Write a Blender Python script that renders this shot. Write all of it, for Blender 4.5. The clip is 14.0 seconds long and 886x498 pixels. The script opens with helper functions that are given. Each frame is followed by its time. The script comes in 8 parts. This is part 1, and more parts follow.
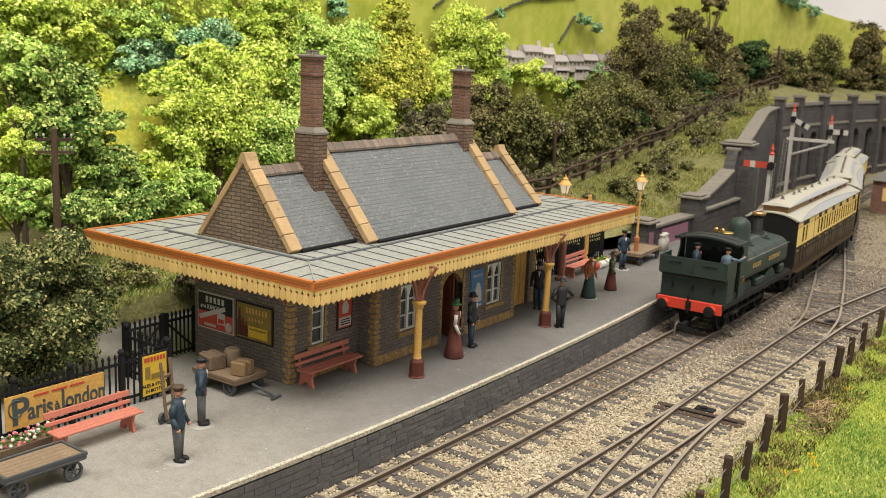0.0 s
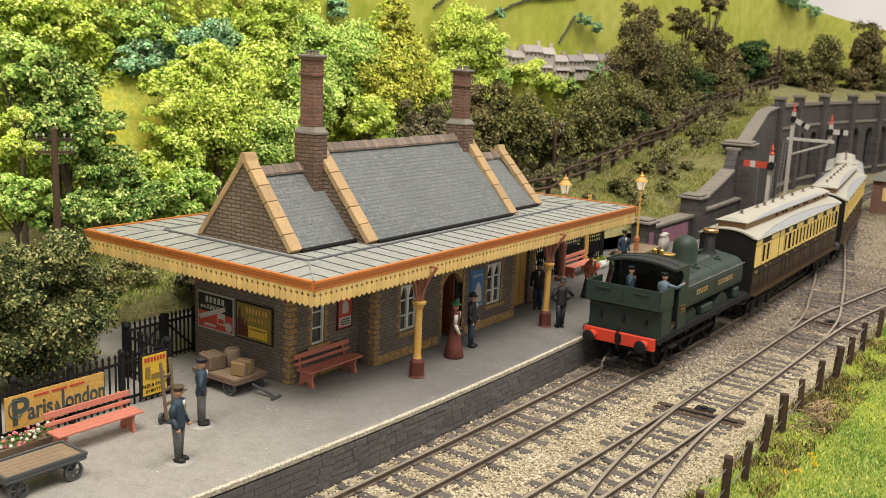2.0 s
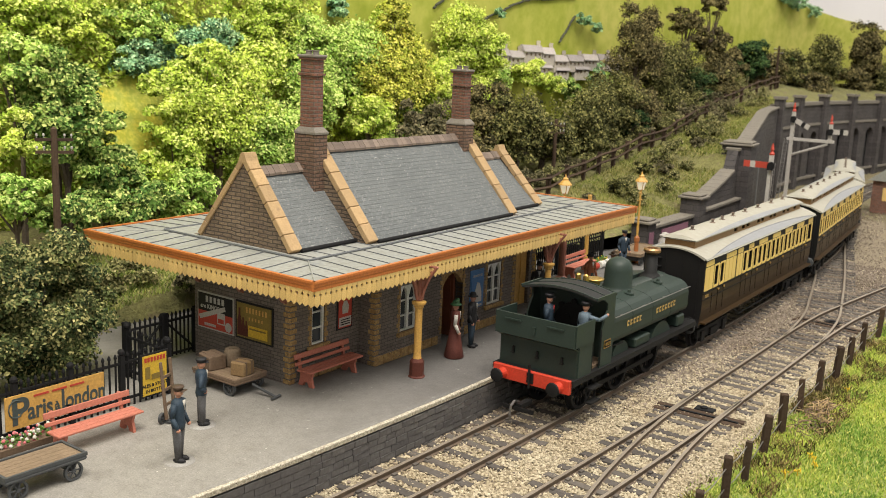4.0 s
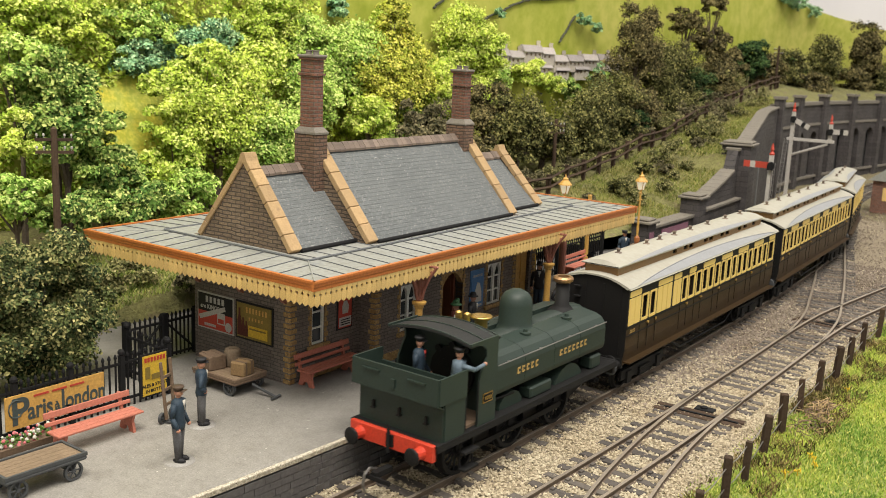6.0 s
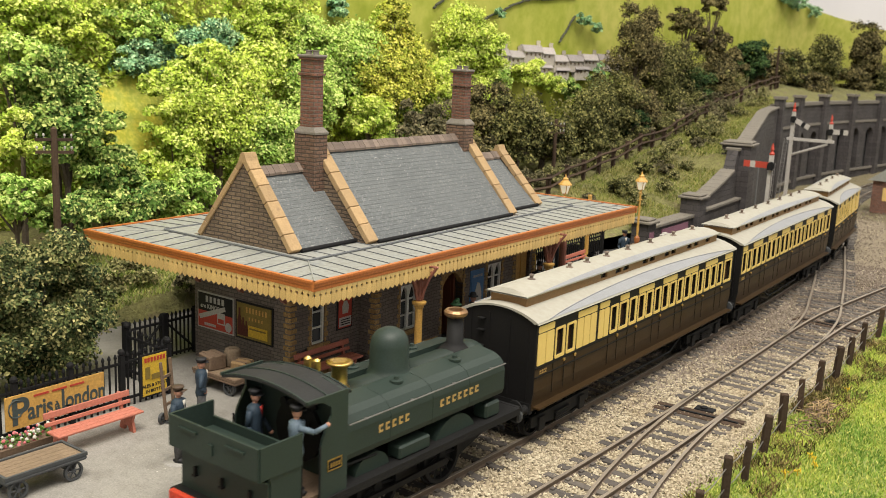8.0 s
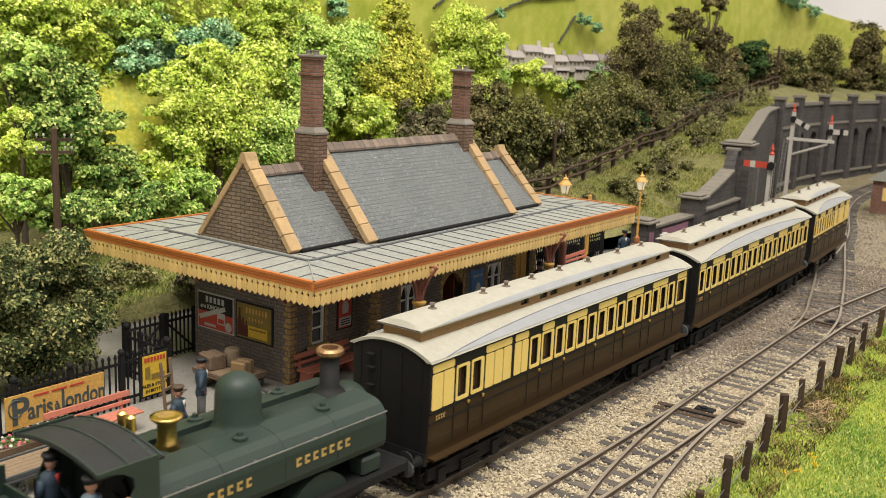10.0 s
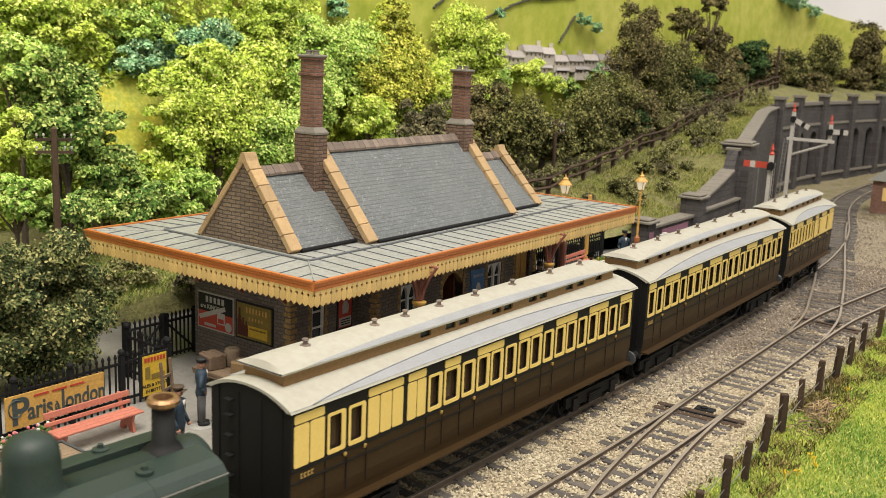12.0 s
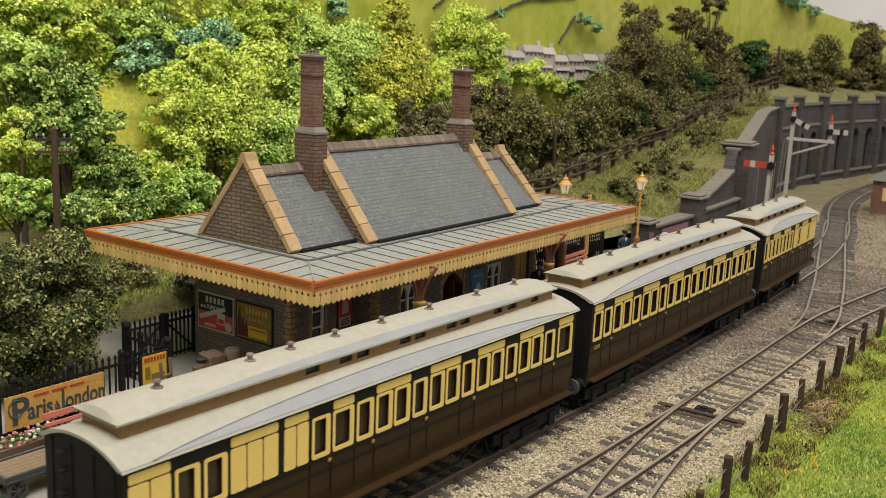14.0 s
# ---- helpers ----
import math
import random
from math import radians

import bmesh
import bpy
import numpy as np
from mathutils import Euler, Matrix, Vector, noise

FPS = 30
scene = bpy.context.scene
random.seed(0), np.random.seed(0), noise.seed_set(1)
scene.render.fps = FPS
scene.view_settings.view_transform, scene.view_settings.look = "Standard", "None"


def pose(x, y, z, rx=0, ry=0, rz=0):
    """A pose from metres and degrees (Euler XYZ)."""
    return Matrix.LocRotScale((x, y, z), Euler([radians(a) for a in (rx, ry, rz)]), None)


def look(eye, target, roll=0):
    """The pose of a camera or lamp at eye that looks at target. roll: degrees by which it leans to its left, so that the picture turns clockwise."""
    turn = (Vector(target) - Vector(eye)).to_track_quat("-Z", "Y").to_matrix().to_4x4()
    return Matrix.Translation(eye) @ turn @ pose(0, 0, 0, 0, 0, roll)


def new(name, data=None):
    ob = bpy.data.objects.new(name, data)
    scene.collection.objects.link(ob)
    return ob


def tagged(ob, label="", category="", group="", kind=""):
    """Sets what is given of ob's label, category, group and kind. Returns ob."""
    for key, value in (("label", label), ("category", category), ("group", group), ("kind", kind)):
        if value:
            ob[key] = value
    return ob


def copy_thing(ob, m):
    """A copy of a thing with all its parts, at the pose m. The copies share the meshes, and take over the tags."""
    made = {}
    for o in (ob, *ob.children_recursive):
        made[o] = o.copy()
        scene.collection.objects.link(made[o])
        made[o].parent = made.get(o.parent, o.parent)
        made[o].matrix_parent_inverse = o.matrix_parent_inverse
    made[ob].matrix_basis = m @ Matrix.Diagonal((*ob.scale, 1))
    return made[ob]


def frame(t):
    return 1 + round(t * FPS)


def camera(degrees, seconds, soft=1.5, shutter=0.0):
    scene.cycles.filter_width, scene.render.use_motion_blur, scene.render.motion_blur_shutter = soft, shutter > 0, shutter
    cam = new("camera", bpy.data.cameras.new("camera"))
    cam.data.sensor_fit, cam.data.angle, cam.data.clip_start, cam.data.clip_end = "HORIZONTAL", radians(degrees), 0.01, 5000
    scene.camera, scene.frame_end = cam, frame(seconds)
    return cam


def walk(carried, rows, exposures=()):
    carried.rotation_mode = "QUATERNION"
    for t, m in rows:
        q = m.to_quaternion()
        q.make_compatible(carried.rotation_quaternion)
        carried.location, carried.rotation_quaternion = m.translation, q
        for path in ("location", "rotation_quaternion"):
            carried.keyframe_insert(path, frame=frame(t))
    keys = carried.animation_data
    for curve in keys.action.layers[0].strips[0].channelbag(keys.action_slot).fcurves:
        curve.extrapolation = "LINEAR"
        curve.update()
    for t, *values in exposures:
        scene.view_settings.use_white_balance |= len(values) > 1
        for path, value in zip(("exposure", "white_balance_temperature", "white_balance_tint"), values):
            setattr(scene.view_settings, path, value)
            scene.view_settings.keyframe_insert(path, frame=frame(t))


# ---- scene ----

# ---------------------------------------------------------------- scale
# The place is a 1:76 model railway. All sizes below are written in the
# metres of the prototype and brought to model size by U.
U = 1 / 76.2
RAIL_Z, PLAT_Z = 0.0, 0.85


def P(x, y, z, rx=0, ry=0, rz=0):
    return pose(x * U, y * U, z * U, rx, ry, rz)


# ---------------------------------------------------------------- camera
cam = camera(49.05, 14.0, soft=0.8, shutter=0.5)
EYE = (-17.2 * U, -13.65 * U, 9.472 * U)
AIM = (EYE[0] + 0.7960, EYE[1] + 0.5719, EYE[2] - 0.1984)
VIEW = look(EYE, AIM, roll=2.388)
walk(cam, [(0.0, VIEW), (14.0, VIEW)], exposures=[(0.0, 0.0), (13.5, 0.0), (14.0, -0.38)])
cam.data.dof.use_dof = True
cam.data.dof.focus_distance = 0.335
cam.data.dof.aperture_fstop = 48

# ---------------------------------------------------------------- room light
world = bpy.data.worlds.new("room")
scene.world = world
world.use_nodes = True
bg = world.node_tree.nodes["Background"]
bg.inputs[0].default_value = (1.0, 0.96, 0.9, 1)
bg.inputs[1].default_value = 0.7


def room_lamp(x, y, z, sx, sy, watts, aim):
    data = bpy.data.lights.new("ceiling_lamp", "AREA")
    data.shape, data.size, data.size_y = "RECTANGLE", sx, sy
    data.energy, data.color = watts, (1.0, 0.93, 0.82)
    ob = new("ceiling_lamp", data)
    ob.matrix_basis = look((x, y, z), aim)
    return tagged(ob, "white ceiling lamp panel above the layout", "lamp")


room_lamp(-0.42, -0.38, 1.5, 1.2, 0.7, 40, (0.15, 0.15, 0.0))
room_lamp(0.95, -0.45, 1.5, 1.0, 0.6, 11, (0.9, 0.15, 0.0))

# ---------------------------------------------------------------- mesh helpers
def finish(name, bm, material, smooth=False):
    me = bpy.data.meshes.new(name)
    bmesh.ops.recalc_face_normals(bm, faces=bm.faces)
    for v in bm.verts:
        v.co *= U
    bm.to_mesh(me)
    bm.free()
    if smooth:
        for q in me.polygons:
            q.use_smooth = True
    me.materials.append(material)
    return me


def part(name, bm, material, parent=None, label="", smooth=False):
    ob = new(name, finish(name, bm, material, smooth))
    if parent is not None:
        ob.parent = parent
    return tagged(ob, label)


def thing(name, m, label, category, group="", kind=""):
    ob = new(name)
    ob.empty_display_size = 0.01
    ob.matrix_basis = m
    return tagged(ob, label, category, group, kind)


def setting(name, bm, material, label, category, kind="structure", smooth=False):
    return tagged(part(name, bm, material, None, "", smooth), label, category, "", kind)


def box(bm, x0, y0, z0, x1, y1, z1, m=None, c=0.0):
    """A box; c chamfers its upright edges and top."""
    if c <= 0:
        pts = [(x, y, z) for z in (z0, z1) for y in (y0, y1) for x in (x0, x1)]
        quads = [(0, 2, 3, 1), (4, 5, 7, 6), (0, 1, 5, 4), (2, 6, 7, 3), (0, 4, 6, 2), (1, 3, 7, 5)]
    else:
        pts, quads = [], []
        for z, k in ((z0 + c, 0), (z1 - c, 0), (z1, c), (z0, c)):
            ring = [(x0 + k + c * (1 - k / c), y0 + k), (x1 - k - c * (1 - k / c), y0 + k), (x1 - k, y0 + k + c * (1 - k / c)),
                    (x1 - k, y1 - k - c * (1 - k / c)), (x1 - k - c * (1 - k / c), y1 - k), (x0 + k + c * (1 - k / c), y1 - k),
                    (x0 + k, y1 - k - c * (1 - k / c)), (x0 + k, y0 + k + c * (1 - k / c))]
            pts += [(x, y, z) for x, y in ring]
        for a, b in ((0, 8), (8, 16), (24, 0)):
            quads += [(a + i, a + (i + 1) % 8, b + (i + 1) % 8, b + i) for i in range(8)]
        quads += [tuple(range(16, 24)), tuple(range(31, 23, -1))]
    vs = [bm.verts.new(m @ Vector(p) if m else p) for p in pts]
    for q in quads:
        bm.faces.new([vs[i] for i in q])


def prism(bm, poly, a, b, axis="y", m=None):
    """A polygon pushed from a to b along an axis. poly gives the other two coordinates in x, y, z order."""
    def at(p, w):
        q = {"x": (w, p[0], p[1]), "y": (p[0], w, p[1]), "z": (p[0], p[1], w)}[axis]
        return m @ Vector(q) if m else q
    lo = [bm.verts.new(at(p, a)) for p in poly]
    hi = [bm.verts.new(at(p, b)) for p in poly]
    n = len(poly)
    bm.faces.new(lo[::-1])
    bm.faces.new(hi)
    for i in range(n):
        bm.faces.new((lo[i], lo[(i + 1) % n], hi[(i + 1) % n], hi[i]))


def lathe(bm, profile, n=12, m=None, cap=True):
    """Rings of (radius, z) turned round the z axis."""
    rings = []
    for r, z in profile:
        ring = []
        for i in range(n):
            a = 2 * math.pi * i / n
            p = Vector((r * math.cos(a), r * math.sin(a), z))
            ring.append(bm.verts.new(m @ p if m else p))
        rings.append(ring)
    for a, b in zip(rings[:-1], rings[1:]):
        for i in range(n):
            bm.faces.new((a[i], a[(i + 1) % n], b[(i + 1) % n], b[i]))
    if cap:
        bm.faces.new(rings[0][::-1])
        bm.faces.new(rings[-1])


def rod(bm, a, b, r0, r1=None, n=8):
    a, b = Vector(a), Vector(b)
    r1 = r0 if r1 is None else r1
    q = (b - a).to_track_quat("Z", "Y").to_matrix().to_4x4()
    lathe(bm, [(r0, 0), (r1, (b - a).length)], n, Matrix.Translation(a) @ q)


def sweep(bm, path, section, closed=False):
    """A section of (across, up) points carried along a plan path of (x, y, z)."""
    rings = []
    for i, p in enumerate(path):
        a, b = Vector(path[max(i - 1, 0)]), Vector(path[min(i + 1, len(path) - 1)])
        d = (b - a)
        d.z = 0
        d.normalize()
        side = Vector((-d.y, d.x, 0))
        rings.append([bm.verts.new(Vector(p) + side * u + Vector((0, 0, v))) for u, v in section])
    n = len(section)
    for a, b in zip(rings[:-1], rings[1:]):
        for i in range(n if closed else n - 1):
            bm.faces.new((a[i], a[(i + 1) % n], b[(i + 1) % n], b[i]))
    if closed:
        bm.faces.new(rings[0][::-1])
        bm.faces.new(rings[-1])


def tube(bm, pts, r, n=6):
    """A round bar through points, in one piece."""
    pts = [Vector(p) for p in pts]
    rings = []
    for i, p in enumerate(pts):
        d = pts[min(i + 1, len(pts) - 1)] - pts[max(i - 1, 0)]
        q = d.to_track_quat("Z", "Y")
        rings.append([bm.verts.new(p + q @ Vector((r * math.cos(2 * math.pi * k / n), r * math.sin(2 * math.pi * k / n), 0))) for k in range(n)])
    for a, b in zip(rings[:-1], rings[1:]):
        for k in range(n):
            bm.faces.new((a[k], a[(k + 1) % n], b[(k + 1) % n], b[k]))
    bm.faces.new(rings[0][::-1])
    bm.faces.new(rings[-1])


def ball(bm, c, r, n=8, k=5, squash=(1, 1, 1)):
    prof = [(max(0.02 * r, r * math.sin(math.pi * i / k)), -r * math.cos(math.pi * i / k)) for i in range(k + 1)]
    lathe(bm, prof, n, Matrix.Translation(c) @ Matrix.Diagonal((*squash, 1)))

# ---------------------------------------------------------------- materials
K = 1 / U


class Nodes:
    """A short way to write a node material; coordinates are in prototype metres."""

    def __init__(self, name):
        self.m = bpy.data.materials.new(name)
        self.m.use_nodes = True
        self.t = self.m.node_tree
        self.b = self.t.nodes["Principled BSDF"]
        co = self.t.nodes.new("ShaderNodeTexCoord")
        sc = self.t.nodes.new("ShaderNodeVectorMath")
        sc.operation = "SCALE"
        sc.inputs["Scale"].default_value = K
        self.t.links.new(co.outputs["Object"], sc.inputs[0])
        self.co = sc.outputs[0]

    def put(self, value, socket):
        if isinstance(value, (int, float)):
            socket.default_value = value
        elif isinstance(value, tuple):
            socket.default_value = (*value, 1) if len(value) == 3 and len(socket.default_value) == 4 else value
        else:
            self.t.links.new(value, socket)

    def noise(self, scale, detail=3, rough=0.55, co=None):
        n = self.t.nodes.new("ShaderNodeTexNoise")
        n.inputs["Scale"].default_value = scale
        n.inputs["Detail"].default_value = detail
        n.inputs["Roughness"].default_value = rough
        self.t.links.new(co or self.co, n.inputs["Vector"])
        return n.outputs["Fac"]

    def mix(self, fac, a, b, how="MIX"):
        n = self.t.nodes.new("ShaderNodeMix")
        n.data_type, n.blend_type = "RGBA", how
        self.put(fac, n.inputs[0])
        self.put(a, n.inputs[6])
        self.put(b, n.inputs[7])
        return n.outputs[2]

    def ramp(self, fac, lo, hi):
        n = self.t.nodes.new("ShaderNodeMapRange")
        self.put(fac, n.inputs[0])
        n.inputs[1].default_value, n.inputs[2].default_value = lo, hi
        return n.outputs[0]

    def math(self, how, a, b=0.0):
        n = self.t.nodes.new("ShaderNodeMath")
        n.operation = how
        self.put(a, n.inputs[0])
        self.put(b, n.inputs[1])
        return n.outputs[0]

    def bump(self, height, strength, depth, normal=None):
        n = self.t.nodes.new("ShaderNodeBump")
        n.inputs["Strength"].default_value = strength
        n.inputs["Distance"].default_value = depth * U
        self.put(height, n.inputs["Height"])
        if normal:
            self.t.links.new(normal, n.inputs["Normal"])
        self.t.links.new(n.outputs[0], self.b.inputs["Normal"])
        return n.outputs[0]

    def random(self, kind):
        if kind == "object":
            return self.t.nodes.new("ShaderNodeObjectInfo").outputs["Random"]
        return self.t.nodes.new("ShaderNodeNewGeometry").outputs["Random Per Island"]

    def done(self, colour, rough, metal=0.0):
        self.put(colour, self.b.inputs["Base Color"])
        self.put(rough, self.b.inputs["Roughness"])
        self.b.inputs["Metallic"].default_value = metal
        return self.m


def shade(c, k):
    return tuple(min(1.0, v * k) for v in c)


def paint(name, c, rough=0.6, metal=0.0, var=0.22, scale=1.2, grain=22, bump=0.25, dirt=None, dirt_at=0.6, vary="", spread=0.25, speck=0.72, spec=0.5):
    """A plain surface with large stains, fine grain and, if wanted, piece-by-piece variation."""
    n = Nodes(name)
    big, fine = n.noise(scale, 4), n.noise(grain, 3)
    col = n.mix(big, shade(c, 1 - var), shade(c, 1 + var))
    col = n.mix(n.ramp(fine, 0.3, 0.7), col, n.mix(1.0, col, (speck, speck - 0.02, speck - 0.04), "MULTIPLY"))
    if vary:
        col = n.mix(n.random(vary), n.mix(1.0, col, (1 - spread,) * 3, "MULTIPLY"), n.mix(1.0, col, (1 + spread, 1 + spread, 1 + spread * 0.8), "MULTIPLY"))
    if dirt:
        col = n.mix(n.ramp(n.noise(scale * 2.3, 5, 0.65), dirt_at, dirt_at + 0.15), col, dirt)
    n.bump(fine, bump, 0.02)
    n.b.inputs["Specular IOR Level"].default_value = spec
    return n.done(col, n.math("ADD", n.math("MULTIPLY", big, 0.2), rough - 0.1), metal)


def masonry(name, c1, c2, mortar, w, h, rough=0.85, joint=0.02, deep=0.03, lime=None):
    """Courses of stone or brick on upright walls that run along x or y."""
    n = Nodes(name)
    sep = n.t.nodes.new("ShaderNodeSeparateXYZ")
    n.t.links.new(n.co, sep.inputs[0])
    wob = n.math("MULTIPLY", n.math("SUBTRACT", n.noise(1.6, 2), 0.5), 0.09)
    comb = n.t.nodes.new("ShaderNodeCombineXYZ")
    n.put(n.math("ADD", sep.outputs[0], sep.outputs[1]), comb.inputs[0])
    n.put(n.math("ADD", sep.outputs[2], wob), comb.inputs[1])
    br = n.t.nodes.new("ShaderNodeTexBrick")
    n.t.links.new(comb.outputs[0], br.inputs["Vector"])
    for key, v in (("Scale", 1.0), ("Mortar Size", joint), ("Mortar Smooth", 0.4), ("Bias", 0.0), ("Brick Width", w), ("Row Height", h)):
        br.inputs[key].default_value = v
    n.put(c1, br.inputs["Color1"])
    n.put(c2, br.inputs["Color2"])
    n.put(mortar, br.inputs["Mortar"])
    fine, big = n.noise(14, 4), n.noise(0.7, 4)
    col = n.mix(n.ramp(fine, 0.25, 0.75), n.mix(1.0, br.outputs["Color"], (0.62, 0.62, 0.62), "MULTIPLY"), br.outputs["Color"])
    col = n.mix(n.ramp(big, 0.3, 0.75), col, n.mix(1.0, col, (0.7, 0.66, 0.62), "MULTIPLY"))
    if lime:
        col = n.mix(n.ramp(n.noise(2.5, 5, 0.7), 0.6, 0.72), col, lime)
    h1 = n.math("SUBTRACT", 1.0, br.outputs["Fac"])
    n.bump(n.math("ADD", h1, n.math("MULTIPLY", fine, 0.6)), 0.8, deep)
    return n.done(col, rough)


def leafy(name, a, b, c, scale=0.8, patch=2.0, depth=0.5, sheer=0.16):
    """Foliage: tones mixed by place, by spray and leaf by leaf; darker patches and leaves paint in the shade of gaps.
    """
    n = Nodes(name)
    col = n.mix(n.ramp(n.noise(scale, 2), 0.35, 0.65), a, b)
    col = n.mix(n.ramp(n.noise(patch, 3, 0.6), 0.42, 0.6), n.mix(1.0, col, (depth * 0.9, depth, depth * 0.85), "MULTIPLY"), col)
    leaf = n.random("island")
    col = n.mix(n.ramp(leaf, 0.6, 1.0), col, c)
    # a share of leaves darkened, as painted shade between the sprays
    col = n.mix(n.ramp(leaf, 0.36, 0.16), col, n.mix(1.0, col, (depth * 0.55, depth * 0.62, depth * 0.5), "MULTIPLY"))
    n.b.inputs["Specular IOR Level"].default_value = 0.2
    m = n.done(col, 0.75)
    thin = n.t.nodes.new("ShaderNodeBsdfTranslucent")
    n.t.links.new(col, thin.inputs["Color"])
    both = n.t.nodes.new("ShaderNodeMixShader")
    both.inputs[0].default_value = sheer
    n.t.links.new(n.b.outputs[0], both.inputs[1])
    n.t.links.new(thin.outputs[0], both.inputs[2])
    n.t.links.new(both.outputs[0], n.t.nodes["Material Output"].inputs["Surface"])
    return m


def glass(name, tint=(0.03, 0.035, 0.04)):
    n = Nodes(name)
    n.b.inputs["Specular IOR Level"].default_value = 0.7
    return n.done(tint, 0.12)


M_STONE = masonry("weathered_brown_stone", (0.255, 0.215, 0.187), (0.195, 0.165, 0.146), (0.13, 0.111, 0.099), 0.25, 0.098, joint=0.012, deep=0.05)
M_GABLE = masonry("brown_coursed_stone", (0.29, 0.21, 0.14), (0.21, 0.155, 0.11), (0.11, 0.085, 0.065), 0.34, 0.105, deep=0.06)
M_BRICK = masonry("red_brown_chimney_brick", (0.3, 0.135, 0.09), (0.2, 0.09, 0.065), (0.2, 0.145, 0.115), 0.26, 0.1, deep=0.05)
M_CHIMBASE = masonry("red_brown_stone_chimney_base", (0.27, 0.165, 0.115), (0.2, 0.12, 0.085), (0.12, 0.085, 0.065), 0.3, 0.105, deep=0.06)
M_DARKWALL = masonry("dark_grey_retaining_stone", (0.098, 0.088, 0.089), (0.066, 0.06, 0.062), (0.047, 0.043, 0.044), 0.8, 0.3, deep=0.03)
M_SAND = paint("ochre_sandstone", (0.44, 0.30, 0.155), 0.8, var=0.2, scale=1.5, dirt=(0.24, 0.165, 0.10), dirt_at=0.6, vary="object", spread=0.14)
M_RIDGE = paint("brown_grey_ridge_tile", (0.2, 0.155, 0.13), 0.85, vary="object", bump=0.5)
M_LEAD = paint("grey_lead_sheet", (0.315, 0.325, 0.3), 0.55, var=0.18, scale=0.6, grain=9, bump=0.2, dirt=(0.2, 0.215, 0.22), dirt_at=0.58)
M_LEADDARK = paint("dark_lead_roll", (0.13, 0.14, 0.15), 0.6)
M_ORANGE = paint("orange_fascia_paint", (0.53, 0.17, 0.04), 0.5, var=0.12, dirt=(0.34, 0.12, 0.04), dirt_at=0.66)
M_CREAM = paint("cream_valance_paint", (0.72, 0.50, 0.19), 0.55, var=0.1, vary="object", spread=0.1)
M_COLUMN = paint("yellow_ochre_column_paint", (0.62, 0.36, 0.09), 0.5, var=0.15, dirt=(0.3, 0.17, 0.07), dirt_at=0.68)
M_MAROON = paint("dark_red_brown_paint", (0.115, 0.036, 0.026), 0.55, spec=0.22)
M_BRACKET = paint("terracotta_bracket_paint", (0.33, 0.13, 0.09), 0.6)
M_BENCH = paint("salmon_red_bench_paint", (0.50, 0.17, 0.115), 0.6, var=0.12, dirt=(0.33, 0.12, 0.09), dirt_at=0.66)
M_WHITE = paint("white_window_paint", (0.72, 0.72, 0.68), 0.5, var=0.06)
M_GLASS = glass("dark_window_glass")
M_COACHGLASS = glass("brown_tinted_coach_glass", (0.05, 0.03, 0.018))
M_DOOR = paint("brown_red_door_paint", (0.19, 0.06, 0.03), 0.5)
M_BLACK = paint("black_iron_paint", (0.012, 0.012, 0.013), 0.75, var=0.3, spec=0.22)
M_WOODOLD = paint("weathered_brown_wood", (0.17, 0.115, 0.075), 0.85, grain=16, bump=0.6)
M_POST = paint("dark_brown_post_wood", (0.075, 0.05, 0.035), 0.9, grain=14, bump=0.8, vary="object", spec=0.22)
M_TIMBER = paint("grey_brown_trolley_boards", (0.23, 0.165, 0.105), 0.8, grain=14, dirt=(0.16, 0.11, 0.07))
M_TROLLEY = paint("dark_grey_trolley_frame", (0.06, 0.065, 0.07), 0.6)
M_CRATE = paint("tan_card_crate", (0.27, 0.175, 0.08), 0.85)
M_SACK = paint("brown_sacking", (0.22, 0.165, 0.11), 0.95, bump=0.8)
M_GOLD = paint("gold_lettering", (0.5, 0.33, 0.11), 0.5, var=0.1)
M_LAMPGLASS = paint("pale_lamp_glass", (0.75, 0.72, 0.6), 0.25, var=0.05)
M_LAMPGLASS.node_tree.nodes["Principled BSDF"].inputs["Emission Color"].default_value = (1.0, 0.86, 0.6, 1)
M_LAMPGLASS.node_tree.nodes["Principled BSDF"].inputs["Emission Strength"].default_value = 0.45
M_RAIL = paint("rusty_rail_side", (0.13, 0.095, 0.068), 0.6, var=0.2, scale=2)
M_RAILTOP = paint("worn_rail_head", (0.42, 0.36, 0.29), 0.4, 0.5, var=0.15, scale=2)
M_SLEEPER = paint("grey_brown_sleeper", (0.105, 0.092, 0.083), 0.85, grain=10, bump=0.6, vary="object", spread=0.3)
M_ORANGEBASE = paint("orange_brown_lamp_paint", (0.42, 0.15, 0.05), 0.5)
M_STUCCO = paint("grey_stone_coping", (0.21, 0.19, 0.162), 0.85, bump=0.6, dirt=(0.14, 0.13, 0.12))


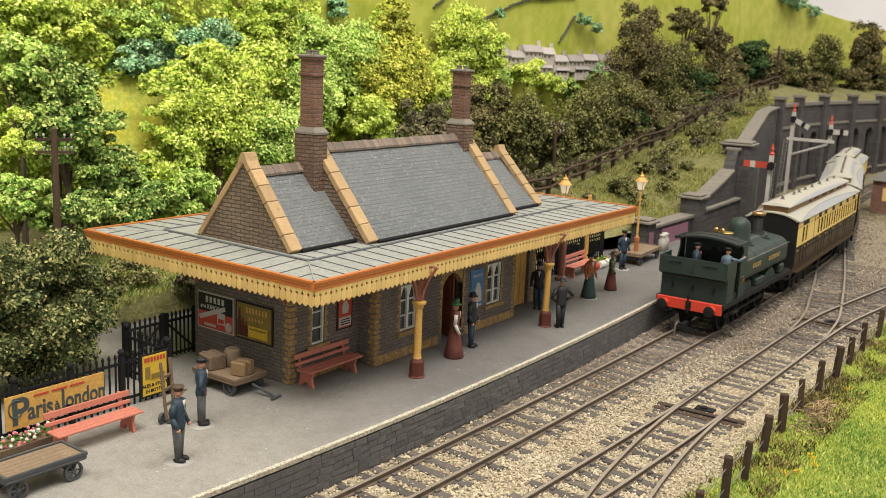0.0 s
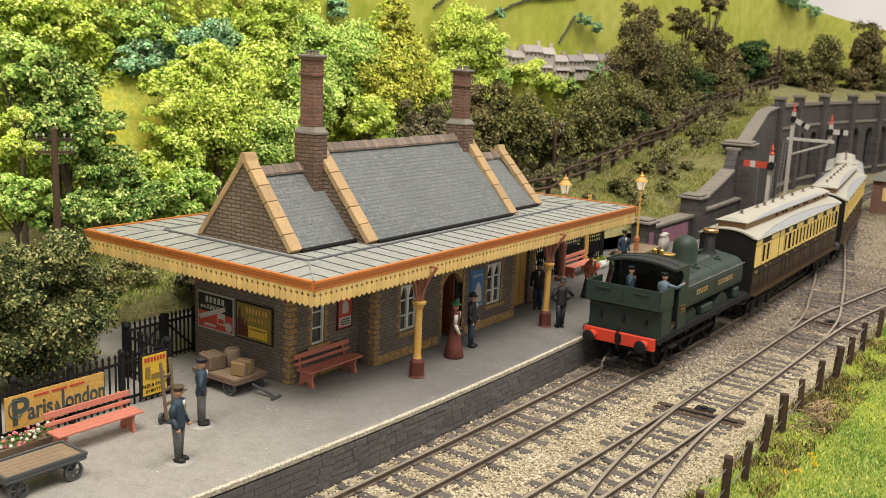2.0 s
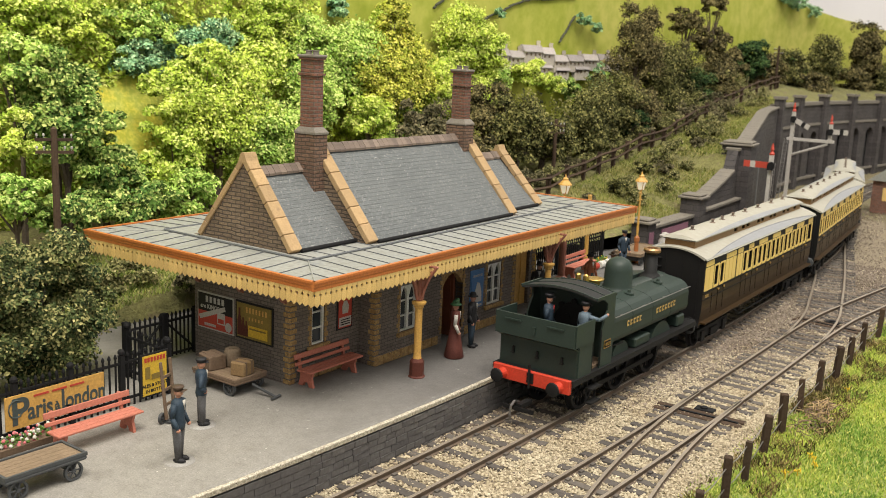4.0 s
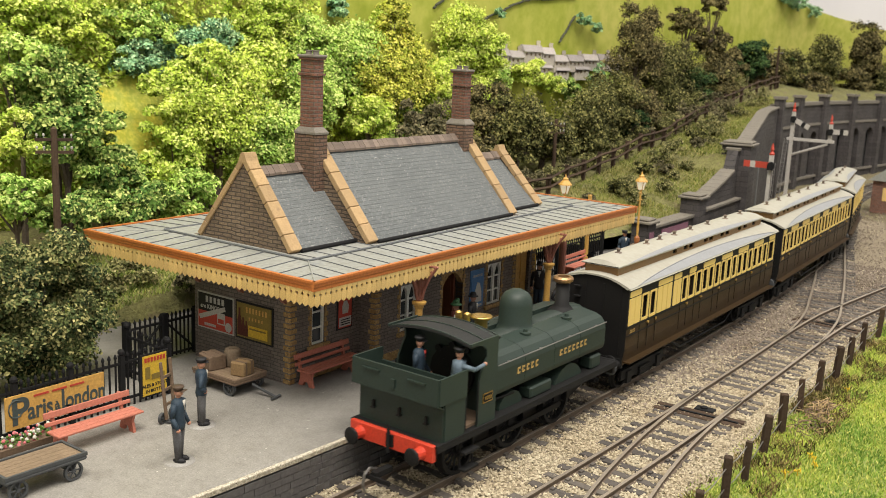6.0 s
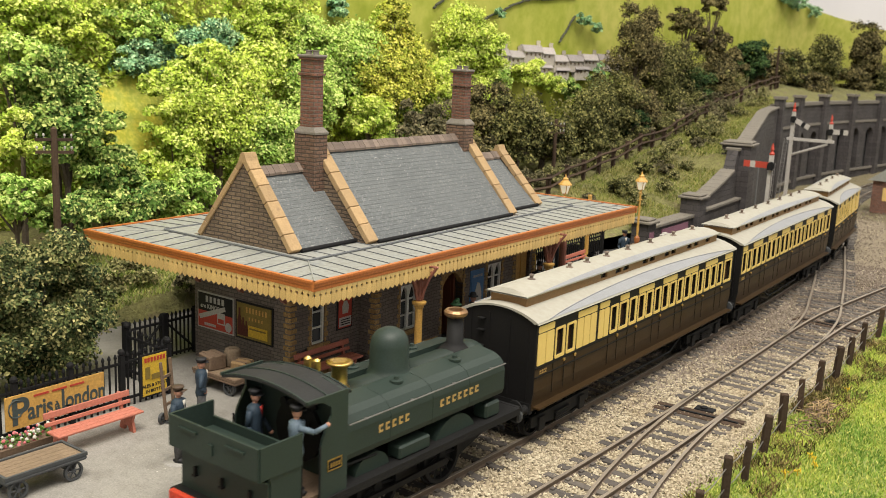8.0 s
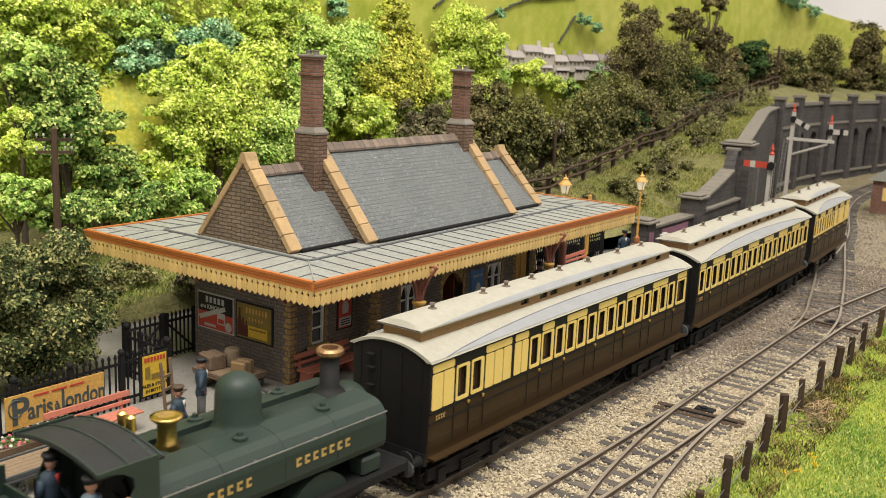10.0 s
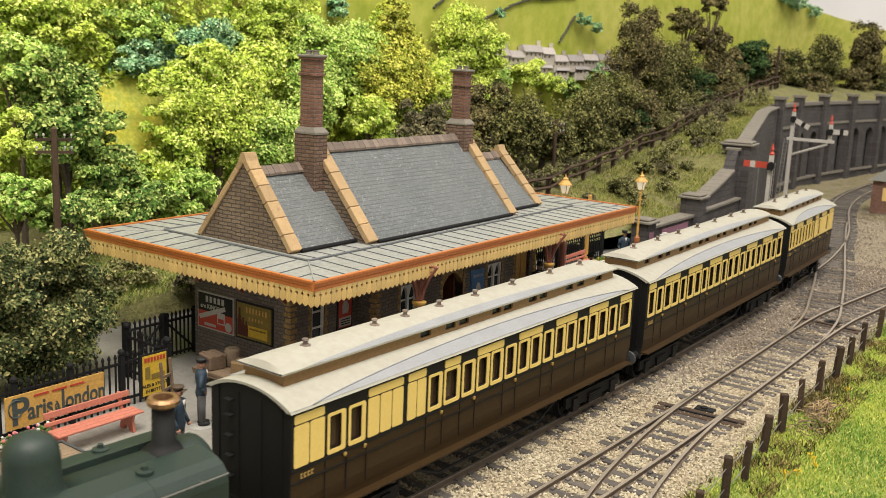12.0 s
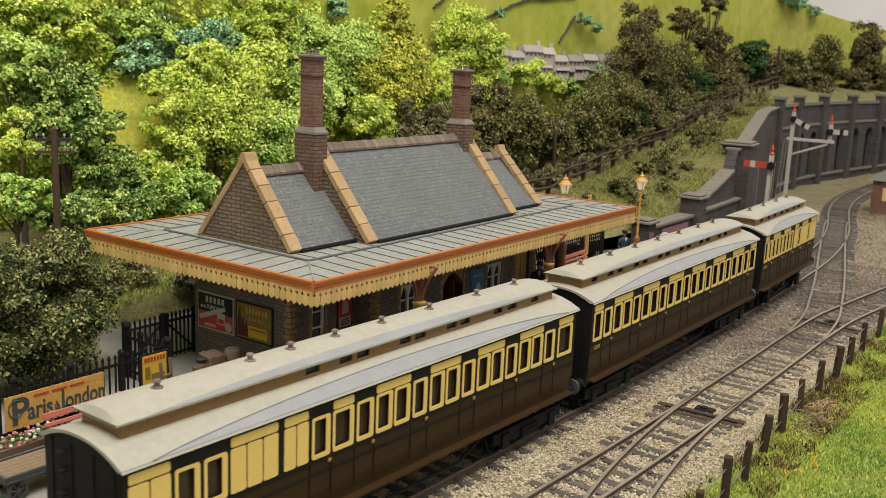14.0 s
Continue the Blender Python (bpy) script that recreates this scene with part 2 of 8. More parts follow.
def asphalt():
    n = Nodes("grey_platform_surface")
    big, mid, fine = n.noise(0.16, 4), n.noise(1.4, 5, 0.6), n.noise(26, 3)
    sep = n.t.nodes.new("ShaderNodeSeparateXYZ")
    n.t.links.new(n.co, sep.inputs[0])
    # wear by noise, plus light sheen painted in towards the left end
    wear_and_sheen = n.math("ADD", n.math("MULTIPLY", n.math("SUBTRACT", big, 0.5), 1.2), n.ramp(sep.outputs[0], 4.0, -5.0))
    col = n.mix(n.ramp(wear_and_sheen, 0.0, 0.9), (0.165, 0.158, 0.152), (0.335, 0.318, 0.285))
    col = n.mix(n.ramp(mid, 0.5, 0.72), col, n.mix(1.0, col, (0.82, 0.81, 0.8), "MULTIPLY"))
    col = n.mix(n.ramp(n.noise(2.6, 4, 0.7), 0.68, 0.74), col, (0.4, 0.39, 0.36))
    col = n.mix(n.ramp(n.noise(5.5, 5, 0.75), 0.3, 0.6), n.mix(1.0, col, (0.8, 0.8, 0.8), "MULTIPLY"), col)
    col = n.mix(n.ramp(fine, 0.35, 0.7), n.mix(1.0, col, (0.7, 0.7, 0.7), "MULTIPLY"), col)
    col = n.mix(n.ramp(n.noise(7, 5, 0.8), 0.62, 0.7), col, n.mix(1.0, col, (0.55, 0.54, 0.52), "MULTIPLY"))
    col = n.mix(n.ramp(n.noise(9, 2), 0.74, 0.77), col, (0.55, 0.53, 0.48))
    n.bump(n.math("ADD", fine, mid), 0.4, 0.02)
    return n.done(col, 0.68)


def speckle(name, base, light, dark, scale):
    n = Nodes(name)
    col = n.mix(n.ramp(n.noise(scale, 4, 0.7), 0.45, 0.6), base, light)
    col = n.mix(n.ramp(n.noise(scale * 1.7, 3, 0.7), 0.58, 0.66), col, dark)
    n.bump(n.noise(scale, 3), 0.5, 0.03)
    return n.done(col, 0.9)


def slate():
    n = Nodes("blue_grey_roof_slate")
    col = n.mix(n.noise(0.5, 4), (0.085, 0.094, 0.098), (0.125, 0.135, 0.137))
    col = n.mix(n.random("island"), n.mix(1.0, col, (0.92, 0.92, 0.92), "MULTIPLY"), n.mix(1.0, col, (1.1, 1.1, 1.1), "MULTIPLY"))
    col = n.mix(n.ramp(n.noise(17, 3, 0.65), 0.56, 0.66), col, (0.2, 0.21, 0.205))
    col = n.mix(n.ramp(n.noise(24, 2, 0.6), 0.63, 0.69), col, (0.46, 0.47, 0.45))
    n.bump(n.noise(18, 3), 0.4, 0.02)
    return n.done(col, 0.65)


def stones_mat(name, a, b, c):
    n = Nodes(name)
    col = n.mix(n.random("island"), a, b)
    col = n.mix(n.ramp(n.noise(0.35, 4), 0.45, 0.65), col, n.mix(1.0, col, c, "MULTIPLY"))
    n.bump(n.noise(30, 2), 0.4, 0.02)
    return n.done(col, 0.9)


def grass_ground(name, a, b, c):
    n = Nodes(name)
    col = n.mix(n.ramp(n.noise(0.5, 5, 0.65), 0.35, 0.65), a, b)
    col = n.mix(n.ramp(n.noise(1.7, 4, 0.65), 0.55, 0.7), col, c)
    col = n.mix(n.ramp(n.noise(9, 3), 0.3, 0.7), n.mix(1.0, col, (0.6, 0.6, 0.6), "MULTIPLY"), col)
    n.bump(n.noise(7, 5, 0.7), 1.0, 0.12)
    return n.done(col, 0.95)


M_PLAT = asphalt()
M_EDGE = speckle("white_speckled_edging", (0.34, 0.30, 0.23), (0.62, 0.58, 0.47), (0.17, 0.14, 0.11), 16)
M_QUOIN = speckle("ochre_speckled_stone_dressing", (0.27, 0.165, 0.065), (0.38, 0.25, 0.10), (0.10, 0.075, 0.055), 10)
M_SLATE = slate()
M_BALLAST = stones_mat("tan_ballast_stones", (0.3, 0.25, 0.17), (0.6, 0.53, 0.385), (0.84, 0.8, 0.75))
M_BALLASTBED = paint("ballast_bed", (0.27, 0.225, 0.155), 0.95, grain=9, bump=1.0)
M_BLOCK = paint("dark_grey_platform_block", (0.112, 0.106, 0.106), 0.75, grain=12, bump=0.7, vary="object", spread=0.14, dirt=(0.17, 0.155, 0.14), dirt_at=0.62)
M_GRASS = grass_ground("mown_green_grass_ground", (0.3, 0.38, 0.09), (0.42, 0.47, 0.13), (0.5, 0.45, 0.17))
M_BANK = grass_ground("olive_bank_ground", (0.2, 0.19, 0.075), (0.3, 0.29, 0.1), (0.25, 0.2, 0.11))
M_DIRT = grass_ground("tan_scrub_ground", (0.3, 0.25, 0.16), (0.24, 0.2, 0.1), (0.12, 0.14, 0.04))
M_BLADES = leafy("green_grass_blades", (0.3, 0.46, 0.09), (0.58, 0.66, 0.13), (0.78, 0.72, 0.22), 0.5, 1.5, 0.85)
M_STRAW = leafy("straw_brown_weeds", (0.28, 0.19, 0.08), (0.17, 0.17, 0.05), (0.5, 0.38, 0.17), 1.2)
M_STEEL = paint("worn_steel", (0.32, 0.31, 0.3), 0.4, 0.8)
M_BANKGRASS = leafy("olive_straw_bank_grass", (0.26, 0.25, 0.08), (0.36, 0.4, 0.1), (0.5, 0.43, 0.19), 0.35, 0.5, 0.75)
M_YARDGRASS = leafy("fresh_green_yard_grass", (0.24, 0.31, 0.07), (0.42, 0.5, 0.12), (0.55, 0.5, 0.2), 0.5, 0.8, 0.75)
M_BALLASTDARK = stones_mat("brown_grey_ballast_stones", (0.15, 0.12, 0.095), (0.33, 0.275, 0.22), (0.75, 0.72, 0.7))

# ---------------------------------------------------------------- plan of the lines
def bend(nodes, x):
    for (xa, a), (xb, b) in zip(nodes[:-1], nodes[1:]):
        if x <= xb:
            return a + (b - a) * (x - xa) / (xb - xa)
    return nodes[-1][1]


TURN = [(-40, -0.1133), (30, 0.0422), (46, 0.25), (50, 0.25), (65, 0.02), (110, -0.3)]


def main_line():
    pts, y, x = [], 1.51, -40.0
    while x < 100:
        pts.append((x, y))
        y += 0.25 * math.tan(bend(TURN, x + 0.125))
        x += 0.25
    return pts


MAIN = main_line()


def on_main(x):
    i = min(max(int((x + 40) / 0.25), 0), len(MAIN) - 2)
    (xa, ya), (xb, yb) = MAIN[i], MAIN[i + 1]
    return ya + (yb - ya) * (x - xa) / (xb - xa)


def smooth_line(nodes, step=0.5):
    """Points of a smooth curve through plan nodes."""
    out = []
    for i in range(len(nodes) - 1):
        p0, p1 = Vector(nodes[max(i - 1, 0)]), Vector(nodes[i])
        p2, p3 = Vector(nodes[i + 1]), Vector(nodes[min(i + 2, len(nodes) - 1)])
        n = max(2, int((p2 - p1).length / step))
        for k in range(n):
            t = k / n
            out.append(tuple(0.5 * (2 * p1 + (p2 - p0) * t + (2 * p0 - 5 * p1 + 4 * p2 - p3) * t * t + (3 * p1 - p0 - 3 * p2 + p3) * t ** 3)))
    out.append(tuple(nodes[-1]))
    return out


SECOND = smooth_line([(-20, -3.3), (-10, -3.95), (1, -4.4), (7, -4.57), (13, -4.64), (18, -4.66), (21.5, -4.78), (24, -5.06), (29, -5.7), (36, -6.7), (46, -8.2)])
BRANCH = smooth_line([(17.5, -4.65), (19.5, -4.5), (21.5, -4.25), (24, -3.72), (29, -2.58), (36.5, -0.73), (44.7, 1.24), (47, 1.7)])
SIDING = smooth_line([(9.5, -4.62), (7, -4.68), (4.6, -4.86), (1.8, -5.24), (-1, -5.85), (-5, -6.9), (-9, -8.2)])


def platform_edge(x):
    return -0.1 + (0.0034 if x < 4.5 else 0.0024) * (x - 4.5) ** 2


# ---------------------------------------------------------------- ground
def ground_z(x, y):
    z = -0.24 + 0.05 * noise.noise((x * 0.5, y * 0.5, 0))
    near = max(0.0, min(1.0, (-6.3 - y) / 2.5))
    z += near * (0.22 + 0.1 * noise.noise((x * 0.35, y * 0.35, 3)))
    if x > 30:
        z += 0.1 * max(0.0, min(1.0, (x - 30) / 10)) * (noise.noise((x * 0.3, y * 0.3, 7)))
    return z


def ground():
    bm = bmesh.new()
    xs = [-45 + 1.0 * i for i in range(176)]
    ys = [-30, -24, -20, -17, -15, -13] + [-12 + 0.6 * i for i in range(40)] + [14, 18, 24, 30]
    grid = [[bm.verts.new((x, y, ground_z(x, y))) for y in ys] for x in xs]
    for a, b in zip(grid[:-1], grid[1:]):
        for i in range(len(ys) - 1):
            bm.faces.new((a[i], b[i], b[i + 1], a[i + 1]))
    return setting("ground", bm, M_DIRT, "tan scenic scatter ground of the layout baseboard", "ground", smooth=True)


ground()


def strip(name, left, right, x0, x1, material, label, lift):
    """A sheet of ground between two plan curves."""
    bm = bmesh.new()
    rows = []
    n = int((x1 - x0) / 0.5)
    for i in range(n + 1):
        x = x0 + (x1 - x0) * i / n
        a, b = left(x), right(x)
        rows.append([bm.verts.new((x, a + (b - a) * k / 16, lift(x, a + (b - a) * k / 16))) for k in range(17)])
    for p, q in zip(rows[:-1], rows[1:]):
        for k in range(16):
            bm.faces.new((p[k], q[k], q[k + 1], p[k + 1]))
    return setting(name, bm, material, label, "ground", smooth=True)


strip("ballast_bed", lambda x: -6.15 + 0.15 * math.sin(x * 0.7), lambda x: platform_edge(min(x, 34)) + (0.0 if x < 34 else (x - 34) * 0.25), -14, 50, M_BALLASTBED,
      "tan ballast bed under the tracks", lambda x, y: -0.19 + 0.02 * noise.noise((x * 2, y * 2, 1)))
strip("grass_verge", lambda x: -24.0, lambda x: -6.55 + 0.25 * math.sin(x * 0.9) + 0.2 * math.sin(x * 0.37), -14, 30, M_GRASS,
      "bright green grass verge beside the railway", lambda x, y: ground_z(x, y) + 0.06)


# ---------------------------------------------------------------- tracks
SLEEPERS = []


def railway(name, line, label, skip=None, x_stop=90.0):
    """A track: two rails and its sleepers, each one a part."""
    top = thing(name, P(0, 0, 0), label, "track", "tracks of the layout")
    path = [(x, y, 0.0) for x, y in line]
    for side in (-1, 1):
        o = side * 0.6285
        bm = bmesh.new()
        sweep(bm, path, [(o - 0.075, -0.16), (o - 0.075, -0.14), (o - 0.02, -0.12), (o - 0.02, -0.05), (o - 0.042, -0.035), (o - 0.042, -0.004),
                         (o + 0.042, -0.004), (o + 0.042, -0.035), (o + 0.02, -0.05), (o + 0.02, -0.12), (o + 0.075, -0.14), (o + 0.075, -0.16)], True)
        rail = part("rail", bm, M_RAIL, top, "rust-brown rail side")
        bm = bmesh.new()
        sweep(bm, path, [(o - 0.042, -0.003), (o - 0.036, 0.003), (o + 0.036, 0.003), (o + 0.042, -0.003)], True)
        part("rail_head", bm, M_RAILTOP, rail, "worn shiny rail head")
    meshes = []
    for k in range(5):
        bm = bmesh.new()
        box(bm, -0.125, -1.12, -0.27, 0.125, 1.12, -0.13, c=0.02)
        for v in bm.verts:
            v.co += Vector((random.uniform(-0.012, 0.012), random.uniform(-0.03, 0.03), random.uniform(-0.008, 0.004)))
        for s in (-1, 1):
            for e in (-0.11, 0.11):
                box(bm, -0.07, s * 0.6285 + e - 0.045, -0.135, 0.07, s * 0.6285 + e + 0.045, -0.09)
        meshes.append(finish("sleeper", bm, M_SLEEPER))
    far, count = 0.0, 0
    for (xa, ya), (xb, yb) in zip(line[:-1], line[1:]):
        d = math.hypot(xb - xa, yb - ya)
        far += d
        if far >= 0.66:
            far -= 0.66
            if xa > x_stop or (skip and skip(xa, ya)):
                continue
            SLEEPERS.append((xa, ya, math.atan2(yb - ya, xb - xa)))
            ob = new("sleeper", meshes[count % 5])
            ob.parent = top
            ob.matrix_basis = P(xa + random.uniform(-0.02, 0.02), ya, 0, 0, 0, math.degrees(math.atan2(yb - ya, xb - xa)) + random.uniform(-0.8, 0.8))
            count += 1
    return top


def near_line(line, gap):
    return lambda x, y: min(abs(y - b) + (0 if abs(x - a) < 0.6 else 9) for a, b in line) < gap


railway("main_track", [q for q in MAIN if -16 < q[0] < 96], "main line track with rusty rails and worn sleepers", None, 80)
railway("second_track", [q for q in SECOND if q[0] > -14], "second line track with turnouts on tan ballast")
railway("branch_track", BRANCH, "curved crossover track joining the main line", near_line(SECOND, 0.8))
railway("siding_track", SIDING, "diverging siding track from the second line", near_line(SECOND, 0.8))


# ---------------------------------------------------------------- loose ballast stones
def scatter_stones(name, places, size, material, label):
    """Many small uneven stones in one mesh. places: rows of x, y, z."""
    rng = np.random.default_rng(5)
    n = len(places)
    base = np.array([(1, 0, 0), (-1, 0, 0), (0, 1, 0), (0, -1, 0), (0, 0, 1), (0, 0, -1)], float)
    tri = np.array([(0, 2, 4), (2, 1, 4), (1, 3, 4), (3, 0, 4), (2, 0, 5), (1, 2, 5), (3, 1, 5), (0, 3, 5)])
    v = base[None] * rng.uniform(0.55, 1.2, (n, 6, 1)) * (size * rng.uniform(0.6, 1.35, (n, 1, 1)))
    v[:, :, 2] *= 0.75
    v += rng.normal(0, size * 0.22, v.shape)
    a = rng.uniform(0, 6.283, n)
    c, s = np.cos(a)[:, None], np.sin(a)[:, None]
    x, y = v[:, :, 0] * c - v[:, :, 1] * s, v[:, :, 0] * s + v[:, :, 1] * c
    v = np.stack([x, y, v[:, :, 2]], 2) + places[:, None, :]
    f = (tri[None] + 6 * np.arange(n)[:, None, None]).reshape(-1, 3)
    me = bpy.data.meshes.new(name)
    me.from_pydata((v.reshape(-1, 3) * U).tolist(), [], f.tolist())
    me.materials.append(material)
    return tagged(new(name, me), label, "ballast", "", "stuff")


def ballast_places(n, x0, x1):
    rng = np.random.default_rng(int(9 + x0))
    x = rng.uniform(x0, x1, n)
    lo = -6.2 + 0.15 * np.sin(x * 0.7) - np.abs(rng.normal(0, 0.35, n))
    hi = np.array([platform_edge(min(q, 34)) - 0.06 for q in x])
    y = lo + (hi - lo) * rng.uniform(0, 1, n)
    z = -0.175 + rng.uniform(-0.03, 0.045, n)
    keep = np.ones(n, bool)
    tie = np.array([q for q in SLEEPERS if x0 - 1 < q[0] < x1 + 1])
    for s in range(0, n, 2000):
        dx, dy = x[s:s + 2000, None] - tie[None, :, 0], y[s:s + 2000, None] - tie[None, :, 1]
        c, d = np.cos(tie[:, 2]), np.sin(tie[:, 2])
        on = (np.abs(dx * c + dy * d) < 0.15) & (np.abs(dy * c - dx * d) < 1.14)
        keep[s:s + 2000] = ~on.any(1) | (rng.random(len(dx)) < 0.1)
    for i in range(n):
        for line in (on_main,):
            d = abs(y[i] - line(x[i]))
            if abs(d - 0.6285) < 0.1:
                z[i] -= 0.06
    return np.stack([x, y, z], 1)[keep]


ALL_STONES = np.concatenate([ballast_places(105000, -6, 16), ballast_places(36000, 16, 34), ballast_places(8000, 34, 60)])
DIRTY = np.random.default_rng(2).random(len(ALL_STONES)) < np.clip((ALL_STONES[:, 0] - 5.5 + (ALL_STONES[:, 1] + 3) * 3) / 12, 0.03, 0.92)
scatter_stones("ballast", ALL_STONES[~DIRTY], 0.04, M_BALLAST, "loose tan ballast stones round the tracks")
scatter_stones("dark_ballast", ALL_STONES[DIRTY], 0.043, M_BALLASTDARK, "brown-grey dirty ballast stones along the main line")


# ---------------------------------------------------------------- platform
def platform():
    bm = bmesh.new()
    n = 120
    rows = []
    for i in range(n + 1):
        x = -16 + 50.0 * i / n
        e = platform_edge(x)
        z = PLAT_Z - max(0.0, (x - 28) * 0.1)
        back = 12.0 if x < 13 else 5.5 + max(0.0, (24.4 - x) * 0.29)
        rows.append([bm.verts.new(q) for q in ((x, e + 0.03, -0.3), (x, e + 0.03, z - 0.06), (x, e + 0.2, z), (x, 3.0, z), (x, back, z), (x, back, -0.3))])
    for a, b in zip(rows[:-1], rows[1:]):
        for k in range(5):
            bm.faces.new((a[k], b[k], b[k + 1], a[k + 1]))
    bm.faces.new(rows[0])
    bm.faces.new(rows[-1][::-1])
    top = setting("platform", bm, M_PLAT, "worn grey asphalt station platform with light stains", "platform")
    bm = bmesh.new()
    path = [(-16 + 0.5 * i, platform_edge(-16 + 0.5 * i), PLAT_Z - max(0.0, (-16 + 0.5 * i - 28) * 0.1)) for i in range(100)]
    sweep(bm, path, [(-0.05, -0.1), (-0.06, 0.0), (-0.045, 0.014), (0.03, 0.016), (0.05, 0.006), (0.05, -0.1)], True)
    part("edging", bm, M_EDGE, top, "white speckled platform edging")
    # stone courses of the front wall
    shapes = {}
    for w in (0.32, 0.42, 0.54):
        for k in range(2):
            bm = bmesh.new()
            box(bm, 0.006, -0.05, 0.006, w - 0.006, 0.06, 0.159, c=0.01)
            for v in bm.verts:
                if v.co.y < 0:
                    v.co.y += random.uniform(-0.012, 0.018)
                v.co.z += random.uniform(-0.008, 0.008)
            shapes[w, k] = finish("stone_block", bm, M_BLOCK)
    rest = bmesh.new()
    for row in range(6):
        x = -8.0 + 0.17 * (row % 3)
        while x < 33:
            w = random.choice((0.32, 0.42, 0.54))
            z = -0.29 + row * 0.165
            e0, e1 = platform_edge(x), platform_edge(x + w)
            a = math.degrees(math.atan2(e1 - e0, w))
            if z > PLAT_Z - 0.26 - max(0.0, (x - 28) * 0.1):
                x += w
                continue
            if -3.2 < x < 16.0:
                ob = new("stone_block", shapes[w, random.randint(0, 1)])
                ob.parent = top
                ob.matrix_basis = P(x, e0, z, 0, 0, a)
            else:
                box(rest, 0.006, -0.05, 0.006, w - 0.006, 0.06, 0.159, pose(x, e0, z, 0, 0, a))
            x += w
    tagged(part("stone_courses", rest, M_BLOCK, top, "dark grey stone courses"), kind="stuff")


platform()

# ---------------------------------------------------------------- retaining wall
WALL = smooth_line([(24.4, 4.6), (30.3, 4.6), (34, 4.7), (38, 5.1), (44, 6.3), (52, 8.2), (60, 9.3), (70, 9.2), (85, 7.2), (100, 4.5), (112, 1.5)], 0.6)


def wall_top(x):
    return bend([(20, 1.78), (30.3, 1.8), (30.31, 2.3), (36.3, 3.75), (36.4, 4.75), (38.6, 4.85), (44.0, 5.75), (50.0, 6.3), (56.0, 6.45), (200, 6.6)], x)


def along_wall(x):
    for (xa, ya), (xb, yb) in zip(WALL[:-1], WALL[1:]):
        if x <= xb:
            return ya + (yb - ya) * (x - xa) / (xb - xa), math.degrees(math.atan2(yb - ya, xb - xa))
    return WALL[-1][1], 0


def retaining_wall():
    pts = [q for q in WALL if q[0] < 56.2]
    bm = bmesh.new()
    rings = []
    for i, (x, y) in enumerate(pts):
        a = radians(along_wall(x)[1])
        nx, ny = -math.sin(a), math.cos(a)
        z = wall_top(x)
        rings.append([bm.verts.new((x + nx * o, y + ny * o, h)) for o, h in ((0, -0.4), (0, z), (0.6, z), (0.6, -0.4))])
    for p, q in zip(rings[:-1], rings[1:]):
        for k in range(3):
            bm.faces.new((p[k], q[k], q[k + 1], p[k + 1]))
    bm.faces.new(rings[0])
    bm.faces.new(rings[-1][::-1])
    w = setting("retaining_wall", bm, M_DARKWALL, "dark grey stone retaining wall with stepped and raked coping", "wall")
    for p, q in zip(pts[:-1], pts[1:]):
        bm = bmesh.new()
        d = Vector((q[0] - p[0], q[1] - p[1], wall_top(q[0]) - wall_top(p[0])))
        if abs(d.z) > 0.45:
            continue
        m = pose(p[0], p[1], wall_top(p[0]), 0, -math.degrees(math.atan2(d.z, math.hypot(d.x, d.y))), math.degrees(math.atan2(d.y, d.x)))
        box(bm, 0.004, -0.1, -0.02, d.length - 0.004, 0.72, 0.13, m, 0.02)
        part("coping_stone", bm, M_STUCCO, w)
    for x, h, r in ((24.4, 2.1, 0.42), (30.3, 2.7, 0.5), (37.6, 5.0, 0.8), (26.9, 1.75, 0.0)):
        if not r:
            continue
        y, a = along_wall(x)
        bm = bmesh.new()
        m = pose(x, y + 0.2, 0, 0, 0, a)
        box(bm, -r, -r, -0.4, r, r, h, m)
        pier = part("pier", bm, M_DARKWALL, w)
        bm = bmesh.new()
        box(bm, -r - 0.14, -r - 0.14, h, r + 0.14, r + 0.14, h + 0.12, m, 0.03)
        box(bm, -r, -r, h + 0.12, r, r, h + 0.24, m, 0.05)
        part("pier_cap", bm, M_STUCCO, pier, "grey stone pier cap")
    # raised lower parapet in front of the raked wall
    bm = bmesh.new()
    prism(bm, [(30.8, 4.35), (38.0, 4.75), (38.0, 5.0), (30.8, 4.6)], -0.3, 2.0, "z")
    low = part("low_parapet", bm, M_DARKWALL, w)
    bm = bmesh.new()
    prism(bm, [(30.8, 4.25), (38.0, 4.65), (38.0, 5.05), (30.8, 4.65)], 2.0, 2.12, "z")
    part("coping_stone", bm, M_STUCCO, low)
    # blind niches of the tall wall
    for x in (42.0, 46.5):
        y, a = along_wall(x)
        bm = bmesh.new()
        pts2 = [(-0.5, 0.2), (0.5, 0.2), (0.5, 2.6)] + [(0.5 * math.cos(radians(t)), 2.6 + 0.5 * math.sin(radians(t))) for t in range(20, 161, 20)] + [(-0.5, 2.6)]
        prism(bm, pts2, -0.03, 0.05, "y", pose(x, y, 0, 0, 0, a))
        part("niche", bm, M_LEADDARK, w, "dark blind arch")


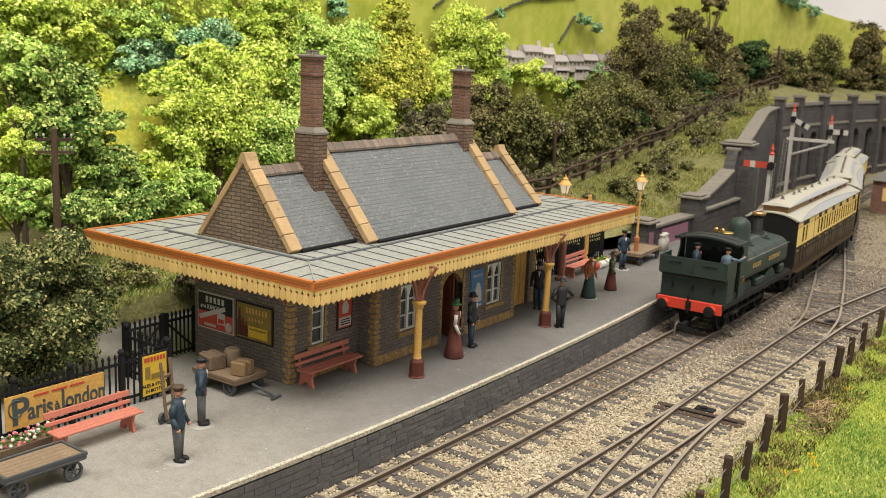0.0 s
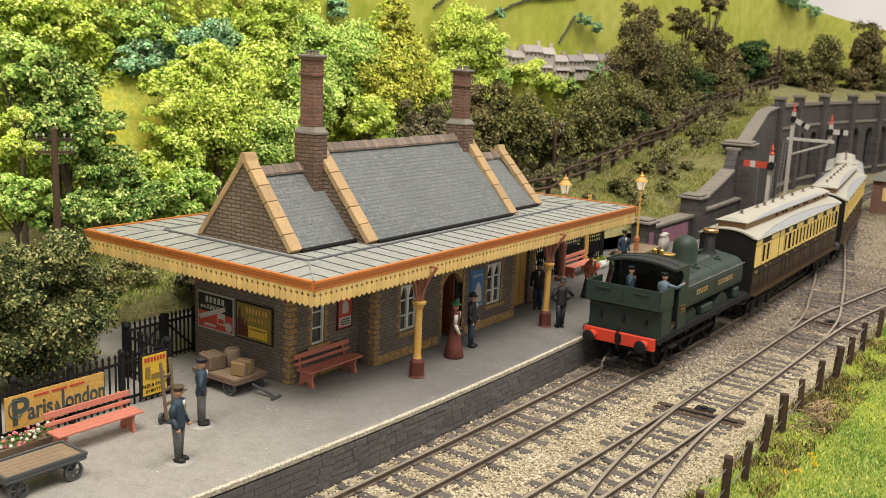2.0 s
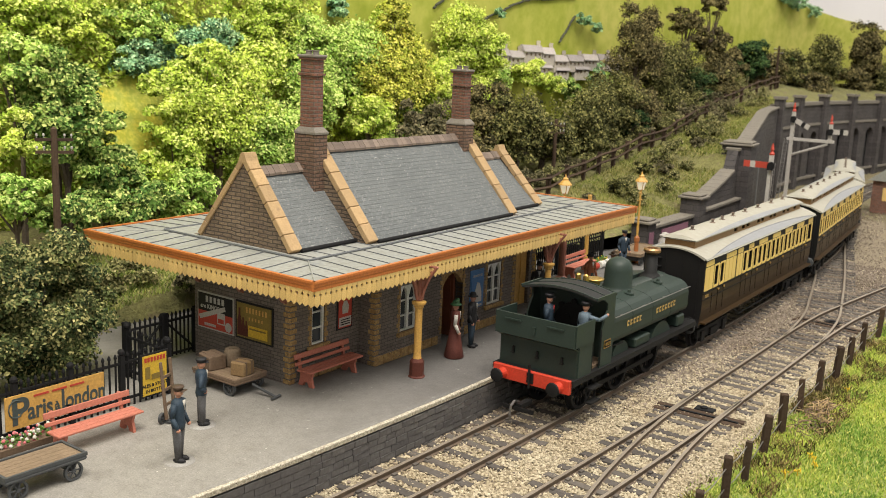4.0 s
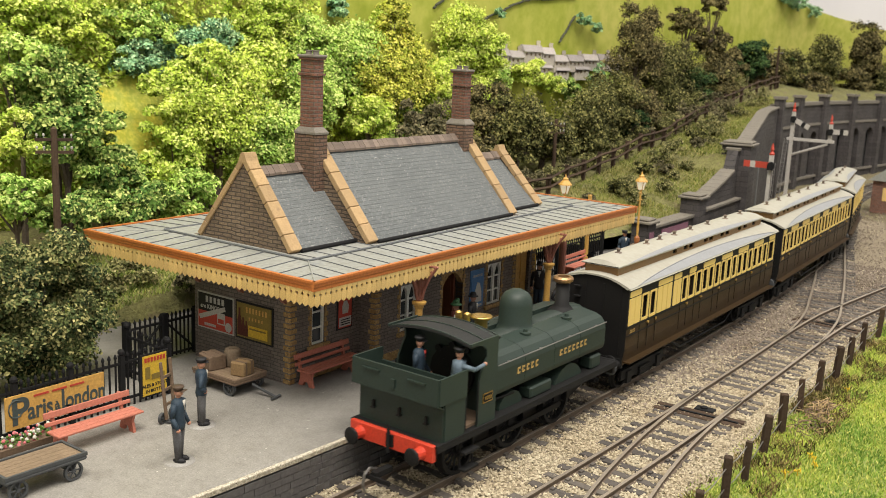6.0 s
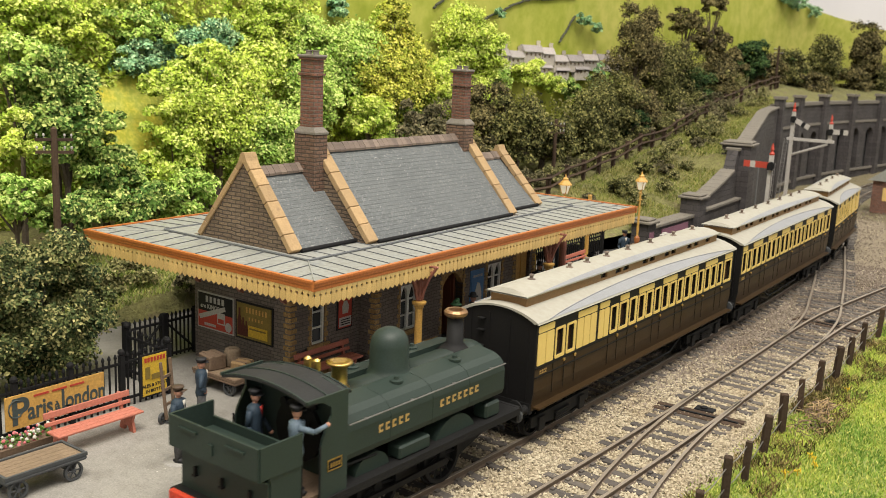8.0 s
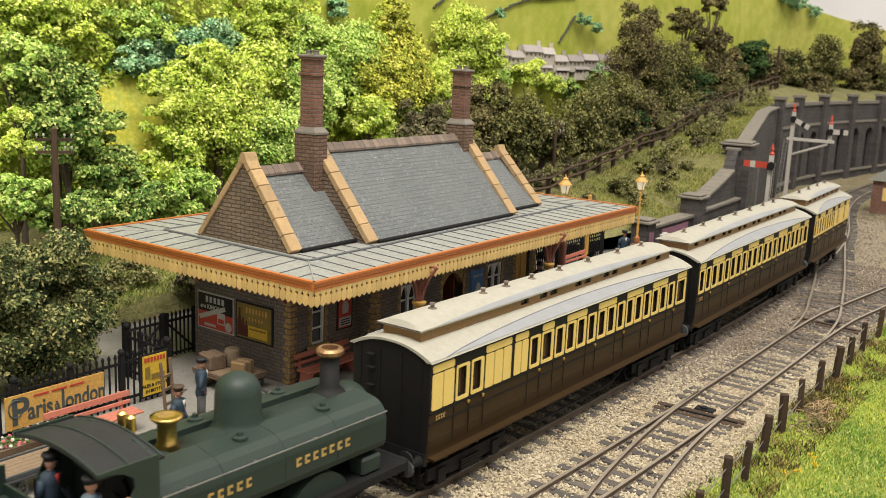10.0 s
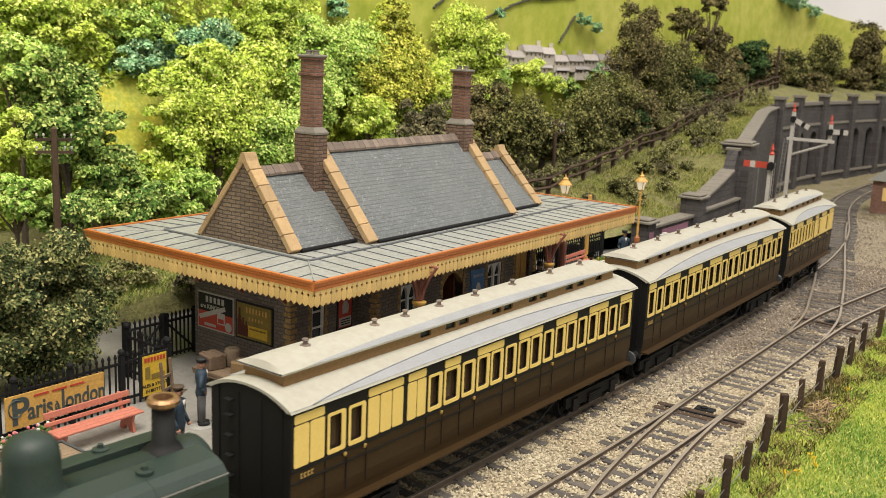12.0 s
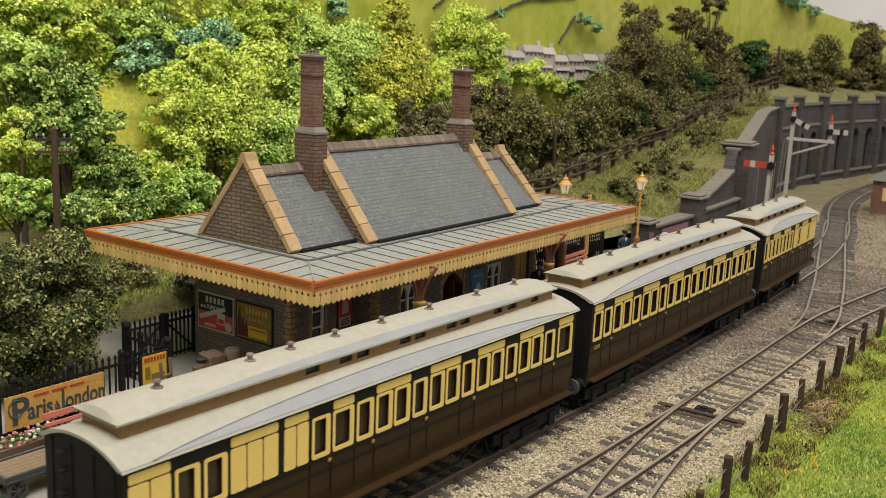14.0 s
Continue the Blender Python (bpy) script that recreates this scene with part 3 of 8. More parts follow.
def arched_wall():
    w = thing("arched_wall", P(0, 0, 0), "dark stone arched retaining wall with pilasters, far off", "wall", "", "structure")
    x, k = 56.0, 0
    while x < 106:
        y, a = along_wall(x)
        step = 3.3
        y2, _ = along_wall(x + step * math.cos(radians(a)))
        m = pose(x, y, 0, 0, 0, math.degrees(math.atan2(y2 - y, step * math.cos(radians(a)))))
        bm = bmesh.new()
        r, cx, spring = 0.85, step / 2, 3.4
        for s in (-1, 1):
            arc = [(cx + s * r * math.cos(radians(t)), spring + r * math.sin(radians(t))) for t in range(0, 91, 15)]
            edge = 0.0 if s < 0 else step
            prism(bm, [(edge, 0.5), (edge, 6.6), (cx, 6.6)] + arc[::-1] + [(cx + s * r, 0.5)], 0, 0.5, "y", m)
        box(bm, 0, 0, -0.4, step, 0.5, 0.5, m)
        bay = part("arch_bay", bm, M_DARKWALL, w)
        bm = bmesh.new()
        box(bm, 0, 0.7, -0.4, step, 0.9, 6.5, m)
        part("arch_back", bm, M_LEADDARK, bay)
        bm = bmesh.new()
        box(bm, 0, -0.12, 6.45, step, 0.7, 6.7, m)
        box(bm, 0, -0.08, 4.75, step, 0.0, 4.95, m)
        box(bm, 0, -0.15, 0.35, step, 0.0, 0.55, m)
        part("string_course", bm, M_STUCCO, bay)
        if k % 2 == 0:
            bm = bmesh.new()
            box(bm, -0.4, -0.35, -0.4, 0.4, 0.3, 7.1, m)
            p = part("pilaster", bm, M_DARKWALL, w)
            bm = bmesh.new()
            box(bm, -0.5, -0.45, 7.1, 0.5, 0.4, 7.3, m)
            part("pilaster_cap", bm, M_STUCCO, p)
        x += step * math.cos(radians(a))
        k += 1


retaining_wall()
arched_wall()


# ---------------------------------------------------------------- bank behind the wall
FENCE_LINE = [(17.0, 8.9, 2.4), (23.2, 9.5, 2.75), (28.8, 10.2, 3.15), (35.1, 11.0, 3.65), (42.5, 11.8, 4.3), (51.1, 12.6, 5.55), (63.3, 13.6, 6.8), (72.4, 14.2, 7.6)]


def fence_at(x):
    return bend([(a, b) for a, b, _ in FENCE_LINE], max(x, 17)), bend([(a, c) for a, _, c in FENCE_LINE], max(x, 17))


def bank_z(x, y):
    yw = along_wall(max(x, 24.5))[0] + 0.55
    zw = wall_top(max(x, 24.5)) - 0.12
    if x < 24.4:
        t = max(0.0, (x - 12) / 12.4)
        yw, zw = 4.9 + (1 - t) * 4.0, 0.85 + t * 0.7
    yf, zf = fence_at(x)
    if x < 17:
        zf = 0.85 + max(0.0, (x + 5) / 22) * 1.55
    if y < yf:
        t = max(0.0, (y - yw) / max(0.5, yf - yw))
        z = zw + (zf - zw) * t ** 0.9
    else:
        z = zf + (y - yf) * 0.12
    return z + 0.22 * noise.noise((x * 0.4, y * 0.4, 5)) * min(1.0, abs(y - yw) / 1.5) + 0.06 * noise.noise((x * 1.9, y * 1.9, 9))


def bank():
    bm = bmesh.new()
    rows = []
    for i in range(230):
        x = -12 + i * 0.52
        y0 = along_wall(max(x, 24.5))[0] + 0.5
        if x < 24.4:
            y0 = 5.1 + (24.4 - x) * 0.29 if x > 13.2 else 10.9
        rows.append([bm.verts.new((x, y0 + (19.5 - y0) * k / 26, bank_z(x, y0 + (19.5 - y0) * k / 26) if k or x > 13.2 else 0.6)) for k in range(27)])
    for p, q in zip(rows[:-1], rows[1:]):
        for k in range(26):
            bm.faces.new((p[k], q[k], q[k + 1], p[k + 1]))
    return setting("bank", bm, M_BANK, "rough olive green grassy bank above the wall", "bank", smooth=True)


bank()

# ---------------------------------------------------------------- backdrop board
BOARD = smooth_line([(-34, 20), (40, 20), (75, 20), (92, 18.5), (106, 14), (118, 6), (126, -6), (130, -20)], 1.5)


def field_mat():
    n = Nodes("printed_green_fields")
    col = n.mix(n.ramp(n.noise(0.07, 3), 0.35, 0.65), (0.42, 0.44, 0.08), (0.56, 0.52, 0.15))
    col = n.mix(n.ramp(n.noise(0.9, 5, 0.65), 0.35, 0.65), n.mix(1.0, col, (0.72, 0.8, 0.6), "MULTIPLY"), col)
    n.b.inputs["Specular IOR Level"].default_value = 0.1
    return n.done(col, 0.9)


def sky_mat():
    n = Nodes("printed_pale_sky")
    n.b.inputs["Specular IOR Level"].default_value = 0.1
    return n.done(n.mix(n.noise(0.06, 3), (0.62, 0.6, 0.63), (0.78, 0.77, 0.78)), 0.9)


def backdrop():
    bm = bmesh.new()
    sweep(bm, [(x, y, 0) for x, y in BOARD], [(0.2, -1), (0.2, 34), (0.5, 34), (0.5, -1)], True)
    setting("backdrop", bm, sky_mat(), "pale printed sky backscene board", "backdrop")
    bm = bmesh.new()
    rings = []
    for x, y in BOARD:
        z = bend([(-40, 22), (66, 22), (82, 17.2), (92, 15.8), (106, 14.2), (118, 13.4), (140, 12)], x) + 0.35 * noise.noise((x * 0.2, 0, 2))
        rings.append([bm.verts.new(q) for q in ((x, y - 0.3, -1), (x, y - 0.3, z), (x, y - 0.1, z), (x, y - 0.1, -1))])
    for p, q in zip(rings[:-1], rings[1:]):
        for k in range(3):
            bm.faces.new((p[k], q[k], q[k + 1], p[k + 1]))
    setting("hillside", bm, field_mat(), "printed yellow-green hillside fields on the backscene", "backdrop")


backdrop()

M_DRYSTONE = paint("dark_drystone_wall", (0.07, 0.075, 0.05), 0.9)
M_HOUSEWALL = paint("pale_village_stone", (0.55, 0.5, 0.45), 0.9, var=0.2, vary="object")
M_HOUSEROOF = paint("grey_mauve_village_roof", (0.46, 0.42, 0.42), 0.85, var=0.2, vary="object")


def field_wall(a, b):
    w = thing("field_wall", P(0, 0, 0), "dark dry stone wall across the hillside fields", "field wall", "field walls")
    n = 9
    for k in range(n):
        p, q = Vector(a).lerp(Vector(b), k / n), Vector(a).lerp(Vector(b), (k + 1) / n)
        sag = 0.15 * math.sin(k * 1.3)
        bm = bmesh.new()
        box(bm, 0, -0.06, 0, (q - p).length, 0.1, 0.11, Matrix.Translation(p + Vector((0, 0, sag * 0.3))) @ pose(0, 0, 0, 0, -math.degrees(math.atan2(q.z - p.z, q.x - p.x)), 0), 0.02)
        part("wall_length", bm, M_DRYSTONE, w)


for a, b in (((27.3, 19.6, 11.8), (28.9, 19.6, 12.8)), ((32.2, 19.6, 11.4), (36.6, 19.6, 12.8)), ((36.6, 19.6, 12.8), (43.5, 19.6, 13.5)), ((41.6, 19.6, 10.4), (43.6, 19.6, 12.3))):
    field_wall(a, b)


def cottage(x, z, w, h, roofh):
    c = thing("cottage", P(x, 19.35, z), "small pale stone cottage of the distant village", "house", "distant village")
    bm = bmesh.new()
    box(bm, -w / 2, 0, -0.35, w / 2, 0.3, h)
    part("wall", bm, M_HOUSEWALL, c)
    bm = bmesh.new()
    prism(bm, [(-0.1, h - 0.03), (0.35, h - 0.03), (0.3, h + roofh), (0.12, h + roofh)], -w / 2 - 0.06, w / 2 + 0.06, "x")
    r = part("roof", bm, M_HOUSEROOF, c)
    bm = bmesh.new()
    box(bm, w / 2 - 0.3, 0.08, h, w / 2 - 0.12, 0.28, h + roofh + 0.3)
    part("chimney", bm, M_HOUSEWALL, r)
    for k in range(max(1, int(w / 0.55))):
        bm = bmesh.new()
        box(bm, -w / 2 + 0.2 + k * 0.55, -0.03, h * 0.35, -w / 2 + 0.36 + k * 0.55, 0.02, h * 0.75)
        part("window", bm, M_WOODOLD, c)


for x, z, w in ((32.6, 9.1, 1.5), (34.2, 9.25, 1.4), (35.9, 9.15, 1.5), (37.8, 9.55, 2.2), (39.8, 9.45, 1.5), (41.5, 9.0, 1.7), (43.6, 9.05, 2.0), (45.8, 9.15, 2.0), (48.0, 9.2, 1.9), (50.0, 8.9, 1.8), (37.2, 8.6, 2.0), (39.4, 8.55, 1.8), (41.8, 8.4, 1.8), (44.6, 8.5, 2.0), (86.0, 11.2, 2.4)):
    cottage(x, z - 0.2, w, 0.42, 0.4)

# ---------------------------------------------------------------- station building
def pierced(bm, x0, x1, y0, y1, z0, z1, holes):
    """A wall along x with rectangular openings (xa, xb, za, zb), as one closed shell."""
    xs = sorted({x0, x1, *[v for h in holes for v in h[:2]]})
    zs = sorted({z0, z1, *[v for h in holes for v in h[2:]]})
    vs = {}

    def at(i, k, y):
        if (i, k, y) not in vs:
            vs[i, k, y] = bm.verts.new((xs[i], y, zs[k]))
        return vs[i, k, y]

    def solid(i, k):
        if not (0 <= i < len(xs) - 1 and 0 <= k < len(zs) - 1):
            return False
        cx, cz = (xs[i] + xs[i + 1]) / 2, (zs[k] + zs[k + 1]) / 2
        return not any(a < cx < b and c < cz < d for a, b, c, d in holes)

    for i in range(len(xs) - 1):
        for k in range(len(zs) - 1):
            if not solid(i, k):
                continue
            for y in (y0, y1):
                bm.faces.new((at(i, k, y), at(i + 1, k, y), at(i + 1, k + 1, y), at(i, k + 1, y)))
            for di, dk, p, q in ((-1, 0, (i, k), (i, k + 1)), (1, 0, (i + 1, k), (i + 1, k + 1)), (0, -1, (i, k), (i + 1, k)), (0, 1, (i, k + 1), (i + 1, k + 1))):
                if not solid(i + di, k + dk):
                    bm.faces.new((at(*p, y0), at(*q, y0), at(*q, y1), at(*p, y1)))


def quoins(parent, x, y, sx, sy, z0, z1):
    """Corner stones, long and short in turn; sx, sy point into the walls."""
    z, k = z0, 0
    while z < z1 - 0.05:
        h = min(0.15, z1 - z)
        a, b = (0.25, 0.19) if k % 2 else (0.19, 0.25)
        bm = bmesh.new()
        xs, ys = sorted((x - sx * 0.012, x + sx * a)), sorted((y - sy * 0.012, y + sy * b))
        box(bm, xs[0], ys[0], z + 0.008, xs[1], ys[1], z + h - 0.008, c=0.02)
        part("quoin", bm, M_QUOIN, parent)
        z, k = z + h, k + 1


def jambs(parent, x, side, y, z0, z1):
    z, k = z0, 0
    while z < z1 - 0.05:
        h = min(0.14, z1 - z)
        a = 0.15 if k % 2 else 0.09
        xs = sorted((x, x + side * a))
        bm = bmesh.new()
        box(bm, xs[0], y - 0.012, z + 0.006, xs[1], y + 0.2, z + h - 0.006, c=0.012)
        part("jamb_stone", bm, M_QUOIN, parent)
        z, k = z + h, k + 1


def sash(parent, x0, x1, y, z0, z1, lights, rows, arched):
    """A white window with its glass, set back in the wall."""
    w = thing("window", P(0, 0, 0), "", "")
    w.parent = parent
    bm = bmesh.new()
    box(bm, x0, y + 0.1, z0, x1, y + 0.12, z1)
    part("pane", bm, M_GLASS, w)
    bm = bmesh.new()
    t = 0.05
    box(bm, x0, y + 0.03, z0, x0 + t, y + 0.12, z1)
    box(bm, x1 - t, y + 0.03, z0, x1, y + 0.12, z1)
    box(bm, x0 + t, y + 0.03, z0, x1 - t, y + 0.12, z0 + t)
    box(bm, x0 + t, y + 0.03, z1 - t, x1 - t, y + 0.12, z1)
    each = (x1 - x0) / lights
    for i in range(1, lights):
        box(bm, x0 + i * each - 0.045, y + 0.03, z0 + t, x0 + i * each + 0.045, y + 0.12, z1 - t)
    for r in range(1, rows):
        z = z0 + (z1 - z0) * r / rows
        for i in range(lights):
            box(bm, x0 + i * each + t, y + 0.05, z - 0.02, x0 + (i + 1) * each - t, y + 0.11, z + 0.02)
    if arched:
        for i in range(lights):
            a, b = x0 + i * each, x0 + (i + 1) * each
            c, top = (a + b) / 2, z1
            for s in (-1, 1):
                e = a if s < 0 else b
                prism(bm, [(e, top), (e, top - 0.3), (e - s * 0.05, top - 0.3), (e - s * 0.09, top - 0.16), (c + s * 0.02, top - 0.03), (c + s * 0.02, top)], y + 0.02, y + 0.11, "y")
    part("window_frame", bm, M_WHITE, w)
    return w


def slates(bm, x0, x1, y0, z0, y1, z1, width=0.3, rows=15):
    """Courses of single slates on a slope from the eaves (y0, z0) to the ridge (y1, z1)."""
    n = Vector((0, z1 - z0, -(y1 - y0))).normalized()
    if n.z < 0:
        n = -n
    for r in range(rows):
        a, b = r / rows, (r + 1.25) / rows
        x = x0 - (width * 0.5 if r % 2 else 0)
        while x < x1:
            xa, xb = max(x, x0) + 0.003, min(x + width, x1) - 0.003
            x += width
            if xb - xa < 0.03:
                continue
            lift = random.uniform(0.0, 0.006)
            pts = []
            for t, o in ((a, lift * 0.6 + 0.008), (min(b, 1.0), 0.003)):
                y, z = y0 + (y1 - y0) * t, z0 + (z1 - z0) * t
                pts.append((y + n.y * o, z + n.z * o))
            (ya, za), (yb, zb) = pts
            q = [bm.verts.new(p) for p in ((xa, ya, za), (xb, ya, za), (xb, yb, zb), (xa, yb, zb), (xa, ya - n.y * 0.03, za - n.z * 0.03), (xb, ya - n.y * 0.03, za - n.z * 0.03))]
            bm.faces.new(q[:4])
            bm.faces.new((q[4], q[5], q[1], q[0]))


def coping(parent, x0, x1, y0, z0, y1, z1, count, thick=0.16):
    """Sloping parapet stones from the foot (y0, z0) to the apex (y1, z1)."""
    d = Vector((0, y1 - y0, z1 - z0))
    ang = math.degrees(math.atan2(d.z, d.y))
    step = d.length / count
    for i in range(count):
        p = Vector((0, y0, z0)) + d * (i / count)
        bm = bmesh.new()
        m = pose(0, p.y, p.z, ang, 0, 0)
        s = 1 if d.y > 0 else -1
        box(bm, x0, 0.006, -thick if s > 0 else 0, x1, step - 0.006, 0 if s > 0 else thick, m, 0.015)
        part("coping_stone", bm, M_SAND, parent)


def chimney(parent, x, y, top, shoulder):
    """x, y: the near front corner of the base block."""
    ch = part("chimney", (lambda b: (box(b, x, y, 5.4, x + 0.5, y + 0.75, shoulder - 0.17), b)[1])(bmesh.new()), M_CHIMBASE, parent)
    cx, cy = x + 0.25, y + 0.37
    bm = bmesh.new()
    for (a, b, z0), (c, d, z1) in zip([(0.27, 0.395, shoulder - 0.17), (0.27, 0.395, shoulder - 0.12)], [(0.27, 0.395, shoulder - 0.12), (0.2, 0.27, shoulder + 0.02)]):
        lo = [bm.verts.new((cx + sx * a, cy + sy * b, z0)) for sx, sy in ((-1, -1), (1, -1), (1, 1), (-1, 1))]
        hi = [bm.verts.new((cx + sx * c, cy + sy * d, z1)) for sx, sy in ((-1, -1), (1, -1), (1, 1), (-1, 1))]
        for i in range(4):
            bm.faces.new((lo[i], lo[(i + 1) % 4], hi[(i + 1) % 4], hi[i]))
    part("shoulder", bm, M_STUCCO, ch, "grey weathered stone shoulder")
    bm = bmesh.new()
    box(bm, cx - 0.18, cy - 0.25, shoulder, cx + 0.18, cy + 0.25, top - 0.16)
    part("shaft", bm, M_BRICK, ch, "red-brown brick shaft")
    for z in (top - 0.58, top - 0.16):
        bm = bmesh.new()
        box(bm, cx - 0.225, cy - 0.295, z, cx + 0.225, cy + 0.295, z + 0.055)
        part("string_course", bm, M_BRICK, ch)
    bm = bmesh.new()
    box(bm, cx - 0.26, cy - 0.33, top - 0.105, cx + 0.26, cy + 0.33, top - 0.03, c=0.02)
    part("cap", bm, M_STUCCO, ch, "grey stone cap")
    for s in (-1, 1):
        bm = bmesh.new()
        lathe(bm, [(0.09, 0), (0.085, 0.09), (0.1, 0.1), (0.1, 0.13), (0.07, 0.13), (0.07, 0.05)], 10, pose(cx, cy + s * 0.13, top - 0.04))
        part("chimney_pot", bm, M_STUCCO, ch)


FRONT, WING, BACK = 2.8, 3.42, 7.1
MAIN_RIDGE = (5.0, 6.7)
WING_RIDGE = (5.13, 6.2)


def station():
    b = thing("station_building", P(0, 0, 0), "brown stone station building with steep slate roofs and ochre dressings", "building")
    z0, z1 = PLAT_Z, 4.34
    bm = bmesh.new()
    pierced(bm, 2.65, 9.9, FRONT, FRONT + 0.25, z0, z1, [(3.75, 4.5, 1.62, 2.95), (5.78, 6.82, z0, 2.98), (8.2, 9.0, 1.57, 2.9)])
    part("front_wall", bm, M_STONE, b)
    for xa in (2.65, 9.65):
        bm = bmesh.new()
        box(bm, xa, FRONT + 0.25, z0, xa + 0.25, WING + 0.25, z1)
        part("return_wall", bm, M_STONE, b)
    bm = bmesh.new()
    pierced(bm, 0, 2.65, WING, WING + 0.25, z0, z1, [(0.8, 1.28, 1.75, 3.05)])
    part("wing_wall", bm, M_STONE, b)
    bm = bmesh.new()
    pierced(bm, 9.9, 12.2, WING, WING + 0.25, z0, z1, [(10.9, 11.8, z0, 3.0)])
    part("wing_wall", bm, M_STONE, b)
    bm = bmesh.new()
    prism(bm, [(WING + 0.25, z0), (BACK, z0), (BACK, z1), (WING + 0.25, z1)], 0, 0.25, "x")
    part("end_wall", bm, M_STONE, b)
    bm = bmesh.new()
    box(bm, 11.95, WING + 0.25, z0, 12.2, BACK, z1)
    box(bm, 0.25, BACK - 0.25, z0, 11.95, BACK, z1)
    part("back_wall", bm, M_STONE, b)
    bm = bmesh.new()
    box(bm, 0.2, WING + 0.2, z0 - 0.1, 12, BACK - 0.2, z0 + 0.02)
    part("inner_floor", bm, M_WOODOLD, b)
    # plinth stones
    for xa, xb, y in ((0.36, 2.63, WING), (2.66, 5.6, FRONT), (7.0, 9.88, FRONT), (9.95, 10.8, WING)):
        x = xa
        while x < xb - 0.1:
            w = min(random.uniform(0.3, 0.5), xb - x)
            bm = bmesh.new()
            box(bm, x + 0.006, y - 0.03, z0, x + w - 0.006, y + 0.1, z0 + 0.27, c=0.02)
            part("plinth_stone", bm, M_QUOIN, b)
            x += w
    quoins(b, 0, WING, 1, 1, z0, z1)
    quoins(b, 2.65, FRONT, 1, 1, z0, z1)
    quoins(b, 9.9, FRONT, -1, 1, z0, z1)
    quoins(b, 12.2, WING, -1, 1, z0, z1)
    for x, s, y, za, zb in ((0.8, -1, WING, 1.75, 3.05), (1.28, 1, WING, 1.75, 3.05), (3.75, -1, FRONT, 1.62, 3.0), (4.5, 1, FRONT, 1.62, 3.0), (5.78, -1, FRONT, 1.12, 3.0), (6.82, 1, FRONT, 1.12, 3.0),
                           (8.2, -1, FRONT, 1.57, 3.0), (9.0, 1, FRONT, 1.57, 3.0)):
        jambs(b, x, s, y, za, zb)
    for xa, xb, y, z in ((0.62, 1.46, WING, 1.62), (3.6, 4.65, FRONT, 1.48), (8.05, 9.15, FRONT, 1.43)):
        bm = bmesh.new()
        box(bm, xa, y - 0.09, z, xb, y + 0.2, z + 0.13, c=0.025)
        part("window_sill", bm, M_QUOIN, b)
    sash(b, 0.8, 1.28, WING, 1.75, 3.05, 1, 3, False)
    sash(b, 3.75, 4.5, FRONT, 1.62, 2.95, 2, 3, True)
    sash(b, 8.2, 9.0, FRONT, 1.57, 2.9, 2, 3, True)
    # doors: one open inward, one closed
    door = part("door", (lambda m: (box(m, 6.6, FRONT + 0.2, z0, 6.68, FRONT + 1.1, 2.9), box(m, 6.585, FRONT + 0.3, z0 + 0.25, 6.6, FRONT + 1.0, z0 + 0.85),
                                    box(m, 6.585, FRONT + 0.3, z0 + 1.05, 6.6, FRONT + 1.0, z0 + 1.8), m)[3])(bmesh.new()), M_DOOR, b, "open red-brown panelled door")
    part("handle", (lambda m: (ball(m, (6.56, FRONT + 0.95, 1.9), 0.04), m)[1])(bmesh.new()), M_GOLD, door)
    bm = bmesh.new()
    for s, e in ((-1, 5.78), (1, 6.82)):
        prism(bm, [(e, 2.98), (e, 2.55), (e - s * 0.12, 2.72), (e - s * 0.3, 2.88), (6.3, 2.95), (6.3, 2.98)], FRONT + 0.02, FRONT + 0.2, "y")
    part("door_arch", bm, M_QUOIN, b)
    bm = bmesh.new()
    box(bm, 10.9, WING + 0.12, z0, 11.8, WING + 0.18, 3.0)
    for xa in (10.98, 11.4):
        box(bm, xa, WING + 0.1, z0 + 0.15, xa + 0.32, WING + 0.12, z0 + 0.8)
        box(bm, xa, WING + 0.1, z0 + 0.95, xa + 0.32, WING + 0.12, z0 + 1.95)
    part("door", bm, M_COLUMN, b, "closed ochre panelled door")
    # gables and roofs
    for xa, xb, (ry, rz), ya in ((0.0, 0.25, (WING_RIDGE[0], 6.5), 3.43), (12.0, 12.25, (WING_RIDGE[0], 6.08), 3.43), (2.4, 2.65, (MAIN_RIDGE[0], 6.78), 2.92), (9.5, 9.75, (MAIN_RIDGE[0], 6.78), 2.92)):
        bm = bmesh.new()
        prism(bm, [(ya, z1), (2 * ry - ya, z1), (ry, rz)], xa, xb, "x")
        part("gable_wall", bm, M_GABLE, b)
        coping(b, xa - 0.05, xb + 0.1, ya - 0.1, z1 + 0.08, ry, rz + 0.22, 6)
        coping(b, xa - 0.05, xb + 0.1, ry, rz + 0.22, 2 * ry - ya + 0.1, z1 + 0.08, 6, 0.16)
        bm = bmesh.new()
        prism(bm, [(ry - 0.17, rz - 0.02), (ry + 0.17, rz - 0.02), (ry + 0.06, rz + 0.235), (ry - 0.06, rz + 0.235)], xa - 0.055, xb + 0.105, "x")
        part("apex_stone", bm, M_SAND, b)
    for xa, xb, (ry, rz), ya, rows in ((0.3, 2.4, WING_RIDGE, 3.4, 15), (9.8, 12.0, (WING_RIDGE[0], 5.95), 3.4, 15), (2.7, 9.5, MAIN_RIDGE, 2.88, 18)):
        bm = bmesh.new()
        prism(bm, [(ya + 0.05, z1 + 0.02), (2 * ry - ya - 0.05, z1 + 0.02), (ry, rz - 0.03)], xa, xb, "x")
        roof = part("roof", bm, M_SLATE, b, "blue-grey slate roof")
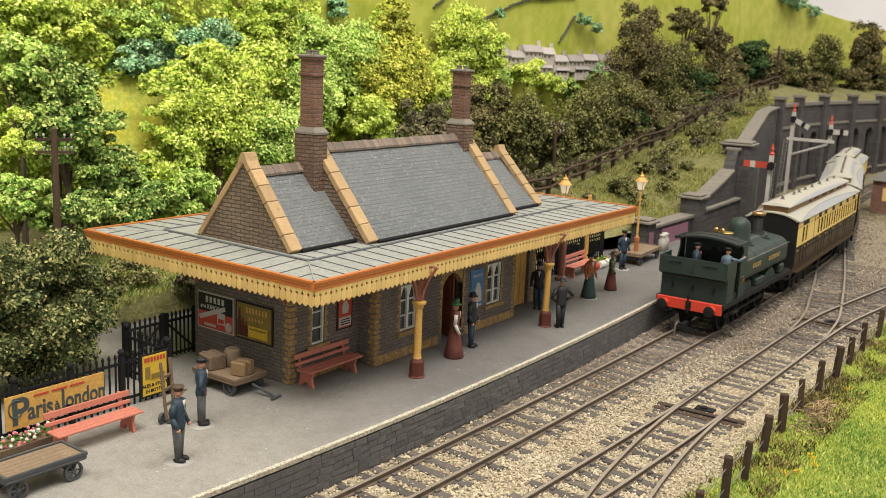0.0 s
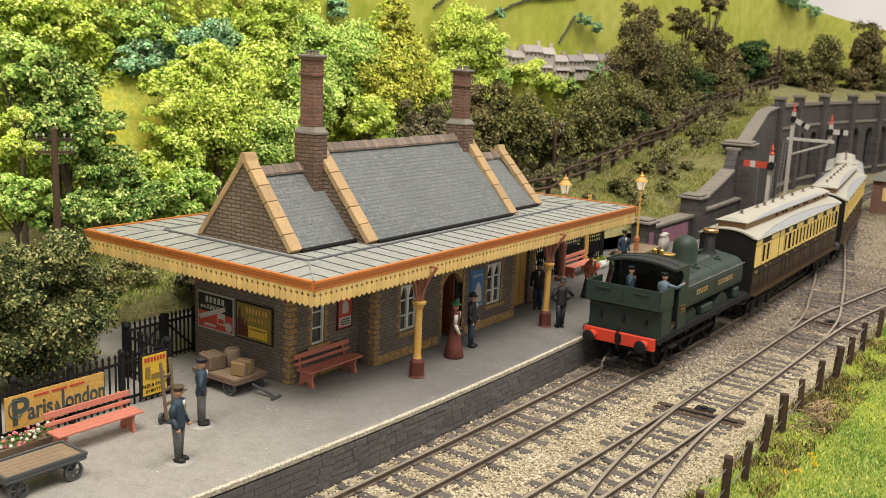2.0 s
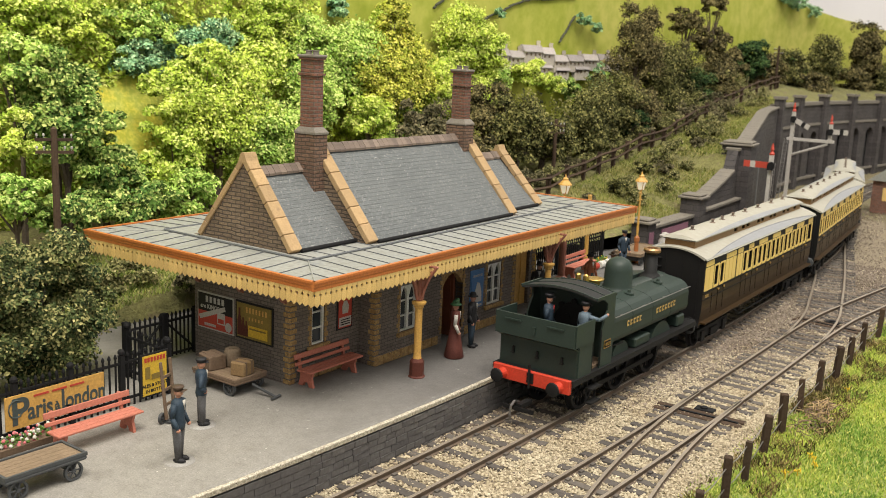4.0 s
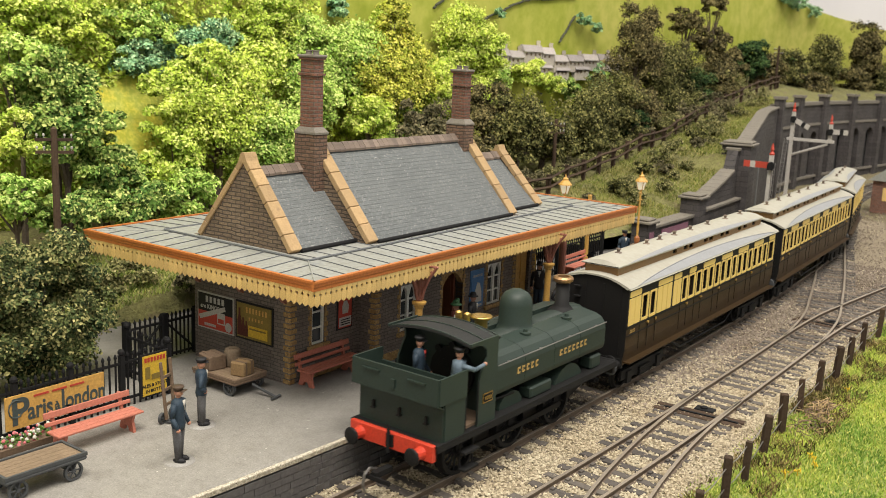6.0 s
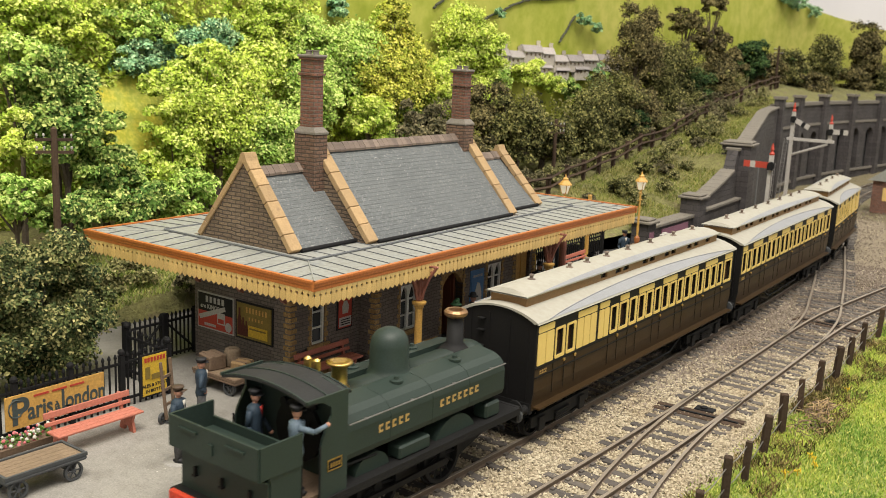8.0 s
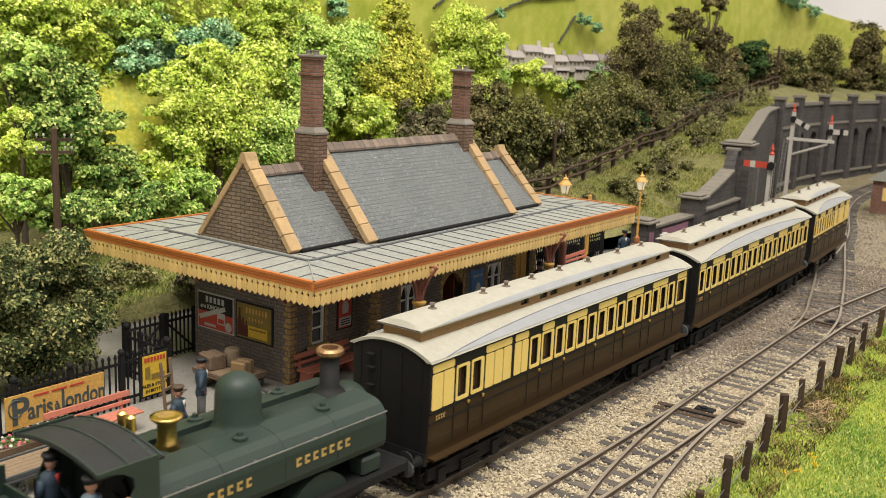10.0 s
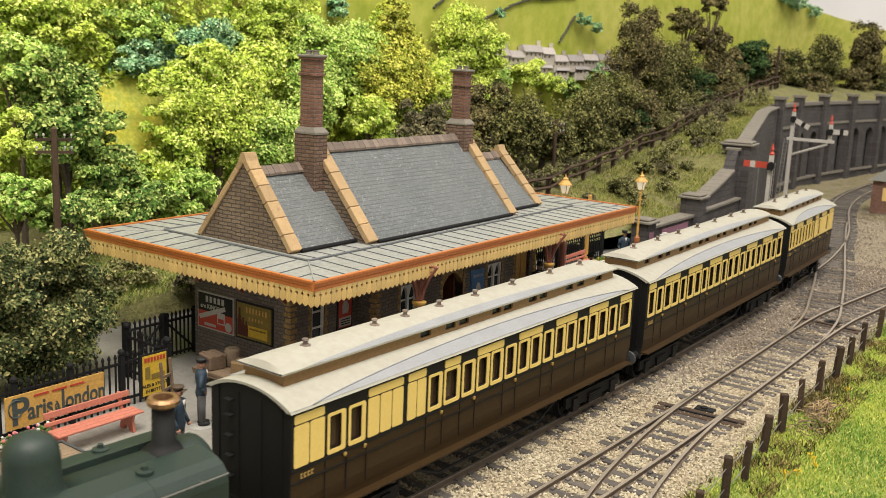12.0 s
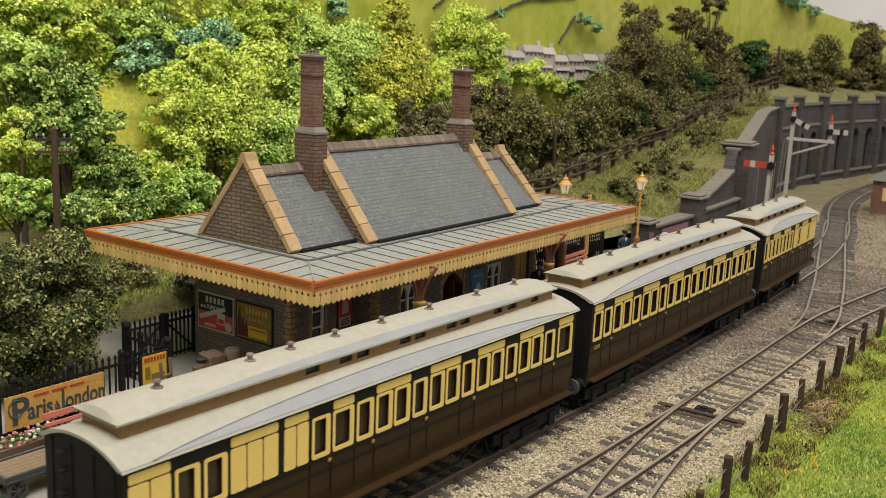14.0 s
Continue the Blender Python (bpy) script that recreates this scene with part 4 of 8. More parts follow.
        bm = bmesh.new()
        slates(bm, xa, xb, ya, z1 + 0.06, ry, rz, 0.2, rows + 7)
        slates(bm, xa, xb, 2 * ry - ya, z1 + 0.06, ry, rz, 0.2, rows + 7)
        tagged(part("slate_cladding", bm, M_SLATE, roof), kind="stuff")
        bm = bmesh.new()
        prism(bm, [(-0.17, -0.16), (0.0, 0.04), (0.17, -0.16), (0.17, -0.1), (0.0, 0.1), (-0.17, -0.1)], 0.004, 0.215, "x")
        tile = finish("ridge_tile", bm, M_RIDGE)
        x = xa
        while x < xb - 0.1:
            ob = new("ridge_tile", tile)
            ob.parent = roof
            ob.matrix_basis = P(x, ry, rz + 0.06 + random.uniform(-0.008, 0.008))
            x += 0.22
        bm = bmesh.new()
        rod(bm, (xa, ya - 0.06, z1 + 0.05), (xb, ya - 0.06, z1 + 0.05), 0.055)
        part("gutter", bm, M_BLACK, roof, "black eaves gutter")
    chimney(b, 2.0, 4.55, 9.3, 7.32)
    chimney(b, 9.15, 4.6, 8.98, 7.32)


station()

# ---------------------------------------------------------------- canopy
OUT = (-1.55, 1.12, 15.2, 9.73)
INN = (-0.22, 2.6, 13.2, 8.1)
EDGE_Z, IN_Z = 4.25, 4.31


def canopy():
    c = thing("platform_canopy", P(0, 0, 0), "grey lead platform canopy with orange fascia and cream valance", "canopy")
    x0, y0, x1, y1 = OUT
    a0, b0, a1, b1 = INN
    outer = [(x0, y0), (x1, y0), (x1, y1), (x0, y1)]
    inner = [(a0, b0), (a1, b0), (a1, b1), (a0, b1)]
    for i in range(4):
        j = (i + 1) % 4
        bm = bmesh.new()
        up = [bm.verts.new((*outer[i], EDGE_Z)), bm.verts.new((*outer[j], EDGE_Z)), bm.verts.new((*inner[j], IN_Z)), bm.verts.new((*inner[i], IN_Z))]
        dn = [bm.verts.new((v.co.x, v.co.y, v.co.z - 0.12)) for v in up]
        bm.faces.new(up)
        bm.faces.new(dn[::-1])
        for k in range(4):
            bm.faces.new((up[k], up[(k + 1) % 4], dn[(k + 1) % 4], dn[k]))
        part("lead_slope", bm, M_LEAD, c)
        bm = bmesh.new()
        rod(bm, (*outer[i], EDGE_Z + 0.005), (*inner[i], IN_Z + 0.01), 0.02)
        part("hip_roll", bm, M_LEAD, c)
    bm = bmesh.new()
    box(bm, a0, b0, IN_Z - 0.1, a1, 3.41, IN_Z + 0.02)
    box(bm, a0, 7.1, IN_Z - 0.1, a1, b1, IN_Z + 0.02)
    box(bm, a0, 3.41, IN_Z - 0.1, 0.0, 7.1, IN_Z + 0.02)
    box(bm, 12.2, 3.41, IN_Z - 0.1, a1, 7.1, IN_Z + 0.02)
    part("lead_flat", bm, M_LEAD, c)
    for p, q in zip(inner, inner[1:] + inner[:1]):
        bm = bmesh.new()
        rod(bm, (*p, IN_Z + 0.025), (*q, IN_Z + 0.025), 0.032)
        part("step_roll", bm, M_LEADDARK, c, "dark lead roll along the step")
    # rolls across the slopes
    def roll(p, q):
        b = bmesh.new()
        rod(b, p, q, 0.012, n=6)
        part("lead_roll", b, M_LEADDARK, c)
    x = x0 + 0.55
    while x < x1:
        lim = min(1.0, (x - x0) / (a0 - x0), (x1 - x) / (x1 - a1))
        for ye, yi in ((y0, b0), (y1, b1)):
            roll((x, ye, EDGE_Z + 0.012), (x, ye + (yi - ye) * lim, EDGE_Z + 0.012 + (IN_Z - EDGE_Z) * lim))
        if 0.1 < x < 13.0:
            roll((x, b0, IN_Z + 0.03), (x, 3.3 if x < 2.6 or x > 9.9 else 2.72, IN_Z + 0.03))
        x += 0.56
    y = y0 + 0.6
    while y < y1:
        lim = min(1.0, (y - y0) / (b0 - y0), (y1 - y) / (y1 - b1))
        for xe, xi in ((x0, a0), (x1, a1)):
            roll((xe, y, EDGE_Z + 0.012), (xe + (xi - xe) * lim, y, EDGE_Z + 0.012 + (IN_Z - EDGE_Z) * lim))
        y += 0.6
    # fascia, two mouldings on each side
    for i in range(4):
        (xa, ya), (xb, yb) = outer[i], outer[(i + 1) % 4]
        along = Vector((xb - xa, yb - ya, 0))
        m = pose(xa, ya, 0, 0, 0, math.degrees(math.atan2(along.y, along.x)))
        ln = along.length
        bm = bmesh.new()
        prism(bm, [(0.03, EDGE_Z - 0.2), (-0.03, EDGE_Z - 0.2), (-0.03, EDGE_Z - 0.12), (-0.05, EDGE_Z - 0.1), (-0.05, EDGE_Z - 0.03), (-0.075, EDGE_Z - 0.02), (-0.075, EDGE_Z + 0.035), (0.03, EDGE_Z + 0.035)],
              -0.074, ln + 0.03, "x", m)
        part("fascia", bm, M_ORANGE, c, "orange painted fascia board")
    # valance boards with notched edges and pointed feet
    w = 0.18
    h = w / 2 - 0.003
    half = [(h, 0.0), (h, -0.095), (h - 0.03, -0.11), (h - 0.034, -0.135), (h - 0.03, -0.16), (h, -0.175), (h, -0.35), (0.0, -0.42)]
    poly = half + [(-x, z) for x, z in half[-2::-1]]
    bm = bmesh.new()
    prism(bm, poly, -0.018, 0.018, "y")
    board = finish("valance_board", bm, M_CREAM)
    for i in range(4):
        (xa, ya), (xb, yb) = outer[i], outer[(i + 1) % 4]
        d = Vector((xb - xa, yb - ya))
        n = int(d.length / w)
        ang = math.degrees(math.atan2(d.y, d.x))
        for k in range(n):
            t = (k + 0.5) / n
            ob = new("valance_board", board)
            ob.parent = c
            ob.matrix_basis = P(xa + d.x * t, ya + d.y * t, EDGE_Z - 0.18 + random.uniform(-0.006, 0.006), random.uniform(-1, 1), 0, ang)
    # boarded soffit
    bm = bmesh.new()
    box(bm, x0 + 0.06, y0 + 0.06, EDGE_Z - 0.16, x1 - 0.06, 3.38, EDGE_Z - 0.13)
    box(bm, x0 + 0.06, 3.38, EDGE_Z - 0.16, -0.01, y1 - 0.06, EDGE_Z - 0.13)
    box(bm, 12.21, 3.38, EDGE_Z - 0.16, x1 - 0.06, y1 - 0.06, EDGE_Z - 0.13)
    part("soffit", bm, M_WOODOLD, c, "brown boarded soffit")
    for xa in (0.0, 2.6, 5.3, 7.4, 9.7, 12.1):
        ya = FRONT if 2.7 < xa < 9.9 else WING
        bm = bmesh.new()
        prism(bm, [(ya, 3.2), (ya - 0.12, 3.25), (ya - 0.5, 3.75), (ya - 0.9, 4.08), (ya, 4.08), (ya, 3.9), (ya - 0.3, 3.85), (ya - 0.06, 3.5)], xa - 0.06, xa + 0.06, "x")
        part("wall_bracket", bm, M_BRACKET, c, "terracotta painted bracket")
    for ya in (3.6, 5.2, 6.9):
        bm = bmesh.new()
        prism(bm, [(0.0, 3.0), (-0.1, 3.05), (-0.45, 3.6), (-0.85, 4.08), (0.0, 4.08)], ya - 0.06, ya + 0.06, "y")
        part("wall_bracket", bm, M_BRACKET, c, "terracotta painted bracket")


canopy()


def canopy_column(x, y):
    col = thing("canopy_column", P(x, y, PLAT_Z), "yellow canopy column with a dark red base", "column", "canopy columns")
    bm = bmesh.new()
    lathe(bm, [(0.235, 0), (0.235, 0.02), (0.2, 0.05), (0.2, 0.44), (0.14, 0.52)], 8)
    part("base", bm, M_MAROON, col, "dark red octagonal base")
    bm = bmesh.new()
    lathe(bm, [(0.125, 0.5), (0.105, 0.6), (0.1, 1.9), (0.13, 1.94), (0.13, 1.99), (0.19, 2.03), (0.2, 2.09), (0.12, 2.12)], 14)
    part("shaft", bm, M_COLUMN, col, smooth=False)
    bm = bmesh.new()
    lathe(bm, [(0.08, 2.1), (0.07, 3.2)], 8)
    part("upper_post", bm, M_BRACKET, col)
    for a in (0, 90, 180, 270):
        m = pose(0, 0, 0, 0, 0, a)
        bm = bmesh.new()
        pts = [(0.08, 2.15), (0.16, 2.45), (0.32, 2.8), (0.56, 3.12)]
        for p, q in zip(pts[:-1], pts[1:]):
            rod(bm, m @ Vector((p[0], 0, p[1])), m @ Vector((q[0], 0, q[1])), 0.04, n=6)
        rod(bm, m @ Vector((0.05, 0, 2.95)), m @ Vector((0.42, 0, 2.95)), 0.025, n=6)
        rod(bm, m @ Vector((0.07, 0, 2.4)), m @ Vector((0.3, 0, 2.95)), 0.025, n=6)
        rod(bm, m @ Vector((0.07, 0, 2.7)), m @ Vector((0.26, 0, 2.72)), 0.025, n=6)
        rod(bm, m @ Vector((0.06, 0, 2.95)), m @ Vector((0.24, 0, 2.62)), 0.022, n=6)
        rod(bm, m @ Vector((0.06, 0, 3.1)), m @ Vector((0.5, 0, 3.1)), 0.035, n=6)
        rod(bm, m @ Vector((0.2, 0, 3.1)), m @ Vector((0.36, 0, 2.86)), 0.022, n=6)
        part("bracket", bm, M_BRACKET, col, "terracotta iron bracket")
    return col


first = canopy_column(2.83, 1.45)
copy_thing(first, P(9.69, 1.45, PLAT_Z))

# ---------------------------------------------------------------- railings and gate
def spear(bm, x, y, z0, z1, r=0.028):
    rod(bm, (x, y, z0), (x, y, z1), r, n=5)
    lathe(bm, [(0.01, 0), (0.045, 0.05), (0.04, 0.09), (0.008, 0.15)], 6, pose(x, y, z1 - 0.02))


def railing(a, b, post_every, label, name="railing"):
    top = thing(name, P(0, 0, 0), label, "railing", "station railings")
    a, b = Vector((*a, 0)), Vector((*b, 0))
    d = b - a
    n = max(2, round(d.length / 0.17))
    for z in (1.05, 1.95):
        bm = bmesh.new()
        m = Matrix.Translation(a) @ pose(0, 0, 0, 0, 0, math.degrees(math.atan2(d.y, d.x)))
        box(bm, 0, -0.025, z - 0.03, d.length, 0.025, z + 0.03, m)
        part("rail", bm, M_BLACK, top)
    bm = bmesh.new()
    spear(bm, 0, 0, PLAT_Z, 2.08)
    bar = finish("bar", bm, M_BLACK)
    bm = bmesh.new()
    box(bm, -0.06, -0.06, PLAT_Z, 0.06, 0.06, 2.15)
    ball(bm, (0, 0, 2.22), 0.09, 8, 5)
    post = finish("post", bm, M_BLACK)
    for k in range(n + 1):
        p = a + d * (k / n)
        is_post = k % post_every == 0 or k == n
        ob = new("post" if is_post else "bar", post if is_post else bar)
        ob.parent = top
        ob.matrix_basis = P(p.x, p.y, 0)
    return top


railing((-10.5, 5.25), (-2.42, 5.22), 8, "black spear-topped iron railings along the platform back")
railing((-2.4, 5.3), (-2.36, 6.95), 20, "short black iron railing return beside the gate")
railing((12.6, 5.0), (20.6, 5.0), 12, "black iron railings under the far canopy end")


def gate():
    g = thing("gate", P(0, 0, 0), "closed black iron gate with diagonal braces", "gate")
    for xa, xb in ((-2.05, -0.92), (-0.82, 0.18)):
        bm = bmesh.new()
        for z in (1.0, 1.95):
            box(bm, xa, 7.33, z - 0.03, xb, 7.38, z + 0.03)
        part("gate_rail", bm, M_BLACK, g)
        bm = bmesh.new()
        rod(bm, (xa, 7.355, 1.95 if xa > -1 else 1.0), (xb, 7.355, 1.0 if xa > -1 else 1.95), 0.035, n=6)
        part("brace", bm, M_BLACK, g)
        n = 7
        for k in range(n):
            bm = bmesh.new()
            spear(bm, xa + 0.08 + (xb - xa - 0.16) * k / (n - 1), 7.355, 0.92, 2.06)
            part("bar", bm, M_BLACK, g)
    for x in (-2.1, -0.87, 0.22):
        bm = bmesh.new()
        box(bm, x - 0.08, 7.27, PLAT_Z, x + 0.08, 7.43, 2.2, c=0.02)
        part("gate_post", bm, M_BLACK, g)


gate()


# ---------------------------------------------------------------- benches
def bench():
    b = thing("bench", P(0.05, 2.76, PLAT_Z), "salmon-red wooden platform bench with cast ends", "bench", "platform benches")
    for x in (0.22, 1.88):
        bm = bmesh.new()
        prism(bm, [(0.05, 0), (0.2, 0), (0.26, 0.12), (0.36, 0.12), (0.42, 0), (0.58, 0), (0.52, 0.2), (0.5, 0.42), (0.05, 0.42), (0.12, 0.25)], x - 0.035, x + 0.035, "x")
        part("leg", bm, M_BENCH, b)
        bm = bmesh.new()
        prism(bm, [(0.5, 0.42), (0.57, 0.42), (0.66, 0.82), (0.6, 0.82)], x - 0.035, x + 0.035, "x")
        part("back_post", bm, M_BENCH, b)
    for y, w in ((0.0, 0.14), (0.16, 0.13), (0.31, 0.15)):
        bm = bmesh.new()
        box(bm, 0, y, 0.42, 2.1, y + w, 0.47, c=0.012)
        part("seat_plank", bm, M_BENCH, b)
    for z, h in ((0.53, 0.09), (0.69, 0.14)):
        bm = bmesh.new()
        m = pose(0, 0.5 + (z - 0.42) * 0.2, z, -11, 0, 0)
        box(bm, 0, -0.03, 0, 2.1, 0.015, h, m, 0.012)
        part("back_plank", bm, M_BENCH, b)
    return b


BENCH = bench()
copy_thing(BENCH, P(-6.4, 3.72, PLAT_Z, 0, 0, -1))
copy_thing(BENCH, P(16.4, 4.05, PLAT_Z, 0, 0, 2))


# ---------------------------------------------------------------- signs and posters
def words(parent, text, size, m, material, name="wording"):
    """Raised letters in the built-in font."""
    cu = bpy.data.curves.new(name, "FONT")
    cu.body, cu.size, cu.extrude, cu.offset = text, size * U, 0.004 * U, size * 0.022 * U
    cu.align_x, cu.align_y = "CENTER", "CENTER"
    tmp = bpy.data.objects.new("tmp", cu)
    me = bpy.data.meshes.new_from_object(tmp)
    bpy.data.objects.remove(tmp)
    me.materials.append(material)
    ob = new(name, me)
    ob.parent = parent
    ob.matrix_basis = m
    return ob


def plate(parent, name, x0, z0, x1, z1, y, material, label="", deep=0.012):
    bm = bmesh.new()
    box(bm, x0, y - deep, z0, x1, y, z1)
    return part(name, bm, material, parent, label)


M_POSTYEL = paint("orange_yellow_poster", (0.62, 0.36, 0.09), 0.6, var=0.1, dirt=(0.5, 0.25, 0.07))
M_POSTINK = paint("dark_slate_ink", (0.055, 0.075, 0.075), 0.6)
M_POSTRED = paint("red_poster_ink", (0.5, 0.06, 0.035), 0.55)
M_POSTBLK = paint("black_poster_ink", (0.02, 0.02, 0.022), 0.5, spec=0.22)
M_POSTWHT = paint("white_poster_ink", (0.5, 0.48, 0.45), 0.6)
M_POSTBLU = paint("blue_poster_ink", (0.07, 0.19, 0.42), 0.5, var=0.4, scale=3)
M_POSTOLV = paint("olive_yellow_poster_ink", (0.24, 0.17, 0.035), 0.6, var=0.5, scale=2.2)
M_POSTGLD = paint("bright_yellow_poster_ink", (0.68, 0.45, 0.04), 0.6, var=0.2, scale=3)
M_PINK = paint("faded_mauve_poster", (0.28, 0.13, 0.19), 0.7)

# travel sign on the railings; local x runs along the sign, local -y faces the platform
s = thing("travel_sign", P(-6.74, 5.16, 0), "long orange-yellow travel sign on the railings", "sign")
plate(s, "board", 0, 1.15, 2.42, 1.9, 0.0, M_POSTYEL, deep=0.03)
words(s, "P", 0.84, P(0.33, -0.034, 1.5, 90, 0, 0), M_POSTINK)
words(s, "aris", 0.46, P(0.81, -0.034, 1.46, 90, 0, 0), M_POSTINK).scale = (0.92, 1.2, 1)
words(s, "à", 0.3, P(1.22, -0.034, 1.42, 90, 0, 0), M_POSTINK)
words(s, "L", 0.66, P(1.42, -0.034, 1.5, 90, 0, 0), M_POSTINK).scale = (0.7, 1, 1)
words(s, "ondon", 0.46, P(1.93, -0.034, 1.46, 90, 0, 0), M_POSTINK).scale = (0.86, 1.2, 1)
bm = bmesh.new()
tube(bm, [(0.24 + 0.17 * math.cos(radians(t)), -0.036, 1.6 + 0.2 * math.sin(radians(t))) for t in range(60, 331, 30)], 0.018)
part("swash", bm, M_POSTINK, s)
for k in range(3):
    plate(s, "small_print", 0.66 + k * 0.44, 1.77, 1.02 + k * 0.44, 1.815, -0.032, M_POSTRED)
s = thing("beer_sign", P(-3.28, 5.16, 0), "yellow and black enamel beer sign on the railings", "sign")
plate(s, "board", -0.03, 0.95, 0.79, 2.05, 0.0, M_POSTBLK, deep=0.03)
plate(s, "picture", 0.03, 1.0, 0.73, 2.0, -0.03, M_POSTGLD)
plate(s, "name_bars", 0.08, 1.84, 0.14, 1.95, -0.042, M_POSTRED)
for k in range(1, 7):
    plate(s, "name_bars", 0.08 + k * 0.09, 1.84, 0.14 + k * 0.09, 1.95, -0.042, M_POSTRED)
plate(s, "printed_view", 0.1, 1.42, 0.24, 1.72, -0.042, M_POSTOLV)
plate(s, "printed_view", 0.28, 1.38, 0.66, 1.52, -0.042, M_POSTOLV)
words(s, "ALES & STOUT", 0.115, P(0.38, -0.045, 1.24, 90, 0, 0), M_POSTBLK)
words(s, "IN BOTTLE", 0.115, P(0.38, -0.045, 1.1, 90, 0, 0), M_POSTBLK)


def end_wall_poster(y0, y1, z0, z1, label):
    """Local x runs from y1 towards y0; the face looks along -x."""
    t = thing("poster", P(-0.004, y1, 0, 0, 0, -90), label, "poster", "station posters")
    return t, y1 - y0


t, w = end_wall_poster(5.5, 6.95, 1.76, 2.79, "black and red framed poster with white lettering")
plate(t, "frame", 0, 1.76, w, 2.79, 0, M_POSTWHT, "white frame", 0.03)
plate(t, "upper_field", 0.04, 2.26, w - 0.04, 2.75, -0.03, M_POSTBLK)
plate(t, "lower_field", 0.04, 1.8, w - 0.04, 2.26, -0.03, M_POSTRED)
for k in range(5):
    plate(t, "letter_bar", 0.36 + k * 0.16, 2.52, 0.45 + k * 0.16, 2.69, -0.042, M_POSTWHT)
words(t, "are KINGS", 0.17, P(0.52, -0.045, 2.39, 90, 0, 0), M_POSTWHT)
bm = bmesh.new()
box(bm, 0, -0.05, 0, 1.1, -0.042, 0.13, pose(0.12, 0, 2.0, 0, -20, 0))
part("white_stripe", bm, M_POSTWHT, t)
plate(t, "printed_box", 0.84, 1.98, 1.14, 2.3, -0.052, M_POSTWHT)
plate(t, "printed_box", 0.88, 2.02, 1.1, 2.14, -0.062, M_POSTRED)
bm = bmesh.new()
lathe(bm, [(0.13, 0), (0.13, 0.012)], 16, pose(1.26, -0.042, 1.95, 90, 0, 0))
part("printed_disc", bm, M_POSTWHT, t)
for k in range(6):
    plate(t, "small_print", 0.3 + k * 0.08, 1.86, 0.36 + k * 0.08, 1.93, -0.042, M_POSTWHT)
t, w = end_wall_poster(4.01, 5.41, 1.79, 2.76, "olive-yellow framed bottle poster on the end wall")
plate(t, "frame", 0, 1.76, w, 2.8, 0, M_POSTBLK, "black frame", 0.03)
plate(t, "picture", 0.05, 1.81, w - 0.05, 2.75, -0.03, M_POSTOLV)
for x, h, r in ((0.16, 0.75, 0.075), (0.3, 0.5, 0.06), (0.42, 0.42, 0.055)):
    bm = bmesh.new()
    prism(bm, [(x - r, 1.86), (x + r, 1.86), (x + r, 1.86 + h * 0.55), (x + r * 0.4, 1.86 + h * 0.75), (x + r * 0.4, 1.86 + h), (x - r * 0.4, 1.86 + h), (x - r * 0.4, 1.86 + h * 0.75), (x - r, 1.86 + h * 0.55)], -0.054, -0.042, "y")
    part("printed_bottle", bm, M_MAROON, t)
plate(t, "printed_crate", 0.5, 1.88, 1.22, 2.18, -0.045, M_POSTGLD)
plate(t, "printed_crate", 0.56, 2.08, 1.16, 2.12, -0.055, M_POSTOLV)
for k in range(7):
    plate(t, "letter_bar", 0.42 + k * 0.12, 2.52, 0.47 + k * 0.12, 2.66, -0.042, M_POSTYEL)
for k in range(5):
    plate(t, "letter_bar", 0.52 + k * 0.12, 2.32, 0.56 + k * 0.12, 2.4, -0.042, M_POSTYEL)
t = thing("poster", P(1.75, WING - 0.004, 0), "red poster with a white panel beneath the canopy", "poster", "station posters")
plate(t, "frame", 0, 1.96, 0.62, 3.05, 0, M_POSTBLK, "", 0.025)
plate(t, "picture", 0.05, 2.0, 0.57, 3.0, -0.025, M_POSTRED)
plate(t, "text_panel", 0.07, 2.04, 0.55, 2.3, -0.037, M_POSTWHT)
for k in range(3):
    plate(t, "small_print", 0.12, 2.09 + k * 0.065, 0.5, 2.115 + k * 0.065, -0.045, M_POSTBLK)
bm = bmesh.new()
prism(bm, [(0.2, 2.4), (0.42, 2.4), (0.45, 2.6), (0.36, 2.75), (0.25, 2.75), (0.18, 2.6)], -0.049, -0.037, "y")
part("printed_shape", bm, M_POSTWHT, t)
t = thing("poster", P(7.2, FRONT - 0.004, 0), "blue framed travel poster beside the door", "poster", "station posters")
plate(t, "frame", 0, 1.62, 0.74, 2.85, 0, M_POSTBLU, "", 0.025)
plate(t, "picture", 0.05, 1.75, 0.69, 2.8, -0.025, M_POSTBLU)
bm = bmesh.new()
prism(bm, [(0.1, 1.8), (0.62, 1.8), (0.6, 2.1), (0.5, 2.4), (0.36, 2.45), (0.26, 2.2), (0.2, 2.05)], -0.049, -0.037, "y")
part("printed_shape", bm, M_POSTWHT, t)
for k in range(5):
    plate(t, "letter_bar", 0.12 + k * 0.11, 2.62, 0.17 + k * 0.11, 2.7, -0.037, M_POSTWHT)
plate(t, "letter_bar", 0.1, 1.66, 0.64, 1.72, -0.037, M_POSTWHT)
t = thing("poster", P(26.0, 4.59, 0), "faded mauve poster board on the low wall", "poster", "station posters")
plate(t, "board", 0, 0.55, 3.2, 1.62, 0, M_PINK, "", 0.04)
t = thing("poster", P(24.1, 4.37, 0), "small faded mauve bill on the pier", "poster", "station posters")
plate(t, "bill", 0, 0.9, 0.5, 1.7, 0, M_PINK, "", 0.02)
t = thing("poster", P(14.2, 4.93, 0), "small yellow enamel sign on railings", "poster", "station posters")
